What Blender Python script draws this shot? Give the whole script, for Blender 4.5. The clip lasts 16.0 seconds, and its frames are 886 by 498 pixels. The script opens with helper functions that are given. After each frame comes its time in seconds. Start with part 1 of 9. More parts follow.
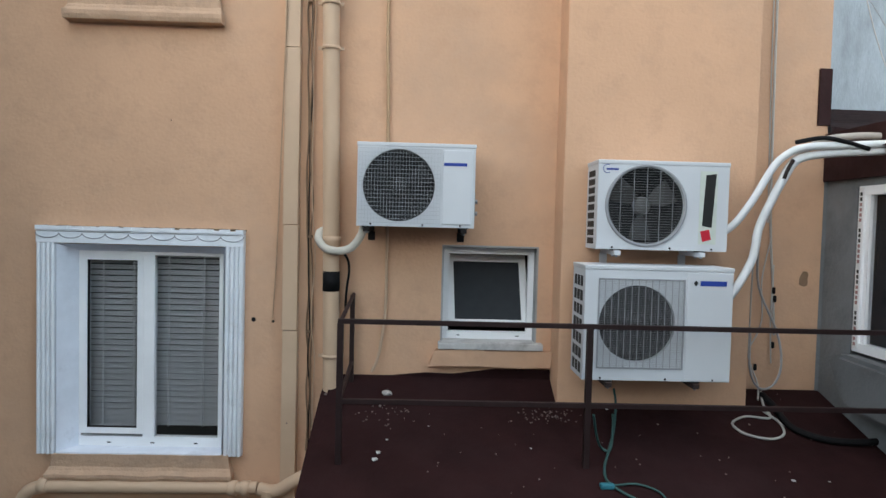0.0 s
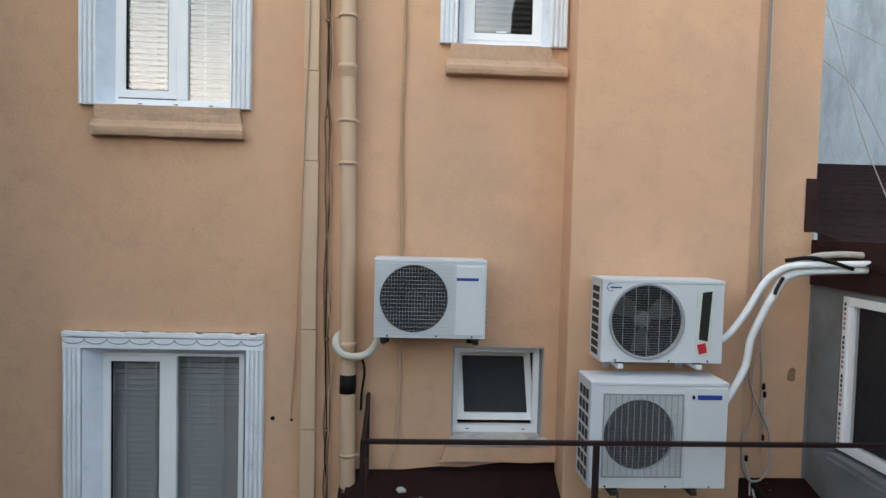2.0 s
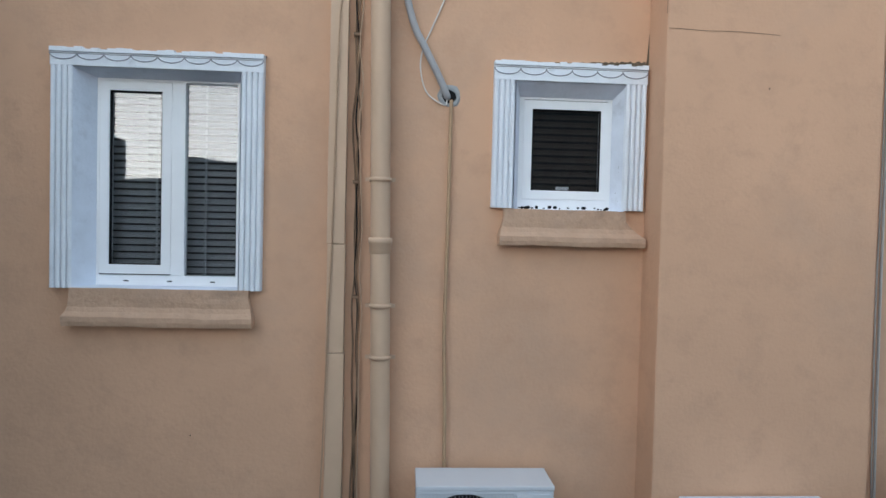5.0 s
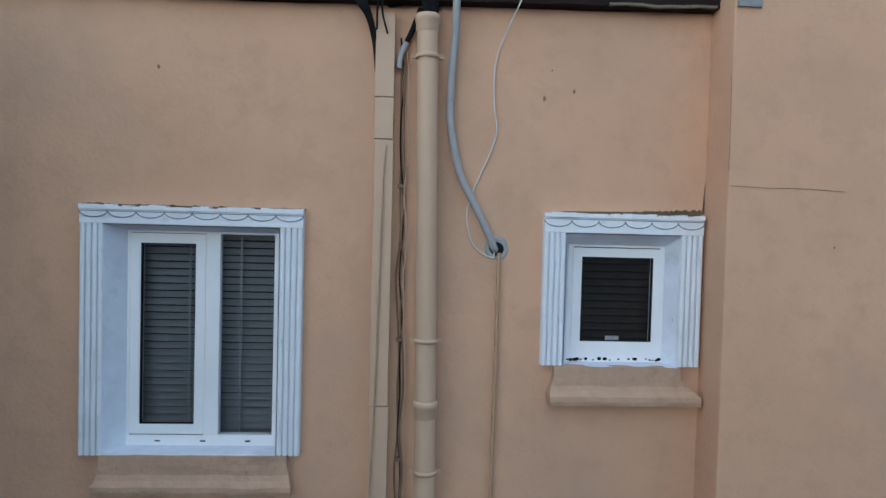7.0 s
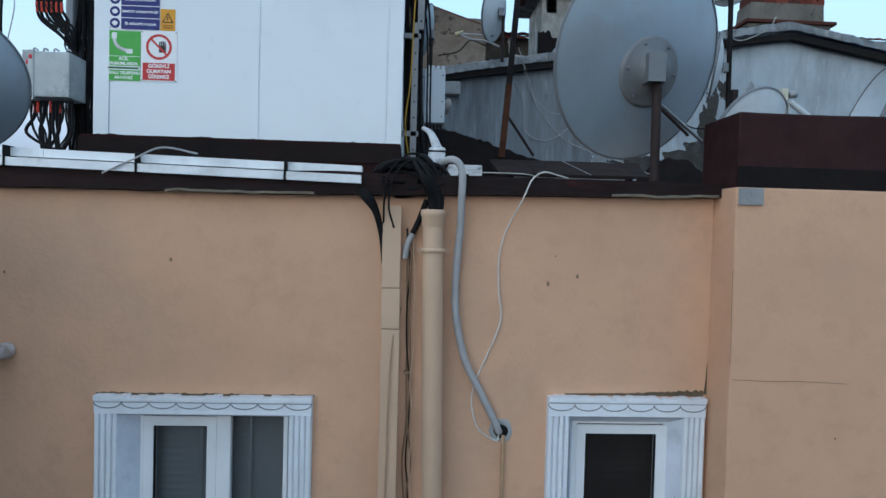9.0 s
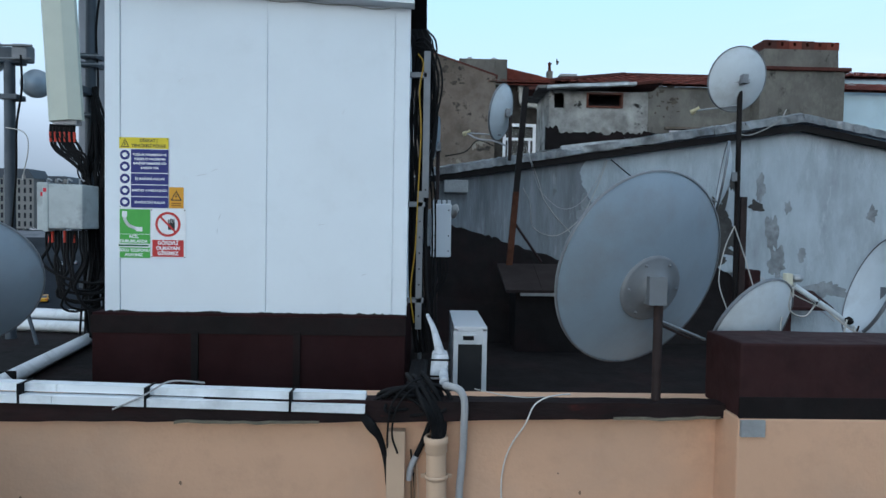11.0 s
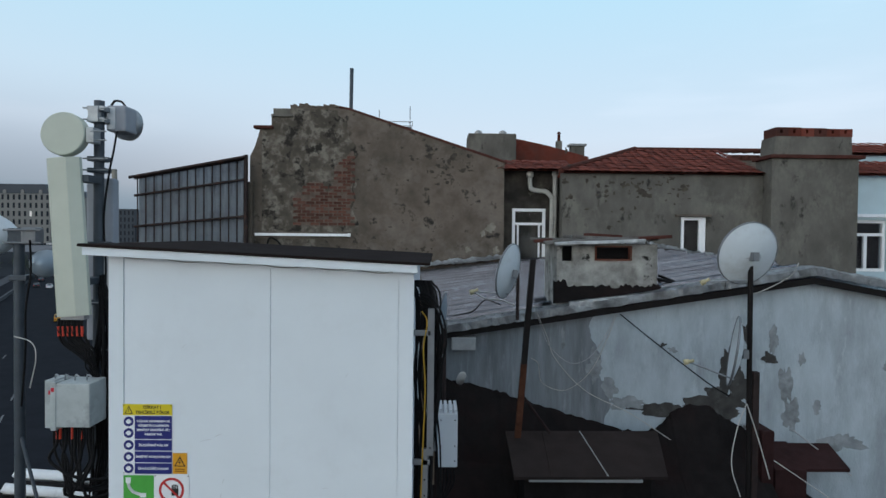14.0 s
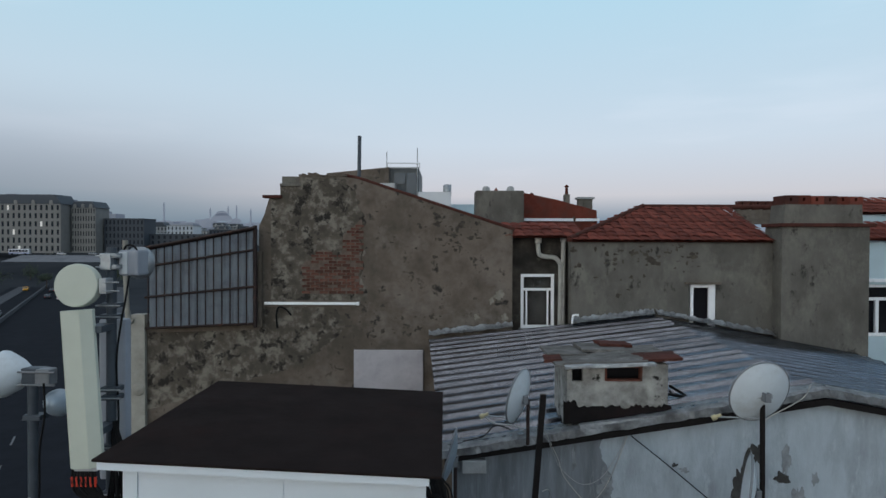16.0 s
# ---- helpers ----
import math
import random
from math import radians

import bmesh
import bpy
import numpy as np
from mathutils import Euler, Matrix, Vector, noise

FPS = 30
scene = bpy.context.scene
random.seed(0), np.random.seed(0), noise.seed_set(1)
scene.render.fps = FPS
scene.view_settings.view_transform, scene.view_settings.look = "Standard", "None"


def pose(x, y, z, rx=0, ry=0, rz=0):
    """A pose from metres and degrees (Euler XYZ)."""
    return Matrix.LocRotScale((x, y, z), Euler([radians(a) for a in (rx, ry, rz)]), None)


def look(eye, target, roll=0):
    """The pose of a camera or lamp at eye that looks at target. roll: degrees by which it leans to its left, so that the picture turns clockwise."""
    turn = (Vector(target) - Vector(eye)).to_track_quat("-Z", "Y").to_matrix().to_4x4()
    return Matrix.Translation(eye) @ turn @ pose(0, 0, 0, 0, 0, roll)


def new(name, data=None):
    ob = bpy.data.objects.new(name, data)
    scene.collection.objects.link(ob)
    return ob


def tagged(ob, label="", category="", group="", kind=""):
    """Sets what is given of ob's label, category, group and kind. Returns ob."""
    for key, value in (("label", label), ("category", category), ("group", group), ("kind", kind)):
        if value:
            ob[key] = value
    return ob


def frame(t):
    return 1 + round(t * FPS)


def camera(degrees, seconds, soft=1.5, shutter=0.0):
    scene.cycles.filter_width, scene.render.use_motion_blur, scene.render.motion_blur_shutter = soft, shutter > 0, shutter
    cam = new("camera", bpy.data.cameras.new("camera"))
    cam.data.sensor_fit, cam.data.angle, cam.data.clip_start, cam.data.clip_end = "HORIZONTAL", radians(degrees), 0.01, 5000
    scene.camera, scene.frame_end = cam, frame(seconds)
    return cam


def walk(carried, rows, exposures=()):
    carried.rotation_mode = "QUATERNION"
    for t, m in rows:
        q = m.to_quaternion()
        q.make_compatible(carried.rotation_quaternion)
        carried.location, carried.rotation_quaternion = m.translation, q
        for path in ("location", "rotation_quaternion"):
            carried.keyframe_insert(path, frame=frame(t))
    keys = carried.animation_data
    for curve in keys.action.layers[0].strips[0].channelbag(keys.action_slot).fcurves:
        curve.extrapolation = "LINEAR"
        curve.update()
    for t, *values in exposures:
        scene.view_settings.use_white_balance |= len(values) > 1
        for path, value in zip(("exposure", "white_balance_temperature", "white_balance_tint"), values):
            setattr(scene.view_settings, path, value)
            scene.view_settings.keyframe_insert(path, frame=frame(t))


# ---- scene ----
cam = camera(71.0, 16.0)
PATH = [
    (0, (-0.109, 0.06, 1.123), (-0.057, 2.058, 1.046), 1.5),
    (0.5, (-0.163, 0.132, 1.333), (-0.098, 2.129, 1.25), 1.5),
    (1, (-0.214, 0.112, 1.495), (-0.135, 2.109, 1.412), 1.5),
    (1.5, (-0.272, 0.038, 1.732), (-0.182, 2.034, 1.644), 1.5),
    (2, (-0.324, -0.126, 1.896), (-0.223, 1.869, 1.811), 1.5),
    (2.5, (-0.355, -0.191, 1.965), (-0.245, 1.805, 1.892), 1.4),
    (3, (-0.365, -0.045, 2.122), (-0.254, 1.951, 2.063), 1.4),
    (3.5, (-0.392, 0.216, 2.35), (-0.274, 2.212, 2.29), 1.4),
    (4, (-0.456, 0.419, 2.563), (-0.336, 2.415, 2.506), 1.4),
    (4.2, (-0.495, 0.494, 2.657), (-0.375, 2.49, 2.602), 1.4),
    (6.5, (-0.904, 0.918, 3.717), (-0.78, 2.914, 3.662), 1.4),
    (7, (-0.942, 0.936, 3.936), (-0.817, 2.931, 3.878), 1.5),
    (7.5, (-0.946, 0.933, 4.173), (-0.829, 2.929, 4.113), 1.5),
    (8, (-0.953, 0.925, 4.419), (-0.84, 2.92, 4.352), 1.5),
    (8.5, (-0.951, 0.912, 4.705), (-0.849, 2.909, 4.635), 1.5),
    (9, (-0.957, 0.899, 4.977), (-0.857, 2.896, 4.926), 1.5),
    (9.5, (-0.956, 0.876, 5.302), (-0.862, 2.873, 5.245), 1.5),
    (10, (-0.942, 0.861, 5.651), (-0.862, 2.858, 5.576), 1.3),
    (12.5, (-0.907, 0.961, 7.167), (-0.872, 2.96, 7.114), 0.8),
    (13, (-0.902, 0.969, 7.493), (-0.872, 2.968, 7.442), 0.7),
    (13.5, (-0.901, 0.994, 7.817), (-0.878, 2.993, 7.769), 0.7),
    (14, (-0.887, 0.994, 8.146), (-0.87, 2.994, 8.103), 0.6),
    (14.5, (-0.886, 1.003, 8.485), (-0.876, 3.003, 8.446), 0.5),
    (15, (-0.886, 1.013, 8.849), (-0.883, 3.013, 8.814), 0.4),
    (15.5, (-0.901, 1.015, 9.229), (-0.904, 3.015, 9.197), 0.3),
    (16, (-0.922, 1.008, 9.63), (-0.929, 3.008, 9.601), 0.2),
]
EXPOSURES = [(0, 1.38, 6750, 11), (2, 1.10, 6750, 11), (4, 0.86, 6480, 11), (6.5, 0.42, 5650, 8), (10, 0.26, 5600, 7), (12.5, 0.19, 5950, 8), (16, -0.16, 6350, 10)]
walk(cam, [(t, look(eye, target, roll)) for t, eye, target, roll in PATH], EXPOSURES)

# ---- world and light ----
world = bpy.data.worlds.new("world")
scene.world = world
world.use_nodes = True
wn, wl = world.node_tree.nodes, world.node_tree.links
sky = wn.new("ShaderNodeTexSky")
sky.sky_type, sky.sun_disc = "NISHITA", False
sky.sun_elevation, sky.sun_rotation = radians(16), radians(213)     # low sun behind the camera, to its left
sky.air_density, sky.dust_density, sky.ozone_density = 1.0, 0.6, 2.5
# evening haze: the sky pales to grey pink towards the horizon
co = wn.new("ShaderNodeTexCoord")
sep = wn.new("ShaderNodeSeparateXYZ")
wl.new(co.outputs["Generated"], sep.inputs[0])
ramp = wn.new("ShaderNodeValToRGB")
for pos, col in ((0.0, (0.36, 0.37, 0.44)), (0.025, (0.48, 0.455, 0.52)), (0.07, (0.67, 0.635, 0.68)), (0.15, (0.70, 0.78, 0.86)), (0.36, (0.56, 0.82, 0.95)), (0.55, (0.28, 0.46, 0.63)), (1.0, (0.10, 0.19, 0.32))):
    e = ramp.color_ramp.elements.new(pos) if 0 < pos < 1 else ramp.color_ramp.elements[int(pos)]
    e.color = (*col, 1)
wl.new(sep.outputs[2], ramp.inputs[0])
sky_bg, haze_bg, both = wn["Background"], wn.new("ShaderNodeBackground"), wn.new("ShaderNodeMixShader")
sky_bg.inputs[1].default_value, haze_bg.inputs[1].default_value, both.inputs[0].default_value = 0.15, 1.0, 0.9
wl.new(sky.outputs[0], sky_bg.inputs[0])
def smooth_range(source, lo, hi, a, c):
    g = wn.new("ShaderNodeMapRange")
    g.interpolation_type = "SMOOTHSTEP"
    for i, v in ((1, lo), (2, hi), (3, a), (4, c)):
        g.inputs[i].default_value = v
    wl.new(source, g.inputs[0])
    return g.outputs[0]


# the sky brightens towards the sunset behind the camera, most of all low down
toward = wn.new("ShaderNodeVectorMath")
toward.operation = "DOT_PRODUCT"
toward.inputs[1].default_value = (-0.55, -0.835, 0)
wl.new(co.outputs["Generated"], toward.inputs[0])
west, low = smooth_range(toward.outputs["Value"], 0.25, 1.0, 0, 1), smooth_range(sep.outputs[2], 0.50, 0.06, 0, 1)
glow = wn.new("ShaderNodeMath")
glow.operation = "MULTIPLY"
wl.new(west, glow.inputs[0])
wl.new(low, glow.inputs[1])
warm = wn.new("ShaderNodeMix")
warm.data_type = "RGBA"
wl.new(glow.outputs[0], warm.inputs[0])
# faint wisps of high cloud
stretch_, wisp = wn.new("ShaderNodeMapping"), wn.new("ShaderNodeTexNoise")
stretch_.inputs["Scale"].default_value = (1.6, 1.6, 9.0)
wisp.inputs["Scale"].default_value, wisp.inputs["Detail"].default_value = 1.7, 5
wl.new(co.outputs["Generated"], stretch_.inputs[0])
wl.new(stretch_.outputs[0], wisp.inputs["Vector"])
cloud = wn.new("ShaderNodeMix")
cloud.data_type, cloud.blend_type = "RGBA", "ADD"
wl.new(smooth_range(wisp.outputs["Fac"], 0.50, 0.72, 0, 0.55), cloud.inputs[0])
wl.new(ramp.outputs[0], cloud.inputs[6])
cloud.inputs[7].default_value = (0.10, 0.075, 0.07, 1)
# away from the sunset the haze over the horizon is already dusky blue
dusk_at = wn.new("ShaderNodeMath")
dusk_at.operation = "MULTIPLY"
wl.new(smooth_range(sep.outputs[0], 0.0, -0.62, 0, 0.95), dusk_at.inputs[0])
wl.new(smooth_range(sep.outputs[2], 0.24, 0.0, 0, 1), dusk_at.inputs[1])
dusk = wn.new("ShaderNodeMix")
dusk.data_type = "RGBA"
wl.new(dusk_at.outputs[0], dusk.inputs[0])
wl.new(cloud.outputs[2], dusk.inputs[6])
dusk.inputs[7].default_value = (0.20, 0.27, 0.345, 1)
wl.new(dusk.outputs[2], warm.inputs[6])
warm.inputs[7].default_value = (2.55, 2.5, 2.3, 1)
wl.new(warm.outputs[2], haze_bg.inputs[0])
wl.new(sky_bg.outputs[0], both.inputs[1])
wl.new(haze_bg.outputs[0], both.inputs[2])
wl.new(both.outputs[0], wn["World Output"].inputs[0])
sun = new("sun", bpy.data.lights.new("sun", "SUN"))
sun.data.energy, sun.data.angle, sun.data.color = 0.25, radians(75), (1.0, 0.92, 0.84)
sun.matrix_world = look((-9, -10, 7.5), (0, 4, 2))


# ---- materials ----
def mat(name, color, rough=0.8, metal=0.0, var=0.12, scale=6.0, stain=None, stain_scale=1.2, stain_at=(0.5, 0.7), bump=0.15, bump_scale=60.0,
        second=None, second_at=(0.55, 0.6), second_scale=3.0, rnd=0.0, stretch=(1, 1, 1), spec=0.25, third=None, third_at=(0.55, 0.6), third_scale=3.0):
    """A painted, plastered or metal surface: grain, broad stains, and a second colour in patches with a shape of their own."""
    m = bpy.data.materials.new(name)
    m.use_nodes = True
    n, l = m.node_tree.nodes, m.node_tree.links
    b = n["Principled BSDF"]
    b.inputs["Roughness"].default_value, b.inputs["Metallic"].default_value = rough, metal
    b.inputs["Specular IOR Level"].default_value = spec
    co = n.new("ShaderNodeTexCoord")
    mp = n.new("ShaderNodeMapping")
    mp.inputs["Scale"].default_value = stretch
    l.new(co.outputs["Object"], mp.inputs["Vector"])

    def noise_tex(sc, detail=6, rg=0.6):
        t = n.new("ShaderNodeTexNoise")
        t.inputs["Scale"].default_value, t.inputs["Detail"].default_value, t.inputs["Roughness"].default_value = sc, detail, rg
        l.new(mp.outputs[0], t.inputs["Vector"])
        return t.outputs["Fac"]

    def ramp(fac, lo, hi, a, c):
        r = n.new("ShaderNodeMapRange")
        r.inputs[1].default_value, r.inputs[2].default_value, r.inputs[3].default_value, r.inputs[4].default_value = lo, hi, a, c
        l.new(fac, r.inputs[0])
        return r.outputs[0]

    def mix(fac, a, c, kind="MIX"):
        x = n.new("ShaderNodeMix")
        x.data_type, x.blend_type = "RGBA", kind
        if isinstance(fac, float):
            x.inputs[0].default_value = fac
        else:
            l.new(fac, x.inputs[0])
        for s, v in ((6, a), (7, c)):
            if isinstance(v, tuple):
                x.inputs[s].default_value = (*v, 1)
            else:
                l.new(v, x.inputs[s])
        return x.outputs[2]

    dark = tuple(c * (1 - var) for c in color)
    light = tuple(min(1, c * (1 + var)) for c in color)
    col = mix(ramp(noise_tex(scale), 0.3, 0.7, 0, 1), dark, light)
    if stain:
        col = mix(ramp(noise_tex(stain_scale, 8, 0.65), *stain_at, 0, 0.8), col, stain)
    if third:
        col = mix(ramp(noise_tex(third_scale, 12, 0.72), *third_at, 0, 1), col, third)
    if second:
        col = mix(ramp(noise_tex(second_scale, 10, 0.68), *second_at, 0, 1), col, second)
    if rnd:
        oi = n.new("ShaderNodeObjectInfo")
        col = mix(1.0, col, mix(ramp(oi.outputs["Random"], 0, 1, 0, 1), (1 - rnd,) * 3, (1 + rnd * 0.3,) * 3), "MULTIPLY")
    l.new(col, b.inputs["Base Color"])
    if bump:
        bp = n.new("ShaderNodeBump")
        bp.inputs["Strength"].default_value, bp.inputs["Distance"].default_value = bump, 0.02
        l.new(noise_tex(bump_scale, 4), bp.inputs["Height"])
        l.new(bp.outputs[0], b.inputs["Normal"])
        rr = ramp(noise_tex(scale * 2.3), 0.3, 0.7, max(0.03, rough - 0.08), min(1, rough + 0.08))
        l.new(rr, b.inputs["Roughness"])
    return m


def plain(name, color, rough=0.5, metal=0.0):
    return mat(name, color, rough, metal, var=0.06, scale=14, bump=0.0)


def glass_mat(name, tint=(0.78, 0.81, 0.84), ior=1.84):
    m = bpy.data.materials.new(name)
    m.use_nodes = True
    b = m.node_tree.nodes["Principled BSDF"]
    b.inputs["Base Color"].default_value = (*tint, 1)
    b.inputs["Roughness"].default_value, b.inputs["Transmission Weight"].default_value, b.inputs["IOR"].default_value = 0.0, 1.0, ior
    return m


TAN = mat("tan_render", (0.61, 0.378, 0.247), 0.9, var=0.05, scale=1.3, stain=(0.47, 0.325, 0.235), stain_scale=0.7, stain_at=(0.5, 0.75), third=(0.535, 0.335, 0.222), third_at=(0.5, 0.75), third_scale=5.5, bump=0.2, bump_scale=38, spec=0.2)
TAN_PIPE = mat("tan_painted_plastic", (0.54, 0.385, 0.27), 0.5, var=0.06, scale=3, bump=0.05)
TAN_SILL = mat("tan_stone_sill", (0.50, 0.335, 0.232), 0.9, var=0.10, scale=9, stain=(0.36, 0.255, 0.19), stain_scale=4, stain_at=(0.5, 0.75), third=(0.27, 0.21, 0.17), third_at=(0.60, 0.75), third_scale=7, bump=0.45, bump_scale=28)
TRIM_WHITE = mat("white_moulding_paint", (0.76, 0.79, 0.84), 0.65, var=0.05, scale=7, stain=(0.42, 0.43, 0.46), stain_scale=9, stain_at=(0.6, 0.85), bump=0.2, bump_scale=80)
REVEAL = mat("reveal_white_paint", (0.70, 0.74, 0.82), 0.75, var=0.08, scale=5, stain=(0.35, 0.36, 0.40), stain_scale=4, stain_at=(0.55, 0.85), bump=0.2, bump_scale=40)
# dark grey stands in for the shadow in the lintel's grooves
GROOVE_SHADE = mat("grey_groove_shadow_paint", (0.26, 0.27, 0.30), 0.8, var=0.15, scale=9, bump=0.0)
PVC = mat("white_window_plastic", (0.84, 0.85, 0.87), 0.35, var=0.03, scale=4, bump=0.0)
GLASS = glass_mat("window_glass")
GLASS_PLAIN = glass_mat("uncoated_glass", (0.7, 0.72, 0.75), 1.2)
CHIM = mat("sooty_whitewash", (0.36, 0.35, 0.33), 0.95, var=0.35, scale=4, stain=(0.09, 0.083, 0.075), stain_scale=2.4, stain_at=(0.42, 0.66), second=(0.03, 0.028, 0.026), second_at=(0.58, 0.62), second_scale=3.2, bump=0.6, bump_scale=24, spec=0.1)
BLIND = mat("grey_white_blind_slat", (0.38, 0.40, 0.42), 0.6, var=0.08, scale=9, bump=0.0)
BLIND_PALE = mat("cream_white_blind_slat", (0.80, 0.81, 0.82), 0.6, var=0.08, scale=9, bump=0.0)
BLIND_DARK = mat("brown_blind_slat", (0.05, 0.035, 0.03), 0.6, var=0.1, scale=9, bump=0.0)
# near-black colour stands in for the missing light indoors
UNLIT_INSIDE = plain("unlit_inside_black", (0.03, 0.03, 0.035), 0.9)
RED_DECK = mat("dark_red_roof_membrane", (0.0215, 0.0085, 0.0088), 0.88, var=0.25, scale=3, stain=(0.026, 0.0125, 0.0135), stain_scale=0.9, stain_at=(0.45, 0.7), bump=0.3, bump_scale=25, spec=0.08)
RED_FLASH = mat("dark_red_flashing", (0.032, 0.0135, 0.0135), 0.75, var=0.25, scale=5, stain=(0.02, 0.011, 0.012), stain_scale=2, bump=0.25, bump_scale=12, spec=0.15)
EDGE_MEMB = mat("worn_black_red_edge_membrane", (0.016, 0.0105, 0.0105), 0.8, var=0.3, scale=6, stain=(0.03, 0.011, 0.011), stain_scale=2.5, second=(0.065, 0.014, 0.012), second_at=(0.60, 0.66), second_scale=2.2, bump=0.4, bump_scale=14, spec=0.15, stretch=(0.6, 1, 2))
DRIP = mat("weathered_drip_mortar", (0.19, 0.165, 0.125), 0.95, var=0.35, scale=18, stain=(0.07, 0.06, 0.05), stain_scale=9, bump=0.5, bump_scale=50)
BLACK_MEMB = mat("black_bitumen", (0.014, 0.012, 0.012), 0.9, var=0.25, scale=4, stain=(0.024, 0.014, 0.014), stain_scale=1.2, bump=0.35, bump_scale=20, spec=0.08)
CAB_WHITE = mat("white_sandwich_panel", (0.69, 0.74, 0.79), 0.4, var=0.03, scale=1.5, stain=(0.62, 0.66, 0.70), stain_scale=2.2, stain_at=(0.55, 0.85), bump=0.03, bump_scale=8)
CAB_ROOF = mat("brown_black_sheet_roof", (0.017, 0.0125, 0.012), 0.95, var=0.2, scale=2, stain=(0.024, 0.015, 0.014), stain_scale=1.2, bump=0.15, bump_scale=14, spec=0.04)
SHED_WALL = mat("peeling_white_limewash", (0.387, 0.441, 0.486), 0.95, var=0.12, scale=3.5, stain=(0.198, 0.216, 0.234), stain_scale=1.0, stain_at=(0.47, 0.72), third=(0.441, 0.495, 0.540), third_at=(0.55, 0.68), third_scale=2.6, second=(0.153, 0.153, 0.153), second_at=(0.685, 0.70), second_scale=2.4, bump=0.5, bump_scale=30, stretch=(1.5, 1, 0.55))
SHED_GREY = mat("grey_streaked_cement_wash", (0.211, 0.230, 0.252), 0.95, var=0.15, scale=5, stain=(0.117, 0.126, 0.140), stain_scale=1.6, stain_at=(0.45, 0.68), third=(0.297, 0.320, 0.347), third_at=(0.54, 0.66), third_scale=2.6, bump=0.5, bump_scale=30, stretch=(3.0, 1, 0.35))
# cement colour lowered to carry the shade beside the lean-to roof
ANNEX = mat("shade_darkened_cement", (0.18, 0.19, 0.2), 0.9, var=0.2, scale=4, stain=(0.11, 0.115, 0.12), stain_scale=2, bump=0.4, bump_scale=30)
ZINC = mat("weathered_corrugated_zinc", (0.355, 0.375, 0.42), 0.17, 0.95, var=0.12, scale=2, stain=(0.16, 0.165, 0.185), stain_scale=0.7, stain_at=(0.45, 0.75), bump=0.0)
ALU = mat("crumpled_aluminium_flashing", (0.46, 0.48, 0.50), 0.45, 0.5, var=0.3, scale=9, stain=(0.16, 0.16, 0.165), stain_scale=4, stain_at=(0.42, 0.68), bump=0.5, bump_scale=9)
OLD_RENDER = mat("old_grey_brown_render", (0.136, 0.111, 0.091), 0.95, var=0.3, scale=3.0, stain=(0.076, 0.065, 0.052), stain_scale=0.55, stain_at=(0.44, 0.62), third=(0.182, 0.155, 0.133), third_at=(0.48, 0.70), third_scale=1.3, second=(0.034, 0.031, 0.028), second_at=(0.58, 0.66), second_scale=3.0, bump=1.0, bump_scale=8, spec=0.1)
OLD_RENDER_ROUGH = mat("peeling_old_render", (0.116, 0.101, 0.083), 0.95, var=0.35, scale=4.0, stain=(0.065, 0.056, 0.046), stain_scale=0.9, stain_at=(0.44, 0.58), third=(0.194, 0.175, 0.148), third_at=(0.49, 0.60), third_scale=4.0, second=(0.030, 0.027, 0.024), second_at=(0.535, 0.60), second_scale=3.8, bump=1.0, bump_scale=12, spec=0.1)
# for the recess: base colour well below the house's other renders
OLD_RENDER_DARK = mat("dark_recess_render", (0.062, 0.054, 0.046), 0.95, var=0.35, scale=3.0, stain=(0.025, 0.023, 0.021), stain_scale=1.2, stain_at=(0.45, 0.6), third=(0.13, 0.12, 0.10), third_at=(0.58, 0.7), third_scale=2.2, bump=0.9, bump_scale=9, spec=0.08)
TILE_DARK = mat("dark_weathered_clay", (0.075, 0.030, 0.024), 0.95, var=0.3, scale=6, stain=(0.035, 0.022, 0.02), stain_scale=3, bump=0.4, bump_scale=20, spec=0.08)
OLD_RENDER_PALE = mat("old_grey_render", (0.128, 0.120, 0.107), 0.95, var=0.22, scale=1.8, stain=(0.073, 0.069, 0.060), stain_scale=0.55, stain_at=(0.44, 0.70), third=(0.172, 0.163, 0.142), third_at=(0.50, 0.66), third_scale=1.5, second=(0.043, 0.040, 0.037), second_at=(0.59, 0.66), second_scale=2.1, bump=0.6, bump_scale=9, spec=0.1, stretch=(1.25, 1, 0.8))
BRICK = mat("red_brick", (0.140, 0.055, 0.041), 0.95, var=0.3, scale=8, stain=(0.12, 0.09, 0.072), stain_scale=5, stain_at=(0.45, 0.62), bump=0.4, bump_scale=40, rnd=0.45, spec=0.1)
TILE = mat("red_clay_tile", (0.16, 0.043, 0.030), 0.9, var=0.25, scale=6, stain=(0.075, 0.04, 0.033), stain_scale=3, stain_at=(0.45, 0.7), bump=0.3, bump_scale=30, rnd=0.4, spec=0.1)
CONC = mat("grey_cement", (0.33, 0.34, 0.345), 0.9, var=0.15, scale=5, stain=(0.2, 0.2, 0.2), stain_scale=2, bump=0.4, bump_scale=30)
DISH = mat("grey_dish_paint", (0.30, 0.365, 0.43), 0.36, 0.3, var=0.07, scale=3, stain=(0.28, 0.30, 0.32), stain_scale=2.0, bump=0.05, bump_scale=30)
DISH_WHITE = mat("white_dish_paint", (0.56, 0.61, 0.65), 0.45, 0.0, var=0.07, scale=3, stain=(0.42, 0.44, 0.45), stain_scale=2.5, bump=0.05)
HUB = mat("dull_grey_hub_paint", (0.17, 0.18, 0.195), 0.5, 0.2, var=0.15, scale=6, bump=0.05)
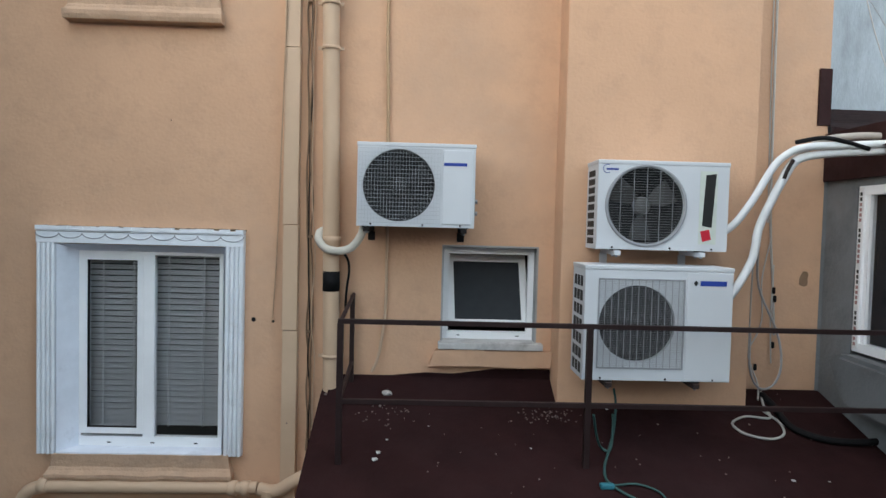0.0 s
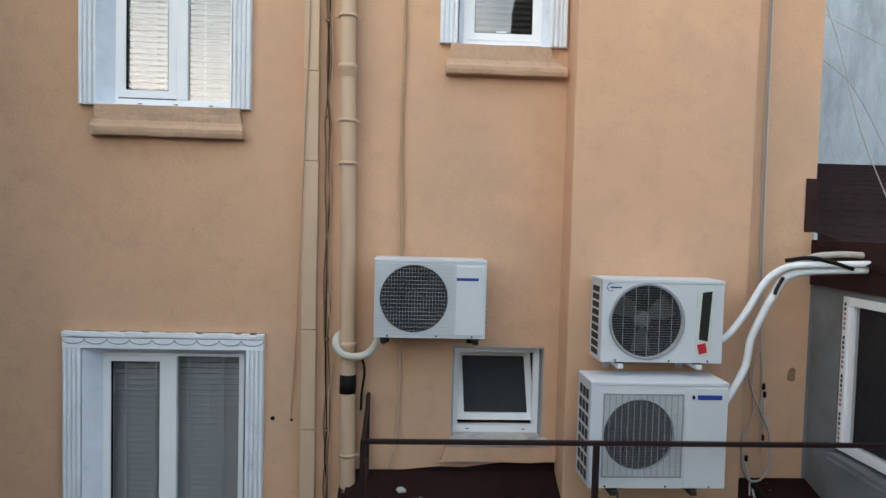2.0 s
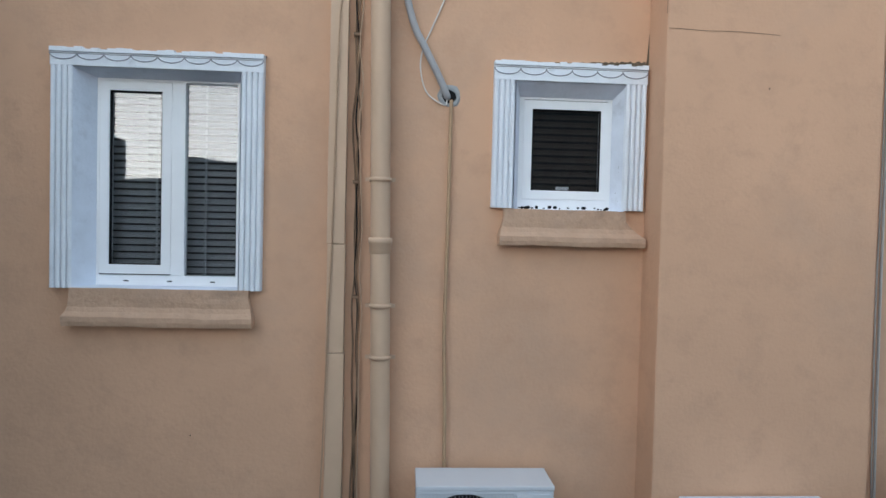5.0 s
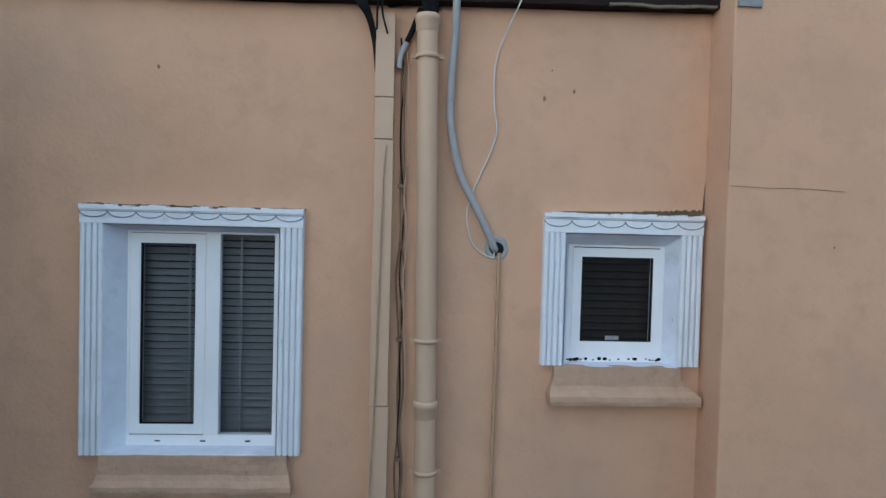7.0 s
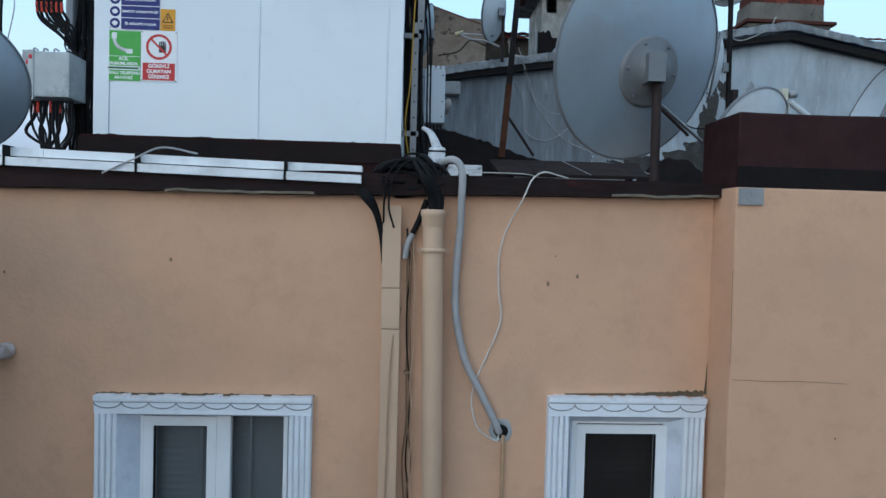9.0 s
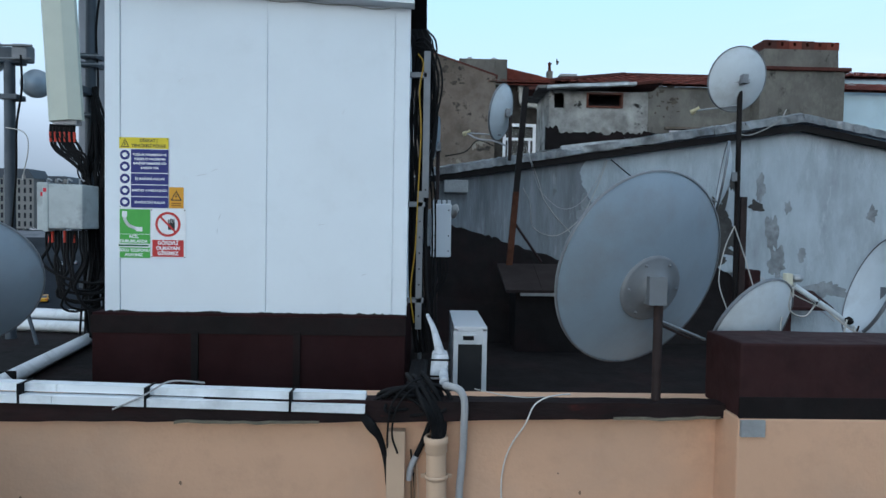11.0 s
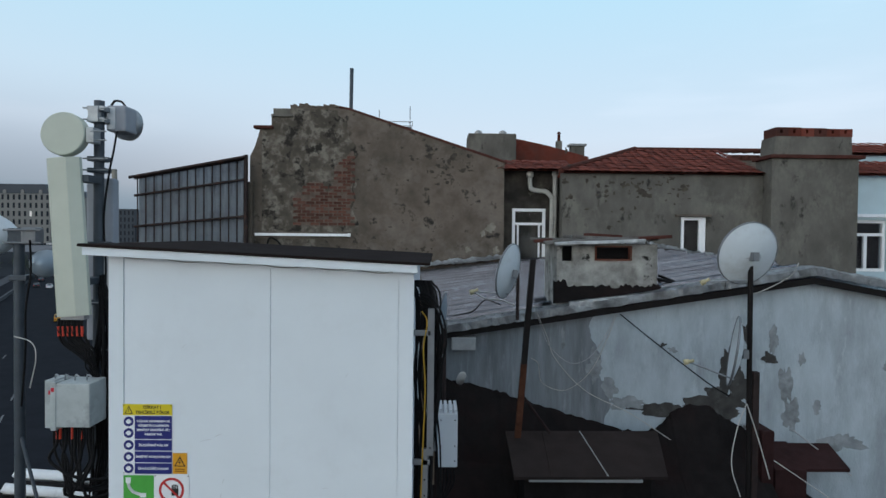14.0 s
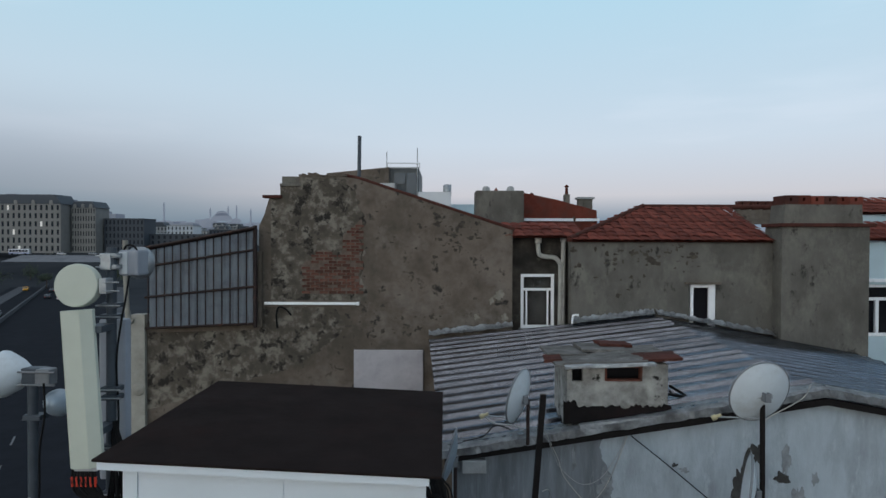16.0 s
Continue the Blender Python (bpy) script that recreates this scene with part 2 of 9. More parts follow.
GALV = mat("galvanised_steel", (0.30, 0.32, 0.34), 0.45, 0.6, var=0.2, scale=8, bump=0.1)
RUST = mat("rusty_painted_steel", (0.030, 0.020, 0.019), 0.7, 0.1, var=0.3, scale=8, stain=(0.11, 0.042, 0.024), stain_scale=4, stain_at=(0.55, 0.75), bump=0.3)
POLE = mat("black_brown_pole_paint", (0.014, 0.012, 0.012), 0.7, 0.0, var=0.2, scale=10, bump=0.15, spec=0.1)
RAIL = mat("dark_brown_painted_steel", (0.020, 0.0095, 0.0095), 0.6, 0.0, var=0.2, scale=10, bump=0.15)
BLACK = mat("black_rubber", (0.009, 0.009, 0.010), 0.7, var=0.2, scale=20, bump=0.1, spec=0.12)
AC_WHITE = mat("white_appliance_paint", (0.57, 0.595, 0.63), 0.4, var=0.03, scale=3, stain=(0.58, 0.6, 0.62), stain_scale=3, stain_at=(0.55, 0.85), bump=0.0)
# black base colour stands in for shade inside wells, slots and coils
AC_SHADE = plain("fan_well_shade_black", (0.02, 0.021, 0.023), 0.6)
AC_FIN = mat("grey_grille_wire", (0.30, 0.31, 0.33), 0.5, var=0.1, scale=9, bump=0.0)
FAN_GREY = plain("grey_fan_blade", (0.10, 0.10, 0.10), 0.5)
BLUE_INK, RED_INK, BLACK_INK = plain("blue_ink", (0.02, 0.05, 0.28)), plain("red_ink", (0.5, 0.02, 0.04)), plain("black_ink", (0.02, 0.02, 0.02))
WHITE_CABLE = mat("white_cable_sleeve", (0.72, 0.74, 0.76), 0.5, var=0.06, scale=12, bump=0.15, bump_scale=50)
GREY_CABLE = mat("grey_conduit", (0.36, 0.36, 0.37), 0.5, var=0.1, scale=10, bump=0.1)
THIN_WHITE = plain("thin_white_cable", (0.42, 0.41, 0.39))
PALE_CORD = plain("clean_white_cable", (0.62, 0.60, 0.57))
BLUE_WALL = mat("pale_blue_painted_wall", (0.48, 0.60, 0.66), 0.85, var=0.05, scale=2, stain=(0.40, 0.51, 0.57), stain_scale=1.2, bump=0.3, bump_scale=25)


# ---- mesh helpers ----
def box(bm, x0, y0, z0, x1, y1, z1, bevel=0.0):
    r = bmesh.ops.create_cube(bm, size=1.0)
    bmesh.ops.transform(bm, verts=r["verts"], matrix=Matrix.Translation(((x0 + x1) / 2, (y0 + y1) / 2, (z0 + z1) / 2)) @ Matrix.Diagonal((abs(x1 - x0), abs(y1 - y0), abs(z1 - z0), 1)))
    if bevel:
        es = {e for v in r["verts"] for e in v.link_edges}
        bmesh.ops.bevel(bm, geom=list(es), offset=bevel, segments=2, affect="EDGES", profile=0.6)
    return bm


def tube(bm, pts, r, seg=8, caps=True):
    """A round bar or cable along a line of points; r may be one radius or one for each point."""
    pts = [Vector(p) for p in pts]
    rs = r if isinstance(r, (list, tuple)) else [r] * len(pts)
    d0 = (pts[1] - pts[0]).normalized()
    up = Vector((0, 0, 1)) if abs(d0.z) < 0.9 else Vector((1, 0, 0))
    u = d0.cross(up).normalized()
    rings = []
    for i, p in enumerate(pts):
        d = (pts[min(i + 1, len(pts) - 1)] - pts[max(i - 1, 0)]).normalized()
        u = (u - d * u.dot(d)).normalized()
        v = d.cross(u)
        rings.append([bm.verts.new(p + rs[i] * (u * math.cos(2 * math.pi * k / seg) + v * math.sin(2 * math.pi * k / seg))) for k in range(seg)])
    for a, b in zip(rings, rings[1:]):
        for k in range(seg):
            f = bm.faces.new((a[k], a[(k + 1) % seg], b[(k + 1) % seg], b[k]))
            f.smooth = True
    if caps:
        for ring_ in (rings[0], rings[-1][::-1]):
            bm.faces.new([bm.verts.new(v.co) for v in ring_])
    return bm


def curve(pts, n=6):
    """A smooth line (Catmull-Rom) through the points."""
    p = [Vector(q) for q in pts]
    p = [p[0] * 2 - p[1], *p, p[-1] * 2 - p[-2]]
    out = []
    for i in range(1, len(p) - 2):
        for k in range(n):
            t = k / n
            out.append(0.5 * (2 * p[i] + (p[i + 1] - p[i - 1]) * t + (2 * p[i - 1] - 5 * p[i] + 4 * p[i + 1] - p[i + 2]) * t * t + (3 * p[i] - p[i - 1] - 3 * p[i + 1] + p[i + 2]) * t ** 3))
    return out + [p[-2]]


def lathe(bm, prof, m=Matrix(), seg=32, smooth=True):
    """Turns a profile of (radius, height) round the local z axis, at the pose m."""
    rings = []
    for r, h in prof:
        if r < 1e-6:
            rings.append([bm.verts.new(m @ Vector((0, 0, h)))])
        else:
            rings.append([bm.verts.new(m @ Vector((r * math.cos(2 * math.pi * k / seg), r * math.sin(2 * math.pi * k / seg), h))) for k in range(seg)])
    for a, b in zip(rings, rings[1:]):
        for k in range(seg):
            vs = [a[k % len(a)], a[(k + 1) % len(a)], b[(k + 1) % len(b)], b[k % len(b)]]
            vs = [v for i, v in enumerate(vs) if v not in vs[:i]]
            if len(vs) > 2:
                f = bm.faces.new(vs)
                f.smooth = smooth
    return bm


def prism(bm, outline, y0, y1, axis="y"):
    """A flat outline of (a, b) points given depth: along y the points are (x, z), along z (x, y), along x (y, z)."""
    put = {"y": lambda a, b, c: (a, c, b), "z": lambda a, b, c: (a, b, c), "x": lambda a, b, c: (c, a, b)}[axis]
    lo = [bm.verts.new(put(a, b, y0)) for a, b in outline]
    hi = [bm.verts.new(put(a, b, y1)) for a, b in outline]
    bm.faces.new(lo)
    bm.faces.new(hi[::-1])
    for i in range(len(lo)):
        j = (i + 1) % len(lo)
        bm.faces.new((lo[j], lo[i], hi[i], hi[j]))
    return bm


def holed(bm, x0, z0, x1, z1, y0, y1, holes):
    """A wall between y0 and y1 with rectangular openings (x0, z0, x1, z1) through it."""
    xs = sorted({x0, x1, *[h[0] for h in holes], *[h[2] for h in holes]})
    zs = sorted({z0, z1, *[h[1] for h in holes], *[h[3] for h in holes]})
    inside = lambda x, z: not (x0 < x < x1 and z0 < z < z1) or any(h[0] < x < h[2] and h[1] < z < h[3] for h in holes)
    vs = {}
    def v(x, y, z):
        k = (round(x, 5), round(y, 5), round(z, 5))
        if k not in vs:
            vs[k] = bm.verts.new(k)
        return vs[k]
    for a, b in zip(xs, xs[1:]):
        for c, d in zip(zs, zs[1:]):
            mx, mz = (a + b) / 2, (c + d) / 2
            if inside(mx, mz):
                continue
            bm.faces.new((v(a, y0, c), v(b, y0, c), v(b, y0, d), v(a, y0, d)))
            bm.faces.new((v(a, y1, d), v(b, y1, d), v(b, y1, c), v(a, y1, c)))
            w, h = b - a, d - c
            if inside(a - 1e-4, mz):
                bm.faces.new((v(a, y0, c), v(a, y0, d), v(a, y1, d), v(a, y1, c)))
            if inside(b + 1e-4, mz):
                bm.faces.new((v(b, y0, d), v(b, y0, c), v(b, y1, c), v(b, y1, d)))
            if inside(mx, c - 1e-4):
                bm.faces.new((v(b, y0, c), v(a, y0, c), v(a, y1, c), v(b, y1, c)))
            if inside(mx, d + 1e-4):
                bm.faces.new((v(a, y0, d), v(b, y0, d), v(b, y1, d), v(a, y1, d)))
    return bm


def plate_round_hole(bm, x0, z0, x1, z1, cx, cz, r, y, depth, n=48):
    """A thin plate facing -y with a round hole."""
    angs = sorted({2 * math.pi * k / n for k in range(n)} | {math.atan2(b - cz, a - cx) % (2 * math.pi) for a in (x0, x1) for b in (z0, z1)})
    inner, outer = [], []
    for a in angs:
        c, s = math.cos(a), math.sin(a)
        k = min([((x1 if c > 0 else x0) - cx) / c if abs(c) > 1e-9 else 1e9, ((z1 if s > 0 else z0) - cz) / s if abs(s) > 1e-9 else 1e9])
        inner.append((cx + r * c, cz + r * s))
        outer.append((cx + k * c, cz + k * s))
    mk = lambda pts, yy: [bm.verts.new((a, yy, b)) for a, b in pts]
    fi, fo, bi, bo = mk(inner, y), mk(outer, y), mk(inner, y + depth), mk(outer, y + depth)
    for i in range(len(angs)):
        j = (i + 1) % len(angs)
        bm.faces.new((fi[i], fi[j], fo[j], fo[i]))
        bm.faces.new((fi[j], fi[i], bi[i], bi[j]))
        bm.faces.new((fo[i], fo[j], bo[j], bo[i]))
    return bm


def thing(name, at, label, category="", group="", kind=""):
    ob = new(name)
    ob.empty_display_size = 0.1
    ob.location = at
    bpy.context.view_layer.update()
    return tagged(ob, label, category, group, kind)


def origin(ob):
    o = Vector()
    while ob:
        o += ob.location
        ob = ob.parent
    return o


def part(name, bm, material, parent=None, label="", kind=""):
    """Links a bmesh that was built in world coordinates as one mesh under a thing or a part."""
    if parent:
        bmesh.ops.translate(bm, verts=bm.verts, vec=-origin(parent))
    bmesh.ops.recalc_face_normals(bm, faces=bm.faces)
    me = bpy.data.meshes.new(name)
    bm.to_mesh(me)
    bm.free()
    me.materials.append(material)
    ob = new(name, me)
    ob.parent = parent
    return tagged(ob, label, "", "", kind)


def solo(name, bm, material, label, category="", group="", kind=""):
    """A thing that is one mesh; its origin goes to the middle of its base."""
    c = [v.co for v in bm.verts]
    at = Vector(((min(v.x for v in c) + max(v.x for v in c)) / 2, (min(v.y for v in c) + max(v.y for v in c)) / 2, min(v.z for v in c)))
    if kind == "structure":
        at = Vector()
    bmesh.ops.translate(bm, verts=bm.verts, vec=-at)
    ob = part(name, bm, material)
    ob.location = at
    return tagged(ob, label, category, group, kind)


B = bmesh.new

# ---- facade of the tan building ----
WY = 4.44          # face of the tan wall
DECK = 4.95        # roof deck
W1, W2, WS2, WS1 = (-2.66, -0.545, -1.515, 0.928), (-2.566, 2.655, -1.628, 3.925), (-0.022, 3.167, 0.650, 3.940), (0.0, 0.30, 0.685, 0.985)
solo("wall_south", holed(B(), -6.2, -10, 2.72, 5.24, WY, WY + 0.36, [W1, W2, WS2, WS1]), TAN, "tan rendered outer wall of the building with window openings", kind="structure")
solo("wall_pier", box(B(), 0.79, 4.185, -0.4, 2.085, WY + 0.01, 5.27, 0.012), TAN, "tan rendered pier standing proud of the wall", kind="structure")
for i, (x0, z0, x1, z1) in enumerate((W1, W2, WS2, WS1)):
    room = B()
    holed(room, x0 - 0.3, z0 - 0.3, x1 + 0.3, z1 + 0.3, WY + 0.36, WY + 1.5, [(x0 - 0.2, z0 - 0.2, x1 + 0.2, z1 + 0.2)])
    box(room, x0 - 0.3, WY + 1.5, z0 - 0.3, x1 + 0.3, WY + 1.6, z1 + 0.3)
    solo("wall_room", room, UNLIT_INSIDE, "room walls behind a window, unlit gloom painted near black", kind="structure")

# terrace below, dark red membrane
def floor_z(y):
    """Height of the sloping terrace roof."""
    return 0.31 * (y - WY)


te = prism(B(), [(-0.80, 4.45), (-0.810, 4.279), (-0.778, 3.320), (-0.795, 1.709), (7.4, 1.709), (7.4, 4.45)], -0.25, 0.0, "z")
for v in te.verts:
    v.co.z += floor_z(v.co.y)
solo("floor_terrace", te, RED_DECK, "dark red membrane covered sloping terrace roof with debris", kind="structure")
tw = prism(B(), [(-0.77, 4.44), (-0.780, 4.299), (-0.748, 3.340), (-0.765, 1.729), (7.3, 1.729), (7.3, 4.44)], -10, -0.25, "z")
for v in tw.verts:
    v.co.z += floor_z(v.co.y) * (v.co.z > -5)
solo("wall_terrace", tw, TAN, "tan wall of the lower annex under the terrace", kind="structure")

# roof deck, parapet
solo("wall_east", box(B(), 2.42, WY + 0.36, -10, 2.72, 8.86, 4.83), TAN, "tan rendered end wall of the building", kind="structure")
solo("roof_deck", prism(B(), [(-6.2, 4.46), (0.78, 4.46), (0.78, 4.5), (3.66, 4.5), (3.66, 8.9), (-6.2, 8.9)], DECK - 0.12, DECK, "z"), BLACK_MEMB, "dark bitumen and red membrane roof deck", kind="structure")
ed = B()
box(ed, -6.2, 4.35, 5.172, 0.80, 4.47, 5.30)
bmesh.ops.subdivide_edges(ed, edges=[e for e in ed.edges if abs(e.verts[0].co.x - e.verts[1].co.x) > 1], cuts=70)
for v in ed.verts:                           # slightly wavy flashing
    v.co.z += (0.05 * max(0.0, (v.co.x + 1.5) / 2.3) if v.co.z < 5.25 else 0.0) + 0.010 * noise.noise(v.co * 1.7) + 0.006 * noise.noise(v.co * 6)
    v.co.y += 0.008 * noise.noise(v.co * 4 + Vector((0, 7, 0))) * (v.co.y < 4.4)
solo("trim_roof_edge", ed, EDGE_MEMB, "dark red flashing along the roof edge", kind="structure")
for x0, x1 in ((-2.3, -1.5), (0.16, 0.77)):
    dp_ = box(B(), x0, 4.338, 5.168, x1, 4.36, 5.182)
    bmesh.ops.subdivide_edges(dp_, edges=[e for e in dp_.edges if abs(e.verts[0].co.x - e.verts[1].co.x) > 0.3], cuts=20)
    for v in dp_.verts:
        v.co.z += 0.012 * noise.noise(v.co * 9) + 0.05 * max(0.0, (v.co.x + 1.5) / 2.3)
    solo("trim_roof_drip", dp_, DRIP, "pale weathered drip edge under the flashing", kind="structure")
pa = box(B(), 0.80, 4.20, 5.27, 2.80, 4.62, 5.68, 0.015)
bmesh.ops.subdivide_edges(pa, edges=[e for e in pa.edges if abs(e.verts[0].co.x - e.verts[1].co.x) > 1], cuts=14)
for v in pa.verts:
    v.co.z += 0.008 * noise.noise(v.co * 2.5) * (v.co.z > 5.5)
    v.co.y += 0.006 * noise.noise(v.co * 3 + Vector((5, 0, 0)))
solo("wall_parapet", pa, RED_FLASH, "dark red membrane covered parapet", kind="structure")
solo("trim_parapet_base", box(B(), 0.798, 4.190, 5.262, 2.80, 4.204, 5.385, 0.004), BLACK_MEMB, "black bitumen strip along the foot of the parapet", kind="structure")
solo("trim_patch", box(B(), 0.800, 4.168, 5.172, 0.934, 4.19, 5.264, 0.003), CONC, "grey cement patch at the pier's top corner", kind="structure")
solo("trim_roof_end", box(B(), 3.60, 4.62, DECK - 0.15, 3.72, 8.855, DECK + 0.05, 0.02), BLACK_MEMB, "black membrane rolled over the roof's low end", kind="structure")

# shelter on the roof
PL = thing("shelter_plinth", (-2.2, 6.5, DECK), "black bitumen coated plinth under the white shelter", "plinth")
part("core", box(B(), -3.34, 5.46, DECK, -1.06, 7.62, 5.62, 0.01), RED_DECK, PL)
for x in (-2.62, -1.88):
    part("batten", box(B(), x, 5.444, DECK, x + 0.05, 5.462, 5.50), BLACK_MEMB, PL)
part("bitumen_band", box(B(), -3.345, 5.450, 5.47, -1.055, 5.462, 5.60, 0.004), BLACK_MEMB, PL, "smoother bitumen band")
sh = thing("equipment_shelter", (-2.15, 6.5, 5.62), "white sandwich panel equipment shelter with dark sheet roof", "shelter")
cw = prism(B(), [(-3.26, 5.60), (-1.07, 5.60), (-1.07, 7.905), (-3.26, 8.005)], 5.525, 7.55)
part("body", cw, CAB_WHITE, sh)
for x0, x1 in ((-3.272, -3.165), (-1.165, -1.058)):
    part("corner_post", prism(B(), [(x0, 5.60), (x1, 5.60), (x1, 8.007 - 0.0455 * (x1 + 3.26)), (x0, 8.007 - 0.0455 * (x0 + 3.26))], 5.512, 5.60), CAB_WHITE, sh, "white corner trim")
for x0, x1 in ((-3.158, -2.102), (-2.094, -1.170)):
    part("panel", prism(B(), [(x0, 5.60), (x1, 5.60), (x1, 7.99 - 0.0455 * (x1 + 3.26)), (x0, 7.99 - 0.0455 * (x0 + 3.26))], 5.517, 5.53), CAB_WHITE, sh, "white wall panel")
part("eaves_trim", prism(B(), [(-3.40, 7.985), (-1.03, 7.877), (-1.03, 7.933), (-3.40, 8.041)], 5.40, 5.525), CAB_WHITE, sh, "white eaves trim")
ja = [(-3.16 + 0.05 * i, 7.972 - 0.0455 * (0.05 * i + 0.1) - 0.018 * (0.5 + 0.5 * math.sin(i * 0.9)) * (0.3 + 0.7 * (i % 13) / 13)) for i in range(40)]
part("sealant", tube(B(), [(x, 5.516, z) for x, z in ja], 0.004, 5), CONC, sh, "grey line of old sealant")
rf = B()
box(rf, -3.43, 5.385, 8.044, -0.94, 7.86, 8.064, 0.005)
for v in rf.verts:
    v.co.z -= (v.co.x + 3.42) * 0.0455
part("roof", rf, CAB_ROOF, sh, "dark brown sheet roof")

# jagged bitumen where the shelter meets the plinth
jb = B()
pts = [(-3.27 + 2.21 * i / 200, 5.622 + 0.016 * noise.noise(Vector((i * 0.05, 0, 0))) + 0.014 * noise.noise(Vector((i * 0.21, 4, 0))) + 0.010 * noise.noise(Vector((i * 0.73, 9, 0)))) for i in range(201)]
prism(jb, [(-3.30, 5.58)] + pts + [(-1.05, 5.58)], 5.502, 5.53)
solo("plinth_sealing", jb, BLACK_MEMB, "ragged black bitumen sealing round the shelter's foot", "sealing")

# red lean-to roof and annex to the east
lr, rows = B(), []
for i in range(61):
    y = 2.5 + 6.36 * i / 60
    rows.append([lr.verts.new((x, y, 1.86 + (y - 4.3) * 0.232 + (0.018 * math.sin(i * 2.1) if y > 5.0 else 0) + 0.012 * noise.noise(Vector((x * 2, y * 2, 0))) - (0.06 if x < 2.7 and y < 4.36 else 0))) for x in (2.66 if y < 4.36 else 2.725, 2.76, 3.6, 4.6, 6.0, 8.5)])
for a, b in zip(rows, rows[1:]):
    for k in range(5):
        lr.faces.new((a[k], a[k + 1], b[k + 1], b[k]))
bmesh.ops.solidify(lr, geom=list(lr.faces), thickness=0.03)
solo("roof_lean_to", lr, RED_FLASH, "dark red rippled membrane on the neighbouring lean-to roof", kind="structure")
solo("trim_roof_lean_to", box(B(), 2.70, 2.5, 1.50, 2.735, 4.435, 1.84, 0.006), RED_FLASH, "dark red fascia under the lean-to roof", kind="structure")
solo("trim_wall_flashing", box(B(), 2.64, 4.425, 1.90, 2.73, 4.445, 2.30, 0.004), RED_FLASH, "dark red strip of flashing turned up the tan wall", kind="structure")
an = B()
box(an, 2.74, 4.12, -0.45, 3.0, 4.435, 1.52)
prism(an, [(2.5, -0.9), (4.12, -0.45), (4.12, 0.33), (2.5, 0.36)], 2.74, 3.0, "x")
box(an, 2.74, 2.5, 1.45, 3.0, 4.12, 1.52)
box(an, 2.715, 4.437, -1.0, 2.9, 4.60, 1.50)
solo("wall_annex", an, ANNEX, "grey cement rendered annex wall with a new window", kind="structure")
fl = prism(B(), [(2.5, -0.06), (4.0, 0.0), (4.2, 0.30), (4.06, 0.345), (2.5, 0.30)], 2.62, 2.75, "x")
bmesh.ops.bevel(fl, geom=fl.edges[:], offset=0.03, segments=2, affect="EDGES")
solo("trim_annex_foot", fl, ANNEX, "sloping grey cement fillet at the foot of the annex wall", kind="structure")
wa = thing("window_5", (2.74, 3.5, 0.36), "new white plastic window still wrapped in printed film", kind="structure")
part("window_frame", box(B(), 2.735, 4.04, 0.36, 2.80, 4.10, 1.45), PVC, wa, "white frame upright")
part("window_frame", box(B(), 2.735, 2.6, 0.36, 2.80, 4.04, 0.42), PVC, wa, "white frame rail")
part("window_frame", box(B(), 2.735, 2.6, 1.39, 2.80, 4.04, 1.45), PVC, wa, "white frame rail")
part("sash", box(B(), 2.745, 4.005, 0.42, 2.79, 4.04, 1.39), PVC, wa, "white sash upright")
part("film", box(B(), 2.731, 4.050, 0.38, 2.735, 4.095, 1.44), plain("white_film", (0.75, 0.75, 0.76), 0.5), wa, "white protective film")
FILM_INK = plain("dull_red_print", (0.36, 0.20, 0.20), 0.6)
for k in range(30):
    part("print_bar", box(B(), 2.7285, 4.063, 0.40 + 0.034 * k, 2.7312, 4.082, 0.422 + 0.034 * k), FILM_INK, wa, "dull red word bar") if k % 8 < 4 else part("print_bar", box(B(), 2.7285, 4.064, 0.40 + 0.034 * k, 2.7312, 4.081, 0.424 + 0.034 * k), BLACK_INK, wa, "dark word bar") if k % 8 < 7 else None
g = part("pane", box(B(), 2.765, 2.6, 0.42, 2.771, 4.005, 1.39), GLASS_PLAIN, wa, "dark glass pane")
g.visible_shadow = False
# solid near-black block behind the glass, so the pane reads unlit
solo("wall_annex_room", box(B(), 2.81, 2.52, 0.37, 3.5, 4.11, 1.44), UNLIT_INSIDE, "near-black block standing in for the unlit annex room", kind="structure")

# shed with corrugated roof
SX, SZ = 3.84, 7.66      # ridge
front = [(-0.82, 4.6), (3.3, 4.6), (3.3, 2.4), (8.4, 2.4), (8.4, 6.87), (SX, SZ), (-0.82, 6.93)]
solo("wall_shed", prism(B(), front, 8.86, 9.1), SHED_WALL, "peeling white limewashed gable wall of the shed", kind="structure")
def ridge_z(x, y):
    """Height of the zinc roof."""
    k = (y - 8.7) / 6.7
    top = 7.76 + 0.15 * k
    return top - (SX - x) * 0.168 * (1 - 0.32 * k) if x < SX else top - (x - SX) * 0.178
cr = B()
rows = []
for i in range(137):
    y = 8.72 + 6.75 * (i // 8 + (0, 0.10, 0.26, 0.30, 0.39, 0.43, 0.64, 0.72)[i % 8]) / 17.2
    h = (0.0, 0.004, 0.046, 0.050, 0.050, 0.046, 0.004, 0.0)[i % 8]
    jag = 0.05 * math.sin((i // 8) * 2.3) + 0.04
    rows.append([cr.verts.new((x, y, ridge_z(x, y) + h * k + d)) for x, k, d in ((-0.95 - 0.35 * (y - 8.7) / 6.7, 1, 0), (1.4, 1, 0), (SX + jag, 1, 0.01), (SX + jag + 0.004, 0.75, -0.035), (6.0, 0.75, 0), (8.2, 0.75, 0))])
for a, b in zip(rows, rows[1:]):
    for k in range(5):
        cr.faces.new((a[k], a[k + 1], b[k + 1], b[k]))
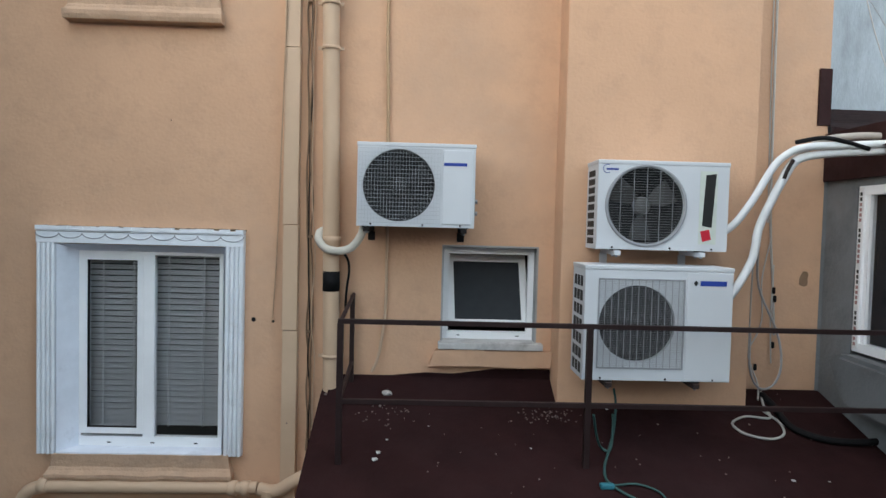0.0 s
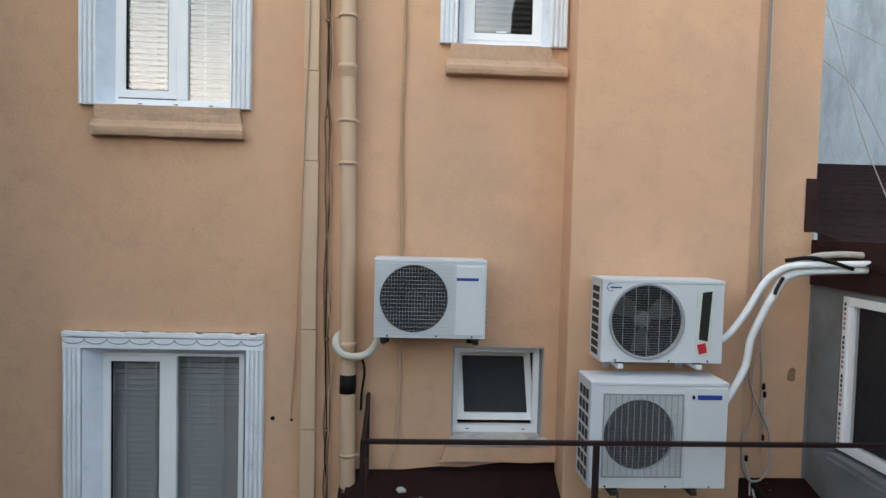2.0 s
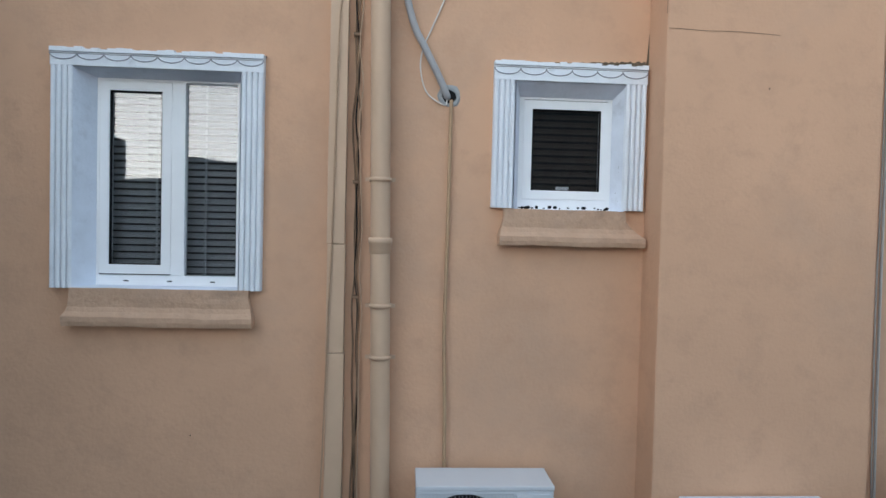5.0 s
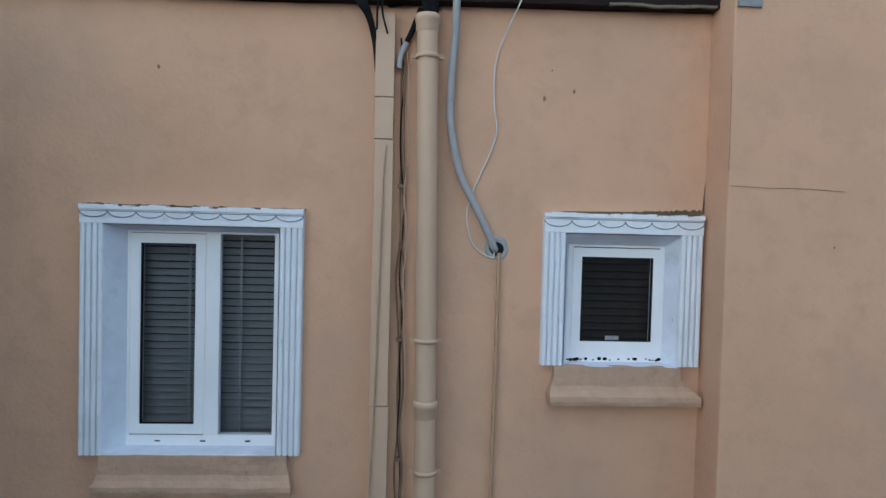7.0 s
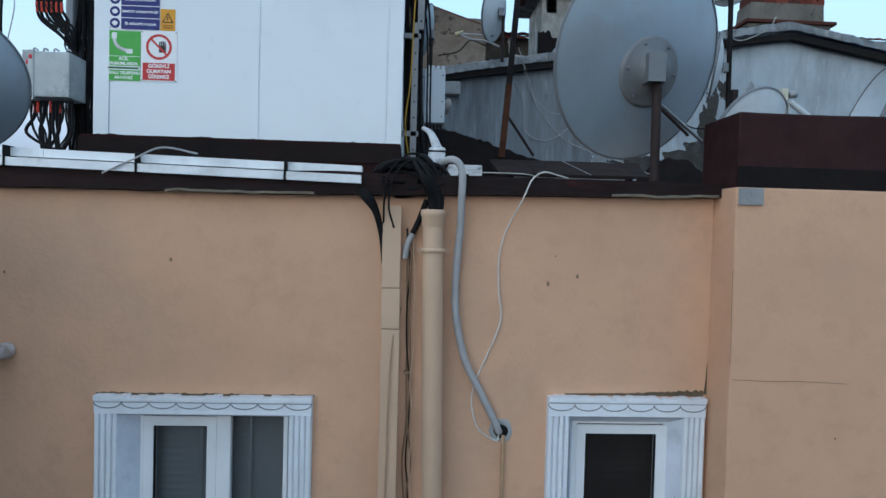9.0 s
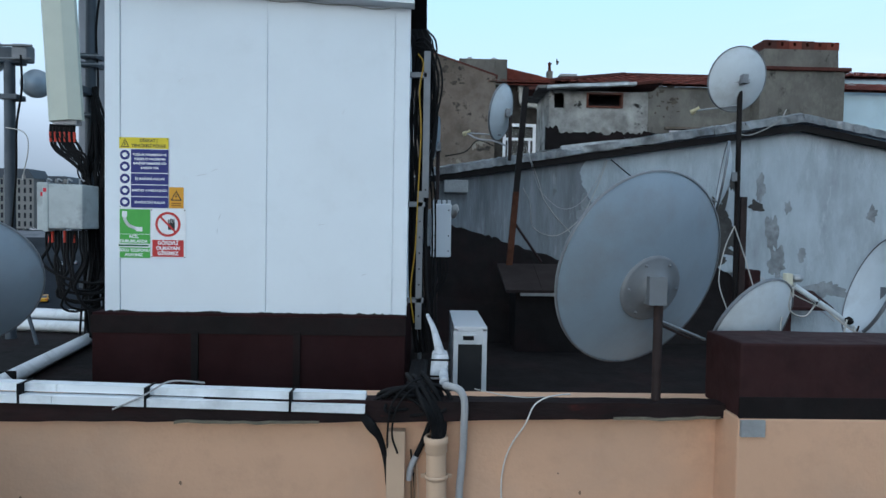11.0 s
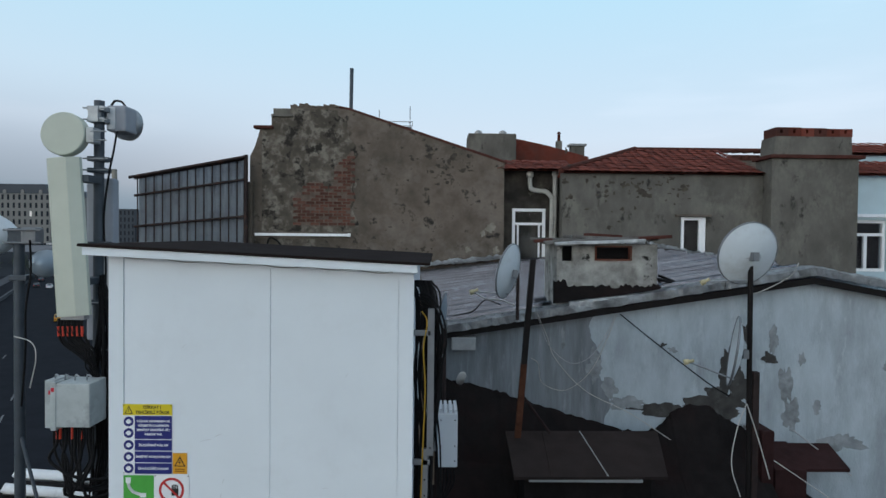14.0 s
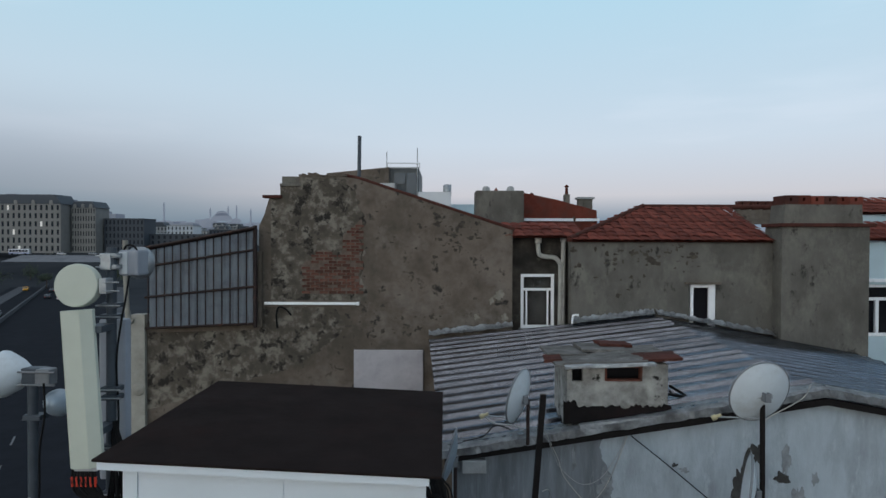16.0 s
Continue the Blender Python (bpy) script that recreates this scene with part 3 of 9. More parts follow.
bmesh.ops.solidify(cr, geom=list(cr.faces), thickness=0.01)
solo("roof_shed", cr, ZINC, "weathered corrugated zinc roof of the shed", kind="structure")

rnd = random.Random(15)
for xs_, yb in (((-1.3, -0.5, 0.66), 15.55), ((1.98, 2.7, 3.3, SX), 15.16), ((SX + 0.05, 4.6, 5.5, 6.4, 7.4, 8.4), 15.16)):
    for a, b in zip(xs_, xs_[1:]):          # crumpled flashing where the zinc meets the house
        m, prev = B(), None
        for k in range(15):
            x = a + (b - a) * k / 14
            z = ridge_z(x, yb) + 0.03
            ring_ = [m.verts.new(p) for p in ((x, yb + 0.03, z + 0.14 + rnd.uniform(-0.03, 0.03)), (x, yb - 0.02, z + 0.085 + rnd.uniform(-0.02, 0.02)), (x, yb - 0.08 + rnd.uniform(-0.02, 0.02), z + 0.05), (x, yb - 0.20 + rnd.uniform(-0.03, 0.03), z + 0.040 + rnd.uniform(-0.01, 0.02)))]
            if prev:
                for q in range(3):
                    m.faces.new((prev[q], prev[q + 1], ring_[q + 1], ring_[q]))
            prev = ring_
        bmesh.ops.solidify(m, geom=list(m.faces), thickness=0.006)
        solo("trim_roof_flashing", m, ALU, "crumpled silvery flashing between the zinc roof and the house", kind="structure")

# old house behind
hl = [(-8.05, -10), (0.66, -10), (0.66, 9.86), (-3.0, 11.06), (-3.45, 11.13), (-4.36, 11.14), (-4.36, 10.90), (-4.80, 10.90), (-4.80, 10.66), (-5.05, 10.64), (-5.18, 10.2), (-5.30, 9.95), (-5.30, 7.8), (-8.05, 7.65)]
solo("wall_house_gable", prism(B(), hl, 15.6, 16.0), OLD_RENDER, "stained grey brown rendered gable wall of the old house", kind="structure")
solo("wall_house_recess", holed(B(), 0.66, -10, 1.97, 9.75, 15.97, 16.2, [(0.90, 7.52, 1.70, 8.82)]), OLD_RENDER_DARK, "darker recessed wall of the old house with stains", kind="structure")
solo("wall_house_side", holed(B(), 1.95, -10, 8.66, 9.62, 15.2, 15.5, [(4.66, 7.5, 5.28, 8.64)]), OLD_RENDER_PALE, "grey rendered wall of the old house", kind="structure")


# ---- windows of the tan building ----
FY = 4.53          # face of the window frames


def fluted(bm, x0, x1, z0, z1, y):
    """An upright moulding with four rounded ribs."""
    pts, n = [(x0, y + 0.045), (x0, y + 0.012)], 4
    w = (x1 - x0) / n
    for i in range(n):
        for k in range(7):
            a = math.pi * k / 6
            pts.append((x0 + w * (i + 0.5) - w * 0.45 * math.cos(a), y + 0.014 - 0.020 * math.sin(a) ** 0.6))
    pts += [(x1, y + 0.012), (x1, y + 0.045)]
    return prism(bm, pts, z0, z1, "z")


def surround(win, op, x0, x1, z0, z1, n_arcs, jw, splay):
    """White moulded surround: fluted jambs, a lintel with a cornice and hanging scallops, painted reveals."""
    ox0, oz0, ox1, oz1 = op
    rnd = random.Random(int(abs(x0) * 1000 + z1 * 77))
    part("jamb", fluted(B(), x0, x0 + jw, z0, oz1 + 0.005, 4.395), TRIM_WHITE, win, "white fluted jamb")
    part("jamb", fluted(B(), x1 - jw, x1, z0, oz1 + 0.005, 4.395), TRIM_WHITE, win, "white fluted jamb")
    li = box(B(), x0, 4.392, oz1 + 0.005, x1, WY + 0.005, z1 - 0.028, 0.004)
    part("lintel", li, TRIM_WHITE, win, "white lintel with scallop relief")
    co, n = B(), 26
    for i in range(n):                       # chipped cornice, in short lengths
        a, b = x0 + (x1 - x0) * i / n, x0 + (x1 - x0) * (i + 1) / n
        box(co, a, 4.378 + rnd.uniform(0, 0.008), z1 - 0.028, b, WY + 0.004, z1 + rnd.choice((0, 0, 0, -0.004, -0.010)) + rnd.uniform(-0.002, 0.002))
    part("cornice", co, TRIM_WHITE, win, "chipped white cornice")
    sc, w = B(), (x1 - x0) / n_arcs
    for i in range(n_arcs):
        c = x0 + w * (i + 0.5)
        top = oz1 + 0.075
        tube(sc, [(max(x0, min(x1, c + w * 0.5 * math.cos(a))), 4.391, top - 0.036 * math.sin(a)) for a in [math.pi * k / 10 for k in range(11)]], 0.0035, 5)
    part("scallop", sc, GROOVE_SHADE, win, "scallop line, groove shadow in grey paint")
    part("lintel_groove", box(B(), x0 + 0.004, 4.3905, z1 - 0.040, x1 - 0.004, 4.393, z1 - 0.036), GROOVE_SHADE, win, "moulding line, groove shadow in grey paint")
    sl, st, sr = splay
    for pts, a, b, axis in (([(ox0 + 0.001, WY - 0.04), (ox0 + sl, FY - 0.001), (ox0 + 0.001, FY - 0.001)], oz0 + 0.019, oz1 - 0.001, "z"), ([(ox1 - 0.001, WY - 0.04), (ox1 - sr, FY - 0.001), (ox1 - 0.001, FY - 0.001)], oz0 + 0.019, oz1 - 0.001, "z"),
                            ([(WY - 0.04, oz1), (FY - 0.002, oz1 - st), (FY - 0.002, oz1)], ox0 + 0.002, ox1 - 0.002, "x")):
        part("reveal", prism(B(), pts, a, b, axis), REVEAL, win, "white painted splayed reveal with grey stains")


def ledge(win, x0, x1, z0, z1, inner, inset=0.03):
    """Inner white sill slab and the tan stone sill below, with a rounded lip along its foot."""
    ox0, oz0, ox1 = inner
    part("window_sill", box(B(), ox0 + 0.001, WY - 0.045, oz0 - 0.015, ox1 - 0.001, FY + 0.03, oz0 + 0.018, 0.004), REVEAL, win, "white painted inner sill with grey stains")
    s = B()
    xa, xb, n, m = x0 + 0.03, x1 - inset, 24, 8
    grid = []
    for i in range(n + 1):
        row_ = []
        for k in range(m + 1):
            f = k / m                        # from the foot to the top
            z = z0 + (z1 - z0) * f
            w = min(1.0, max(0.0, (f - 0.28) / 0.5)) ** 0.7
            x = (x0 + (xa - x0) * w) * (1 - i / n) + (x1 + (xb - x1) * w) * (i / n)
            y = 4.345 + (0.010 if k == 0 else 0.0) + 0.042 * min(1.0, max(0.0, (f - 0.25) / 0.2)) ** 0.8
            row_.append(s.verts.new((x, y + 0.008 * noise.noise(Vector((x * 7, z * 9, 1))) + 0.004 * noise.noise(Vector((x * 25, z * 25, 4))), z)))
        grid.append(row_)
    back = [[s.verts.new((v.co.x, WY + 0.004, v.co.z)) for v in row_] for row_ in grid]
    for i in range(n):
        for k in range(m):
            s.faces.new((grid[i][k], grid[i + 1][k], grid[i + 1][k + 1], grid[i][k + 1]))
        s.faces.new((grid[i][0], back[i][0], back[i + 1][0], grid[i + 1][0]))
        s.faces.new((grid[i][m], grid[i + 1][m], back[i + 1][m], back[i][m]))
    for i in (0, n):
        for k in range(m):
            s.faces.new((grid[i][k], grid[i][k + 1], back[i][k + 1], back[i][k]))
    for v in s.verts:
        v.co.z += 0.006 * noise.noise(v.co * 7)
        v.co.x += 0.008 * noise.noise(v.co * 11)
    part("stone_sill", s, TAN_SILL, win, "worn tan stone sill")


def ring(bm, x0, z0, x1, z1, w, y0, y1, bevel=0.004):
    """A rectangular frame of four mitred members."""
    o, i = [(x0, z0), (x1, z0), (x1, z1), (x0, z1)], [(x0 + w, z0 + w), (x1 - w, z0 + w), (x1 - w, z1 - w), (x0 + w, z1 - w)]
    for k in range(4):
        j = (k + 1) % 4
        prism(bm, [o[k], o[j], i[j], i[k]], y0, y1)
    return bm


def pane(win, x0, z0, x1, z1, y, sash=0.0, name="pane", glass=None):
    if sash:
        s = part("sash", ring(B(), x0 - sash, z0 - sash, x1 + sash, z1 + sash, sash, y - 0.028, y + 0.03), PVC, win, "white plastic sash")
        part("gasket", ring(B(), x0 - sash - 0.005, z0 - sash - 0.005, x1 + sash + 0.005, z1 + sash + 0.005, 0.005, y - 0.0135, y + 0.01), BLACK, s, "dark gap round the sash")
        part("gasket", ring(B(), x0, z0, x1, z1, 0.006, y - 0.022, y), BLACK, s, "black rubber gasket")
    g = part(name, box(B(), x0, y, z0, x1, y + 0.006, z1), glass or GLASS, win, "clear glass pane")
    g.visible_shadow = False
    return g


def blind(x0, x1, z0, z1, y, pitch, material, label, tapes):
    """A slatted blind: each slat its own piece, with ladder tapes."""
    bl = thing("window_blind", ((x0 + x1) / 2, y, z0), label, "blind", "blinds behind the windows")
    hw = pitch * 0.38
    m = B()
    prism(m, [(-0.015, -hw), (-0.012, -hw), (0.003, 0), (0.014, hw), (0.011, hw), (0.0, 0)], -(x1 - x0) / 2, (x1 - x0) / 2, "x")
    bmesh.ops.recalc_face_normals(m, faces=m.faces)
    me = bpy.data.meshes.new("slat")
    m.to_mesh(me)
    m.free()
    me.materials.append(material)
    z, rnd = z0 + pitch / 2, random.Random(7)
    while z < z1:
        s = new("slat", me)
        s.parent, s.location, s.rotation_euler = bl, (0, 0, z - z0), (rnd.uniform(-0.05, 0.05), rnd.uniform(-0.004, 0.004), 0)
        z += pitch
    for t in tapes:
        part("ladder_tape", box(B(), t - 0.006, y - 0.026, z0, t + 0.006, y - 0.023, z1), material, bl, "cream ladder tape")
    return bl


def big_window(name, op, tr, sill, glass_l, glass_r, mull, sash, arcs, splay, label):
    ox0, oz0, ox1, oz1 = op
    win = thing(name, ((ox0 + ox1) / 2, WY, oz0), label, kind="structure")
    surround(win, op, *tr, arcs, 0.128, splay)
    ledge(win, *sill, (ox0, oz0, ox1))
    f = B()
    za, zb = glass_r[1], glass_r[3]
    box(f, ox0 + 0.002, FY, oz0 + 0.019, glass_l[0] - sash - 0.004, FY + 0.06, oz1 - 0.002)
    box(f, glass_r[2], FY, oz0 + 0.019, ox1 - 0.002, FY + 0.06, oz1 - 0.002)
    box(f, glass_l[0] - sash - 0.004, FY + 0.001, zb, glass_r[2], FY + 0.06, oz1 - 0.002)
    box(f, glass_l[0] - sash - 0.004, FY + 0.001, oz0 + 0.019, glass_r[2], FY + 0.06, za)
    box(f, mull[0], FY - 0.004, za, mull[1], FY + 0.055, zb, 0.004)
    part("window_frame", f, PVC, win, "white plastic window frame")
    for i in range(3):
        x = ox0 + (ox1 - ox0) * (0.25 + 0.27 * i)
        part("drain_slot", box(B(), x, FY - 0.003, oz0 + 0.042, x + 0.028, FY + 0.002, oz0 + 0.049), BLACK, win)
    pane(win, *glass_l, FY + 0.022, sash)
    pane(win, *glass_r, FY + 0.025)
    return win


big_window("window_1", W1, (-2.796, -1.378, -0.54, 1.05), (-2.715, -1.435, -0.71, -0.535), (-2.516, -0.392, -2.163, 0.814), (-2.042, -0.457, -1.586, 0.855), (-2.122, -2.042), 0.042, 9, (0.085, 0.05, 0.03),
           "white two-light window with a chipped scalloped surround")
big_window("window_2", W2, (-2.69, -1.497, 2.665, 4.035), (-2.60, -1.535, 2.45, 2.666), (-2.418, 2.798, -2.115, 3.827), (-1.980, 2.735, -1.677, 3.885), (-2.060, -1.980), 0.055, 8, (0.075, 0.028, 0.025),
           "white two-light window with a scalloped fluted surround")
for x0, x1, z0, z1, tp in ((-2.56, -2.13, -0.41, 0.88, (-2.44, -2.22)), (-2.09, -1.55, -0.40, 0.88, (-1.97, -1.72)), (-2.48, -2.07, 2.70, 3.89, (-2.17,)), (-2.03, -1.64, 2.70, 3.89, (-1.88,))):
    blind(x0, x1, z0, z1, FY + 0.10, 0.0425, BLIND_PALE if z0 < 0 else BLIND, "cream slatted blind hanging closed behind a window", tp)

# small upper window
win = thing("window_3", (0.31, WY, WS2[1]), "small white window with a scalloped fluted surround", kind="structure")
surround(win, WS2, -0.155, 0.769, 3.19, 4.06, 6, 0.128, (0.045, 0.062, 0.048))
ledge(win, -0.108, 0.770, 2.968, 3.184, (WS2[0], WS2[1], WS2[2]), 0.115)
part("window_frame", ring(B(), -0.020, 3.186, 0.648, 3.938, 0.072, FY, FY + 0.06), PVC, win, "white plastic window frame")
pane(win, 0.103, 3.308, 0.533, 3.807, FY + 0.02, 0.053)
rnd = random.Random(3)
for x in (0.035, 0.052, 0.083, 0.092, 0.118, 0.142, 0.192, 0.225, 0.262, 0.285, 0.345, 0.405, 0.44, 0.505, 0.53, 0.548, 0.575, 0.592):
    r = rnd.choice((0.004, 0.005, 0.006, 0.010))
    part("paint_chip", lathe(B(), [(0, 0.001), (r, 0.0005), (r * 0.4, 0)], pose(x + rnd.uniform(-0.006, 0.006), FY - 0.001, 3.200 + rnd.uniform(-0.003, 0.006), 90, 0, 0) @ Matrix.Diagonal((rnd.uniform(1.0, 1.9), 1, 1, 1)), 8), BLACK, win, "dark hole where paint has flaked")
for dy, z, r in ((0.055, 3.455, 0.012), (0.058, 3.425, 0.006), (0.075, 3.30, 0.004), (0.05, 3.25, 0.005)):
    part("paint_chip", lathe(B(), [(0, 0.001), (r, 0.0005), (0.001, 0)], pose(0.649 - 0.048 * dy / 0.13, WY - 0.04 + dy, z, 0, -90, -20), 8), BLACK, win, "dark hole where paint has flaked")
part("paper_slip", box(B(), 0.268, FY + 0.033, 3.312, 0.350, FY + 0.037, 3.336), PVC, win, "white paper slip behind the glass")
blind(0.02, 0.62, 3.22, 3.90, FY + 0.12, 0.045, BLIND_DARK, "dark brown slatted blind hanging closed behind a small window", ())

# small lower window with a tilted sash
win = thing("window_4", (0.36, WY, WS1[1]), "small white window with its sash tilted open", kind="structure")
for x0, x1 in ((WS1[0] + 0.001, WS1[0] + 0.013), (WS1[2] - 0.013, WS1[2] - 0.001)):
    part("reveal", box(B(), x0, WY - 0.004, WS1[1], x1, 4.545, WS1[3] - 0.013), CONC, win, "stained grey plaster reveal")
part("reveal", box(B(), WS1[0] + 0.001, WY - 0.004, WS1[3] - 0.013, WS1[2] - 0.001, 4.545, WS1[3] - 0.001), CONC, win, "stained grey plaster reveal")
part("window_frame", ring(B(), 0.004, 0.303, 0.682, 0.972, 0.052, 4.545, 4.60), PVC, win, "white plastic window frame")
def tilted(bm):
    """Leans a sash inwards at its top."""
    for v in bm.verts:
        k = (v.co.z - 0.385) / 0.52
        v.co.y += 0.15 * k
        v.co.x -= 0.022 * k
    return bm
part("sash", tilted(ring(B(), 0.062, 0.385, 0.655, 0.905, 0.05, 4.585, 4.62)), PVC, win, "white sash tilted inwards at its top")
part("insect_screen", tilted(prism(B(), [(0.105, 0.43), (0.612, 0.43), (0.612, 0.86), (0.105, 0.86)], 4.605, 4.611)), plain("dark_grey_mesh", (0.04, 0.044, 0.05), 0.95), win, "dark grey insect screen")
for x in (0.12, 0.55):
    part("drain_slot", box(B(), x, 4.543, 0.325, x + 0.026, 4.546, 0.331), BLACK, win)
part("window_sill", box(B(), -0.014, 4.362, 0.256, 0.722, 4.56, 0.303, 0.006), mat("stained_white_stone", (0.52, 0.51, 0.50), 0.85, var=0.15, scale=9, stain=(0.26, 0.25, 0.24), stain_scale=6, bump=0.3), win, "stained white stone sill slab")
ledge_low = box(B(), -0.082, 4.372, 0.137, 0.785, WY + 0.004, 0.252)
bmesh.ops.subdivide_edges(ledge_low, edges=ledge_low.edges[:], cuts=9, use_grid_fill=True)
for v in ledge_low.verts:
    f = (v.co.z - 0.137) / 0.115
    v.co.x += 0.05 * f * max(0.0, 1 - (v.co.x + 0.082) / 0.2) + 0.008 * noise.noise(v.co * 11)
    v.co.y += 0.008 * noise.noise(v.co * 9)
    v.co.z += 0.010 * noise.noise(v.co * 6)
part("stone_sill", ledge_low, TAN, win, "uneven tan rendered ledge below the sill")


# ---- pipes, trunking and cables on the wall ----
def clip_ring(parent, x, y, z, r):
    k = part("clip", lathe(B(), [(r + 0.004, -0.012), (r + 0.008, -0.012), (r + 0.008, 0.012), (r + 0.004, 0.012), (r + 0.004, -0.012)], pose(x, y, z), 24), TAN_PIPE, parent, "pipe clip")
    part("bolt", box(B(), x - r - 0.03, y - 0.006, z - 0.01, x - r - 0.004, y + 0.006, z + 0.01), TAN_PIPE, k)
    part("bolt", box(B(), x + r + 0.004, y - 0.006, z - 0.01, x + r + 0.03, y + 0.006, z + 0.01), TAN_PIPE, k)


PX = lambda z: -0.749 - 0.0185 * z           # axis of the soil pipe
soil = thing("soil_pipe", (PX(0), 4.34, -0.2), "tan painted soil pipe clipped to the wall", "pipe")
for z0, z1 in ((-0.30, 1.02), (1.02, 2.99), (2.99, 5.10)):
    part("pipe_length", tube(B(), [(PX(z0), 4.345, z0), (PX(z1 - 0.04), 4.345, z1 - 0.04)], 0.057, 20), TAN_PIPE, soil)
    part("socket", lathe(B(), [(0.057, -0.09), (0.064, -0.08), (0.064, -0.035), (0.069, -0.03), (0.069, 0.0), (0.064, 0.005), (0.05, 0.005)], pose(PX(z1), 4.345, z1), 24), TAN_PIPE, soil, "tan socket collar")
for z in (4.88, 3.33, 2.60, 2.30, 0.20):
    clip_ring(soil, PX(z), 4.345, z, 0.057)
part("black_band", lathe(B(), [(0.0575, 0.65), (0.0585, 0.65), (0.0585, 0.787), (0.0575, 0.787)], pose(PX(0.7), 4.345, 0), 24), BLACK, soil, "black tape band")

trunk = thing("cable_trunking", (-1.05, 4.41, -0.7), "tan square cable trunking on the wall", "trunking")
for z0, z1 in ((-0.9, 0.36), (0.364, 1.095), (1.099, 2.31), (2.314, 2.95), (2.954, 4.43), (4.434, 4.66), (4.664, 5.12)):
    x = -1.049 - 0.0045 * ((z0 + z1) / 2)
    part("trunking_length", box(B(), x - 0.052, 4.375, z0, x + 0.052, WY + 0.01, z1, 0.004), TAN_PIPE, trunk)


def cable(name, pts, r, material, label, category="cable", n=6, seg=8, group=""):
    return solo(name, tube(B(), curve(pts, n), r, seg), material, label, category, group)


DKTAN = mat("grimy_tan_cable", (0.22, 0.14, 0.09), 0.7, var=0.3, scale=8, bump=0.0)
rnd = random.Random(5)
for k, (dx, r, m) in enumerate(((-0.014, 0.006, DKTAN), (0.0, 0.005, BLACK), (0.012, 0.006, DKTAN), (0.026, 0.004, TAN_PIPE))):
    pts = [(-0.915 - 0.012 * z + dx + rnd.uniform(-0.012, 0.012), 4.425 - 0.004 * k, z) for z in [5.0 - 0.22 * i for i in range(26)]]
    cable("wall_cable", pts, r, m, "old cable running down the wall beside the pipe", group="cables beside the pipe", n=4, seg=6)
for z in (4.18, 3.32, 2.64, 1.02, 0.35):
    solo("cable_clip", box(B(), -0.937 - 0.012 * z, 4.408, z - 0.010, -0.900 - 0.012 * z, WY, z + 0.010, 0.004), DKTAN, "small painted cable clip on the wall", "clip", "clips on the wall cables")
cable("wall_cable", [(-1.01, 4.43, 4.55), (-1.06, 4.365, 4.3), (-1.075, 4.365, 3.6), (-1.085, 4.365, 3.0), (-1.10, 4.365, 2.55), (-1.11, 4.36, 2.05), (-1.125, 4.37, 1.55), (-1.155, 4.42, 0.9), (-1.18, 4.43, 0.44)], 0.0045, mat("thin_tan_cable_sheath", (0.42, 0.285, 0.19), 0.7, var=0.15, scale=8, bump=0.0), "thin tan cable hanging across the trunking")
cable("grey_conduit", [(-0.795, 4.42, 5.375), (-0.757, 4.345, 5.385), (-0.712, 4.33, 5.366), (-0.688, 4.33, 5.30), (-0.689, 4.335, 5.178), (-0.689, 4.375, 5.015), (-0.703, 4.39, 4.82), (-0.706, 4.40, 4.69), (-0.704, 4.40, 4.56), (-0.679, 4.40, 4.40), (-0.633, 4.41, 4.24), (-0.564, 4.41, 4.108), (-0.471, 4.415, 3.929), (-0.435, 4.43, 3.85), (-0.42, 4.47, 3.835)], 0.021, GREY_CABLE, "grey flexible conduit running into a hole in the wall", "conduit", seg=12)
cable("thin_cable", [(-0.06, 4.48, 5.315), (-0.137, 4.42, 5.325), (-0.236, 4.335, 5.33), (-0.301, 4.325, 5.285), (-0.346, 4.33, 5.18), (-0.40, 4.40, 5.06), (-0.438, 4.43, 4.953), (-0.46, 4.43, 4.825), (-0.455, 4.43, 4.65), (-0.44, 4.43, 4.48), (-0.523, 4.43, 4.257), (-0.577, 4.43, 4.128), (-0.593, 4.43, 4.0), (-0.551, 4.43, 3.858), (-0.446, 4.43, 3.79), (-0.43, 4.44, 3.83)], 0.0045, PALE_CORD, "thin white cable hanging down the wall")
cable("wall_cable", [(-0.405, 4.43, 3.82), (-0.407, 4.42, 3.6), (-0.41, 4.42, 3.0), (-0.415, 4.42, 2.42), (-0.402, 4.42, 2.0), (-0.397, 4.42, 1.60)], 0.011, mat("tan_painted_cable", (0.42, 0.28, 0.17), 0.7, var=0.15, scale=6, bump=0.0), "tan painted cable running straight down the wall")
cable("wall_cable", [(-0.39, 4.425, 1.12), (-0.388, 4.425, 0.7), (-0.395, 4.42, 0.45), (-0.43, 4.40, 0.2), (-0.475, 4.39, 0.08)], 0.010, TAN_PIPE, "tan cable ending loose above the terrace")
ho = lathe(B(), [(0.018, 0.004), (0.04, 0.003), (0.047, 0.006), (0.062, 0.008), (0.068, 0.0)], pose(-0.42, WY, 3.845, 90, 0, 0), 14)
for v in ho.verts:
    v.co.x += 0.012 * noise.noise(v.co * 40)
    v.co.z += 0.012 * noise.noise(v.co * 33 + Vector((3, 0, 0)))
solo("wall_hole", ho, CONC, "rough grey cement round a cable hole in the wall", "hole")
solo("wall_hole_core", lathe(B(), [(0, 0.003), (0.03, 0.0035), (0.045, 0.002)], pose(-0.42, WY - 0.001, 3.84, 90, 0, 0), 14), BLACK, "dark broken hole in the tan wall", "hole")
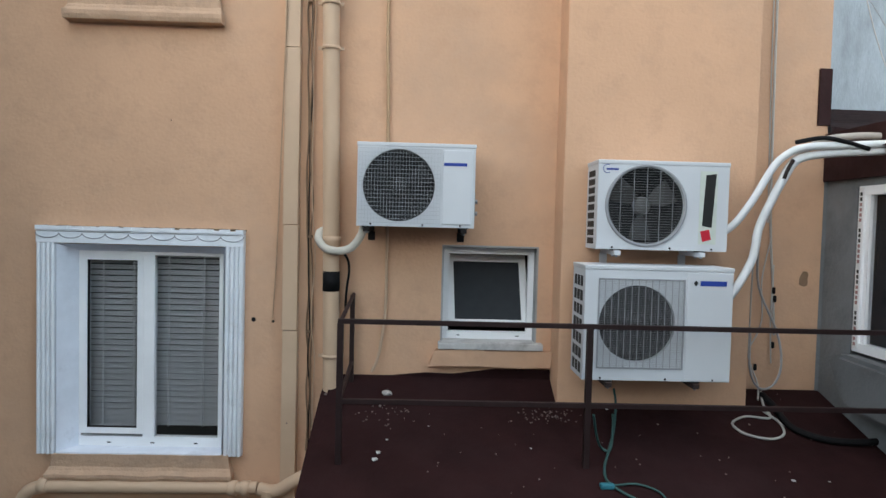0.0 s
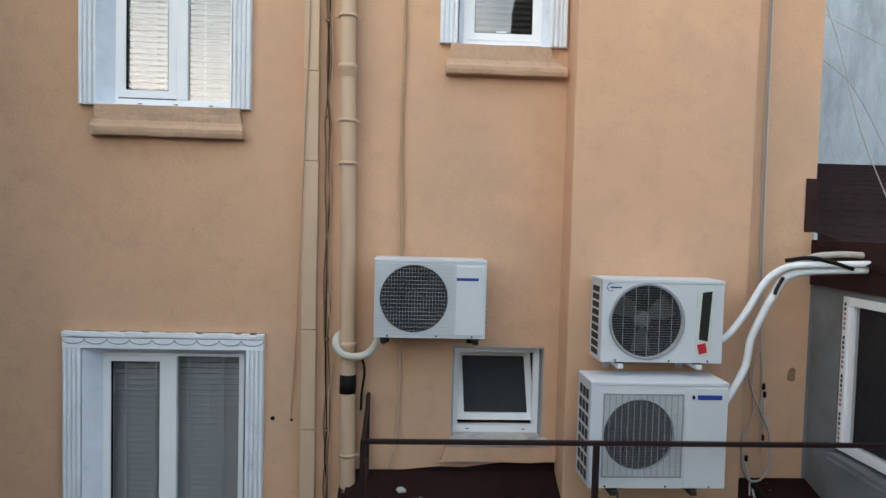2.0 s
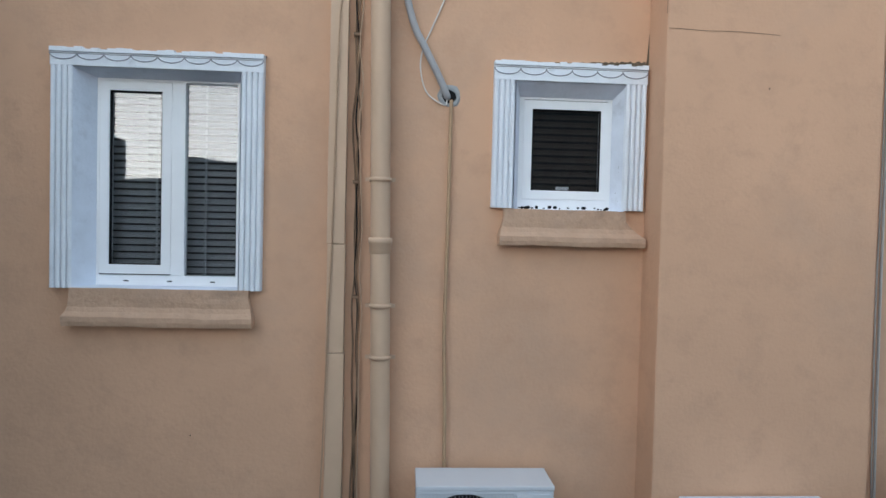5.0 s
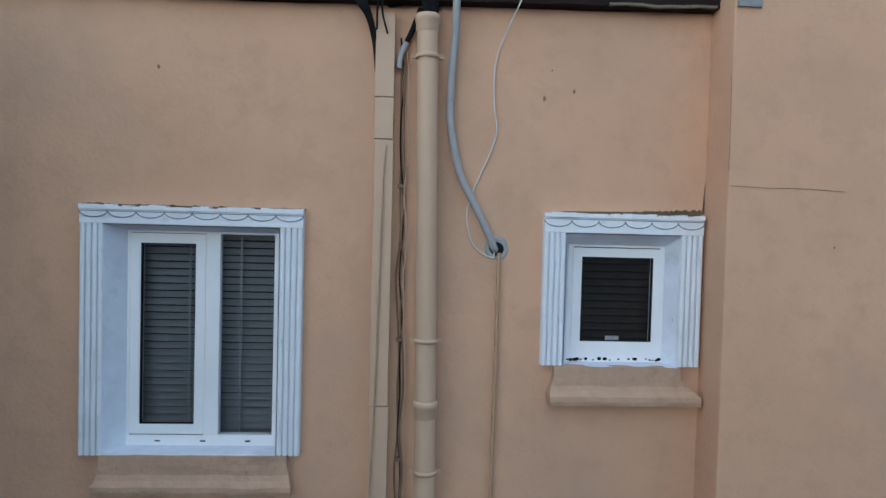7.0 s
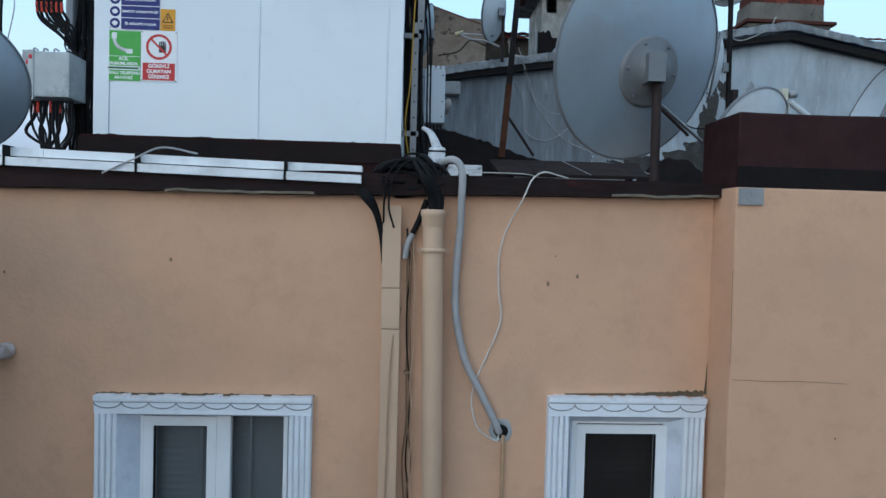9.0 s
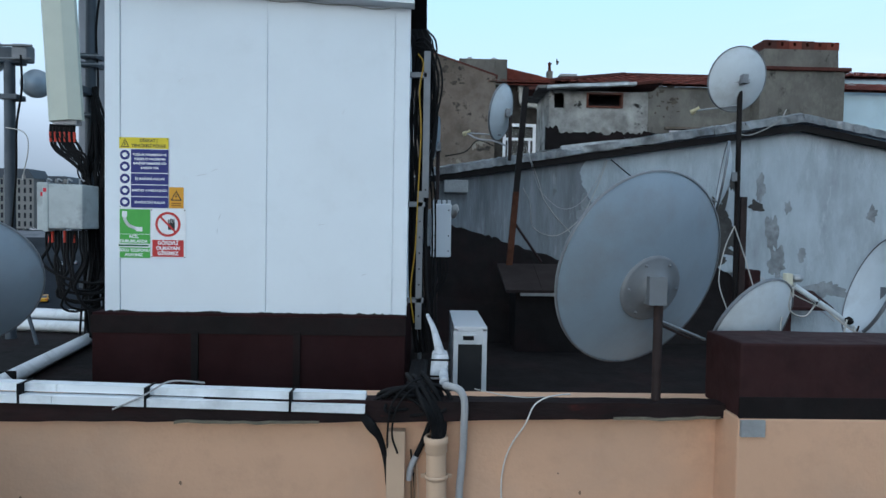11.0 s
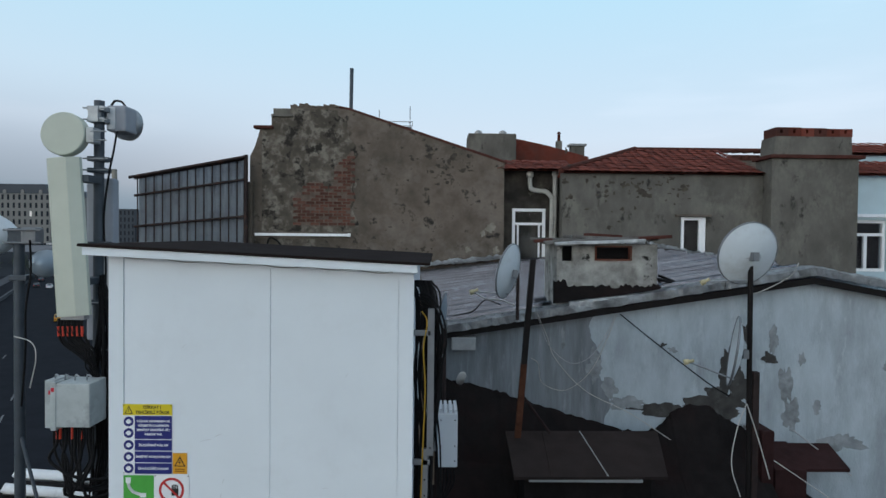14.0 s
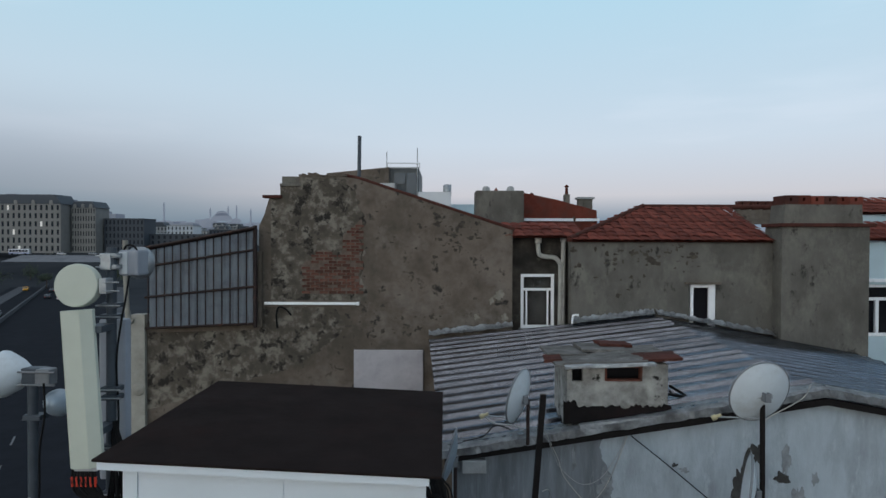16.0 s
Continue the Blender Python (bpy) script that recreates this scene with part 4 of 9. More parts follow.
for x, z, r in ((-1.315, 0.425, 0.011), (-1.178, 0.415, 0.007)):
    hb = lathe(B(), [(0, 0.0), (r * 0.5, 0.001), (r * 0.6, 0.006), (r, 0.005), (r * 1.5, 0.0)], pose(x, WY, z, 90, 0, 0), 10)
    solo("screw_hole", hb, BLACK, "small broken plug hole in the tan wall", "hole", "plug holes")
solo("vent_pipe", lathe(B(), [(0.0, 0.0), (0.045, 0.0), (0.05, 0.012), (0.045, 0.03), (0.045, 0.35), (0.03, 0.36)], pose(-3.22, 4.08, 4.27, -90, 0, -8), 20), mat("white_vent_plastic", (0.6, 0.62, 0.65), 0.5, stain=(0.2, 0.18, 0.16), stain_scale=14, bump=0.2), "white plastic vent pipe stub with peeling paint", "pipe")

lp = thing("waste_pipe", (-2.0, 4.34, -0.8), "tan waste pipe running along the wall below the window", "pipe")
part("pipe_length", tube(B(), [(-2.75, 4.36, -0.755), (-1.25, 4.36, -0.745)], 0.042, 16), TAN_PIPE, lp)
part("elbow", tube(B(), curve([(-2.72, 4.36, -0.755), (-2.82, 4.36, -0.79), (-2.87, 4.36, -0.9), (-2.88, 4.36, -1.2)]), 0.046, 16), TAN_PIPE, lp)
part("branch", tube(B(), curve([(-1.24, 4.36, -0.75), (-1.12, 4.35, -0.76), (-1.0, 4.34, -0.69), (-0.84, 4.345, -0.60)]), 0.046, 16), TAN_PIPE, lp)
part("branch", tube(B(), [(-1.17, 4.35, -0.75), (-1.17, 4.35, -1.3)], 0.05, 16), TAN_PIPE, lp)
for x in (-1.33, -1.42, -2.72):
    part("socket", lathe(B(), [(0.044, -0.03), (0.052, -0.025), (0.052, 0.025), (0.044, 0.03)], pose(x, 4.36, -0.748, 0, 90, 0), 20), TAN_PIPE, lp, "tan socket collar")
clip_ring(lp, -2.02, 4.36, -0.752, 0.03)


# ---- air conditioners ----
def ac_unit(x0, z0, x1, z1, y0, depth, fan, label, style):
    cx, cz, r = fan
    ac = thing("air_conditioner", ((x0 + x1) / 2, y0 + depth / 2, z0), label, "air conditioner", "outdoor air conditioning units")
    W = 0.018
    c = B()
    prof = lambda a, b: box(c, *a, *b)
    prof((x0, y0 + 0.006, z0), (x0 + W, y0 + depth, z1))
    prof((x1 - W, y0 + 0.006, z0), (x1, y0 + depth, z1))
    prof((x0 + W, y0 + 0.006, z1 - W), (x1 - W, y0 + depth, z1))
    prof((x0 + W, y0 + 0.006, z0), (x1 - W, y0 + depth, z0 + W))
    box(c, x0 + W, y0 + depth - 0.01, z0 + W, x1 - W, y0 + depth, z1 - W)
    part("casing", c, AC_WHITE, ac)
    t = B()
    box(t, x0 - 0.004, y0 - 0.002, z1 - 0.02, x1 + 0.004, y0 + depth + 0.004, z1 + 0.006, 0.006)
    part("lid", t, AC_WHITE, ac)
    part("front_panel", plate_round_hole(B(), x0 + 0.002, z0 + 0.002, x1 - 0.002, z1 - 0.021, cx, cz, r, y0, 0.03), AC_WHITE, ac)
    w = lathe(B(), [(r + 0.002, 0.0), (r, -0.2), (0, -0.2)], pose(cx, y0 + 0.012, cz, 90, 0, 0), 40)
    part("fan_well", w, AC_SHADE, ac, "fan well, its shade painted black")
    f = B()
    lathe(f, [(0, 0.03), (0.05, 0.03), (0.06, 0.0), (0.0, 0.0)], pose(cx, y0 + 0.09, cz, 90, 0, 0), 20)
    for k in range(3):
        a0 = 2 * math.pi * k / 3 + 0.5
        vs = []
        for q, (rr, da) in enumerate(((0.055, -0.35), (r * 0.55, -0.5), (r * 0.93, -0.35), (r * 0.95, 0.35), (r * 0.6, 0.42), (0.055, 0.4))):
            vs.append(f.verts.new((cx + rr * math.cos(a0 + da), y0 + 0.085 + 0.05 * da, cz + rr * math.sin(a0 + da))))
        f.faces.new(vs)
    bmesh.ops.solidify(f, geom=[q for q in f.faces if len(q.verts) == 6], thickness=0.004)
    part("fan", f, FAN_GREY if style == "round" else AC_SHADE, ac, "fan with broad blades")
    gr = B()
    if style == "mesh":                      # wire mesh over the left part of the front
        gx1 = x0 + 0.535
        n = 26
        for i in range(n + 1):
            x = x0 + 0.012 + (gx1 - x0 - 0.012) * i / n
            box(gr, x - 0.0006, y0 - 0.006, z0 + 0.02, x + 0.0009, y0 - 0.0035, z1 - 0.03)
        for i in range(19):
            z = z0 + 0.025 + (z1 - z0 - 0.06) * i / 18
            box(gr, x0 + 0.012, y0 - 0.0085, z - 0.0010, gx1, y0 - 0.006, z + 0.0010)
        part("grille", gr, mat("pale_mesh_wire", (0.42, 0.44, 0.47), 0.5, bump=0.0), ac, "white wire mesh guard")
        part("service_cover", box(B(), x0 + 0.55, y0 - 0.008, z0 + 0.022, x1 - 0.018, y0 + 0.002, z1 - 0.035, 0.006), AC_WHITE, ac)
        part("brand_mark", box(B(), x1 - 0.205, y0 - 0.0095, z1 - 0.137, x1 - 0.055, y0 - 0.007, z1 - 0.117), BLUE_INK, ac, "blue bar on the cover")
        vv = B()
        for z in (0.10, 0.18):
            tube(vv, [(x1, y0 + 0.16, z0 + z), (x1 + 0.03, y0 + 0.16, z0 + z)], 0.014, 10)
        box(vv, x1, y0 + 0.12, z0 + 0.05, x1 + 0.012, y0 + 0.2, z0 + 0.24)
        part("valve_block", vv, GALV, ac, "pipe valves")
    elif style == "round":                   # round guard of rings and spokes
        lathe(gr, [(r + 0.012, 0.0), (r + 0.010, 0.012), (r, 0.014), (r - 0.008, 0.006)], pose(cx, y0, cz, 90, 0, 0), 48)
        n = 30
        for i in range(1, n):
            z = cz - r + 2 * r * i / n
            h = math.sqrt(max(0, r * r - (z - cz) ** 2)) - 0.002
            box(gr, cx - h, y0 - 0.0105, z - 0.0007, cx + h, y0 - 0.0085, z + 0.0007)
        for i in range(1, 6):
            x = cx - r + 2 * r * i / 6
            h = math.sqrt(max(0, r * r - (x - cx) ** 2)) - 0.002
            box(gr, x - 0.0015, y0 - 0.013, cz - h, x + 0.0015, y0 - 0.0105, cz + h)
        part("grille", gr, AC_FIN, ac, "grey round wire guard")
        k = B()
        box(k, x1 - 0.185, y0 - 0.003, z0 + 0.045, x1 - 0.075, y0 + 0.001, z1 - 0.05)
        lb = part("sticker", k, plain("pale_green_label", (0.55, 0.6, 0.55), 0.5), ac, "pale label with a dark slanted bar")
        m = prism(B(), [(x1 - 0.165, z0 + 0.16), (x1 - 0.105, z0 + 0.15), (x1 - 0.085, z1 - 0.065), (x1 - 0.15, z1 - 0.075)], y0 - 0.0055, y0 - 0.003)
        part("brand_mark", m, BLACK_INK, lb, "black slanted bar")
        m = prism(B(), [(x1 - 0.175, z0 + 0.125), (x1 - 0.12, z0 + 0.138), (x1 - 0.105, z0 + 0.075), (x1 - 0.16, z0 + 0.06)], y0 - 0.0055, y0 - 0.003)
        part("brand_square", m, RED_INK, lb, "red tilted square")
        m = tube(B(), [(x0 + 0.055 + 0.026 * math.cos(a), y0 - 0.002, z1 - 0.05 + 0.026 * math.sin(a)) for a in [radians(60 + 22 * q) for q in range(12)]], 0.002, 4)
        part("badge", m, BLUE_INK, ac, "blue arc badge")
        part("badge_bar", box(B(), x0 + 0.05, y0 - 0.003, z1 - 0.057, x0 + 0.125, y0 + 0.001, z1 - 0.047), BLUE_INK, ac, "grey blue word bar")
    else:                                    # square grille panel, round opening behind
        gx0, gx1, gz0, gz1 = cx - 0.242, cx + 0.285, cz - 0.275, cz + 0.272
        fr = ring(B(), gx0, gz0, gx1, gz1, 0.008, y0 - 0.007, y0 + 0.001)
        part("grille_frame", fr, AC_FIN, ac, "grey square grille frame")
        n = 50
        for i in range(n):
            z = gz0 + 0.010 + (gz1 - gz0 - 0.02) * i / (n - 1)
            box(gr, gx0 + 0.008, y0 - 0.006, z - 0.0008, gx1 - 0.008, y0 - 0.004, z + 0.0008)
        for i in range(1, 13):
            x = gx0 + (gx1 - gx0) * i / 13
            box(gr, x - 0.0015, y0 - 0.009, gz0 + 0.008, x + 0.0015, y0 - 0.006, gz1 - 0.008)
        part("grille", gr, AC_FIN, ac, "grey fine slatted guard")
        part("service_cover", box(B(), gx1 + 0.012, y0 - 0.004, z0 + 0.006, x1 - 0.003, y0 + 0.002, z1 - 0.03, 0.003), AC_WHITE, ac)
        part("brand_mark", box(B(), x1 - 0.205, y0 - 0.0065, z1 - 0.105, x1 - 0.045, y0 - 0.004, z1 - 0.075), BLUE_INK, ac, "blue bar on the cover")
        m = prism(B(), [(x1 - 0.245, z1 - 0.09), (x1 - 0.232, z1 - 0.072), (x1 - 0.219, z1 - 0.09), (x1 - 0.232, z1 - 0.108)], y0 - 0.0065, y0 - 0.004)
        part("brand_square", m, BLACK_INK, ac, "small dark diamond")
    for i in range(3):
        x = x0 + (x1 - x0) * (0.12, 0.56, 0.88)[i]
        part("screw", lathe(B(), [(0, 0.004), (0.006, 0.003), (0.007, 0)], pose(x, y0 - 0.001, z0 + 0.014, 90, 0, 0), 8), BLACK, ac)
    if style != "mesh":                      # louvre slots on the side
        n = 9 if style == "round" else 7
        cols = 1 if style == "round" else 3
        for i in range(n):
            for q in range(cols):
                za, zb = z0 + 0.03 + (z1 - z0 - 0.07) * i / n, z0 + 0.03 + (z1 - z0 - 0.07) * (i + 0.72) / n
                ya, yb = (y0 + 0.07, y0 + depth - 0.04) if cols == 1 else (y0 + 0.05 + 0.075 * q, y0 + 0.05 + 0.075 * q + 0.055)
                part("side_slot", box(B(), x0 - 0.002, ya, za, x0 + 0.004, yb, zb), AC_SHADE, ac, "louvre slot, its shade painted as a black bar")
    return ac


def bracket(x, y0, y1, z, label, arm):
    b = thing("wall_bracket", (x, y1, z - 0.06), label, "bracket", "brackets under the units")
    part("arm", box(B(), x - 0.02, y0, z - 0.035, x + 0.02, y1, z - 0.006, 0.003), arm, b)
    part("foot", box(B(), x - 0.03, y0 + 0.02, z - 0.006, x + 0.03, y0 + 0.07, z, 0.002), BLACK, b, "black rubber foot")
    part("foot", box(B(), x - 0.03, y1 - 0.12, z - 0.006, x + 0.03, y1 - 0.07, z, 0.002), BLACK, b, "black rubber foot")
    part("plate", box(B(), x - 0.025, y1 - 0.006, z - 0.10, x + 0.025, y1, z - 0.036), arm, b)
    for q in (0.02, 0.10):
        part("bolt", lathe(B(), [(0, 0.012), (0.009, 0.010), (0.010, 0)], pose(x, y0 + q, z - 0.035, 180, 0, 0), 6), GALV, b)


ac_unit(-0.568, 1.105, 0.192, 1.640, 4.075, 0.27, (-0.300, 1.372, 0.233), "white outdoor air conditioner with a wire mesh front", "mesh")
ac_unit(0.943, 1.000, 1.768, 1.550, 3.90, 0.255, (1.247, 1.277, 0.245), "white outdoor air conditioner with a round fan guard", "round")
ac_unit(0.845, 0.212, 1.747, 0.902, 3.75, 0.30, (1.168, 0.560, 0.232), "white outdoor air conditioner with a square fan grille", "square")
for x in (-0.50, 0.125):
    bracket(x, 4.05, WY, 1.105, "dark steel wall bracket under an air conditioner", POLE)
for x in (1.07, 1.60):
    bracket(x, 3.87, 4.185, 1.000, "white wall bracket under an air conditioner", AC_WHITE)
for x in (1.0, 1.53):
    bracket(x, 3.72, 4.185, 0.212, "rusty wall bracket under an air conditioner", RUST)

# refrigerant lines
cable("insulated_pipe", [(-0.53, 4.25, 1.12), (-0.56, 4.26, 1.03), (-0.62, 4.265, 0.955), (-0.70, 4.265, 0.93), (-0.79, 4.265, 0.945), (-0.84, 4.28, 1.0), (-0.845, 4.34, 1.05), (-0.82, 4.42, 1.07)], 0.027, mat("off_white_insulation", (0.55, 0.52, 0.46), 0.8, bump=0.3), "off-white insulated pipe looping round the soil pipe", "pipe", seg=12)
cable("black_cable", [(-0.70, 4.40, 0.93), (-0.655, 4.39, 0.86), (-0.645, 4.38, 0.78), (-0.655, 4.38, 0.70), (-0.665, 4.40, 0.62), (-0.67, 4.42, 0.5)], 0.009, BLACK, "black cable hanging below the insulated pipe")
cable("white_sleeve", [(1.76, 4.02, 1.10), (1.86, 4.0, 1.18), (1.965, 3.98, 1.34), (2.07, 3.96, 1.54), (2.15, 3.93, 1.63), (2.26, 3.90, 1.67), (2.54, 3.86, 1.685), (2.85, 3.80, 1.70), (3.3, 3.7, 1.72), (4.3, 3.5, 1.76)], 0.024, WHITE_CABLE, "white sleeved pipe run to the neighbouring roof", "pipe", seg=12, group="white sleeved pipes")
cable("white_sleeve", [(1.75, 3.98, 0.62), (1.86, 3.98, 0.74), (1.975, 4.0, 0.93), (2.0, 4.0, 1.03), (2.02, 4.0, 1.16), (2.08, 3.97, 1.34), (2.13, 3.95, 1.46), (2.2, 3.94, 1.58), (2.32, 3.92, 1.625), (2.55, 3.88, 1.645), (2.85, 3.82, 1.66), (3.3, 3.72, 1.68), (4.3, 3.52, 1.72)], 0.026, WHITE_CABLE, "white sleeved pipe run to the neighbouring roof", "pipe", seg=12, group="white sleeved pipes")
cable("grey_sleeve", [(2.07, 4.02, 1.25), (2.12, 4.0, 1.40), (2.2, 3.99, 1.57), (2.34, 3.97, 1.70), (2.5, 3.95, 1.745), (2.75, 3.88, 1.745), (3.2, 3.75, 1.68)], 0.022, mat("dusty_grey_sleeve", (0.42, 0.38, 0.34), 0.8, bump=0.2), "dusty grey sleeved pipe run to the neighbouring roof", "pipe", seg=12)
cable("black_cable", [(2.19, 3.93, 1.70), (2.33, 3.88, 1.725), (2.46, 3.85, 1.70), (2.6, 3.84, 1.66)], 0.014, BLACK, "black tie wrapped over the white pipes")
cable("brown_tie", [(2.125, 3.925, 1.47), (2.14, 3.92, 1.52), (2.165, 3.90, 1.59)], 0.012, RUST, "brown tie on the sleeved pipes")
rnd = random.Random(11)
for pts, r, m in (
    ([(2.30, 4.425, 5.2), (2.30, 4.42, 3.8), (2.305, 4.42, 2.76), (2.315, 4.42, 1.78), (2.33, 4.42, 1.18), (2.36, 4.41, 0.75), (2.38, 4.40, 0.4)], 0.008, THIN_WHITE),
    ([(2.285, 4.43, 5.2), (2.29, 4.43, 3.5), (2.285, 4.43, 2.7), (2.30, 4.43, 1.8), (2.31, 4.42, 1.2)], 0.005, THIN_WHITE),
    ([(2.06, 4.15, 1.10), (2.15, 4.3, 0.9), (2.20, 4.40, 0.5), (2.2, 4.4, 0.25), (2.25, 4.35, 0.06), (2.12, 4.1, 0.015)], 0.006, THIN_WHITE),
    ([(2.33, 4.40, 1.1), (2.28, 4.41, 0.8), (2.29, 4.41, 0.5), (2.2, 4.40, 0.3), (2.1, 4.38, 0.2)], 0.005, THIN_WHITE),
    ([(2.1, 4.15, 1.05), (2.2, 4.3, 0.75), (2.38, 4.36, 0.42), (2.40, 4.33, 0.2), (2.32, 4.28, 0.07), (2.2, 4.25, 0.06), (2.12, 4.22, 0.2), (2.1, 4.2, 0.45)], 0.008, GREY_CABLE),
    ([(2.36, 4.41, 0.9), (2.35, 4.40, 0.5), (2.36, 4.39, 0.2)], 0.005, THIN_WHITE),
):
    cable("loose_cable", pts, r, m, "loose thin cable hanging in the corner", group="loose cables in the corner", seg=6)
for x, z in ((2.36, 0.72), (2.37, 0.66), (2.14, 0.28), (2.37, 0.33), (2.25, 0.17)):
    solo("cable_joint", lathe(B(), [(0, -0.025), (0.012, -0.02), (0.012, 0.02), (0, 0.025)], pose(x, 4.395, z), 8), BLACK, "black taped cable joint", "cable joint", "taped joints")


for pts, r, m in (([(3.55, 6.0, 4.20), (3.89, 6.0, 4.01), (4.03, 6.0, 3.95), (4.6, 6.0, 3.70)], 0.003, GREY_CABLE), ([(3.5, 6.0, 3.80), (3.88, 6.0, 3.55), (4.03, 6.0, 3.43), (4.22, 6.0, 3.18), (4.5, 6.0, 2.70)], 0.004, GREY_CABLE), ([(3.70, 6.0, 4.35), (3.88, 6.0, 3.90), (3.99, 6.0, 3.58), (4.13, 6.0, 3.12), (4.26, 6.0, 2.78), (4.50, 6.0, 2.28)], 0.005, PALE_CORD)):
    cable("aerial_cable", pts, r, m, "thin aerial cable slung above the lean-to roof", group="aerial cables", seg=6)

# ---- terrace: railing, cables, debris ----
rl = thing("railing", (0.8, 3.6, -0.26), "dark brown painted steel railing along the terrace", "railing")
RY = 3.60
for x in (-0.59, 0.845):
    part("post", box(B(), x - 0.017, RY - 0.017, floor_z(RY) - 0.02, x + 0.017, RY + 0.017, 0.55), RAIL, rl)
for z in (0.56, 0.10):
    part("rail", box(B(), -0.605, RY - 0.014, z - 0.014, 2.74, RY + 0.014, z + 0.014, 0.003), RAIL, rl)
    part("rail", tube(B(), [(-0.59, RY, z), (-0.615, 4.43, z + 0.06)], 0.014, 6), RAIL, rl, "rail running back to the wall")
part("post", box(B(), -0.63, 4.36, -0.005, -0.60, 4.39, 0.62), RAIL, rl)

up = B()
prof = [(-0.78, 0.02), (-0.5, 0.035), (-0.1, 0.075), (0.1, 0.07), (0.4, 0.11), (0.79, 0.11)]
prism(up, [(-0.78, -0.01), (0.79, -0.01)] + prof[::-1], WY - 0.012, WY + 0.003)
solo("trim_terrace_upstand", up, RED_DECK, "dark red membrane turned up the wall", kind="structure")
fi = prism(B(), [(WY - 0.28, floor_z(WY - 0.28) + 0.003), (WY, 0.003), (WY, 0.05)], -0.76, 0.79, "x")
solo("trim_terrace_fillet", fi, RED_DECK, "dark red membrane fillet along the wall", kind="structure")

GREEN_CORD = plain("green_cord", (0.035, 0.085, 0.08), 0.6)
cable("green_cord", [(1.154, 4.114, 0.069), (1.157, 4.071, -0.014), (1.128, 3.987, -0.129), (1.068, 3.838, -0.175), (1.015, 3.724, -0.21), (0.946, 3.563, -0.26), (0.947, 3.448, -0.295), (1.081, 3.32, -0.335), (1.301, 3.241, -0.36)], 0.008, GREEN_CORD, "green cord hanging from a unit onto the terrace", "cord")
cable("green_cord", [(0.885, 3.611, 0.043), (0.925, 3.679, -0.096), (0.975, 3.744, -0.196), (1.026, 3.731, -0.205), (1.106, 3.946, -0.133), (1.127, 4.026, -0.078)], 0.008, GREEN_CORD, "green cord tied to the railing post", "cord")
cable("green_cord", [(0.886, 3.433, -0.3), (0.987, 3.441, -0.298), (1.1, 3.448, -0.295), (1.206, 3.389, -0.314), (1.223, 3.281, -0.347)], 0.006, GREEN_CORD, "green cord curling on the terrace", "cord")
solo("cord_knot", box(B(), 0.885, 3.413, -0.317, 0.965, 3.453, -0.287, 0.01), plain("teal_tape", (0.03, 0.16, 0.2), 0.5), "teal tape wound round a cord", "tape")
cable("white_cable_loop", [(2.292, 4.375, 0.0), (2.229, 4.229, -0.053), (2.198, 4.082, -0.099), (2.038, 4.093, -0.096), (1.912, 4.015, -0.12), (1.941, 3.911, -0.152), (2.081, 3.863, -0.167), (2.193, 3.911, -0.152), (2.23, 4.026, -0.114), (2.189, 4.152, -0.075)], 0.008, THIN_WHITE, "loop of thin white cable on the terrace")
cable("black_hose", [(2.271, 4.328, -0.005), (2.281, 4.178, -0.056), (2.274, 3.969, -0.121), (2.413, 3.85, -0.158), (2.65, 3.826, -0.165), (2.842, 3.869, -0.152), (2.849, 3.987, -0.111)], 0.022, BLACK, "black hose lying on the terrace", "hose", seg=10)

PLASTER = mat("white_plaster_crumb", (0.42, 0.41, 0.40), 0.9, bump=0.3)
rnd = random.Random(21)


def crumb(x, y, s, z=0.0):
    bm = B()
    bmesh.ops.create_icosphere(bm, subdivisions=1, radius=1.0)
    for v in bm.verts:
        v.co *= rnd.uniform(0.6, 1.1)
        v.co = Vector((x + v.co.x * s, y + v.co.y * s, z + max(-0.002, 0.3 * s + v.co.z * s * 0.45)))
    return bm


for x, y, s in ((-0.355, 4.279, 0.055), (-0.364, 3.685, 0.022), (-0.38, 3.625, 0.025), (0.551, 3.748, 0.010), (-0.072, 3.946, 0.008), (1.128, 4.161, 0.014), (1.14, 4.193, 0.012), (2.023, 3.508, 0.014), (2.786, 4.009, 0.02), (-0.322, 3.807, 0.012), (2.229, 3.506, 0.008)):
    solo("plaster_fragment", crumb(x, y, s, floor_z(y)), PLASTER, "fallen white plaster fragment on the terrace", "debris", "plaster fragments")
dust = B()
for i in range(260):
    cx, cy, sp = rnd.choice(((-0.337, 4.328, 0.104), (-0.337, 4.328, 0.104), (-0.515, 4.304, 0.064), (-0.375, 4.071, 0.096), (0.692, 4.082, 0.08), (0.692, 4.082, 0.08), (0.591, 3.899, 0.72), (1.731, 3.645, 0.72)))
    x, y, s = rnd.gauss(cx, sp), min(4.38, rnd.gauss(cy, sp * 0.6)), rnd.uniform(0.0015, 0.005)
    box(dust, x - s, y - s, floor_z(y) - 0.002, x + s * rnd.uniform(0.6, 1.6), y + s, floor_z(y) + 0.004)
for i in range(70):
    x, y, q = rnd.gauss(-0.36, 0.13), min(4.36, rnd.gauss(4.31, 0.05)), rnd.uniform(0.004, 0.014)
    box(dust, x - q, y - q * 0.8, floor_z(y) - 0.002, x + q * rnd.uniform(0.4, 1.3), y + q * 0.8, floor_z(y) + q * rnd.uniform(0.5, 1.2))
solo("plaster_crumbs", dust, mat("dirty_plaster_dust", (0.17, 0.13, 0.12), 0.95, var=0.4, scale=30, bump=0.0), "scatter of small plaster crumbs on the terrace", "debris", kind="stuff")

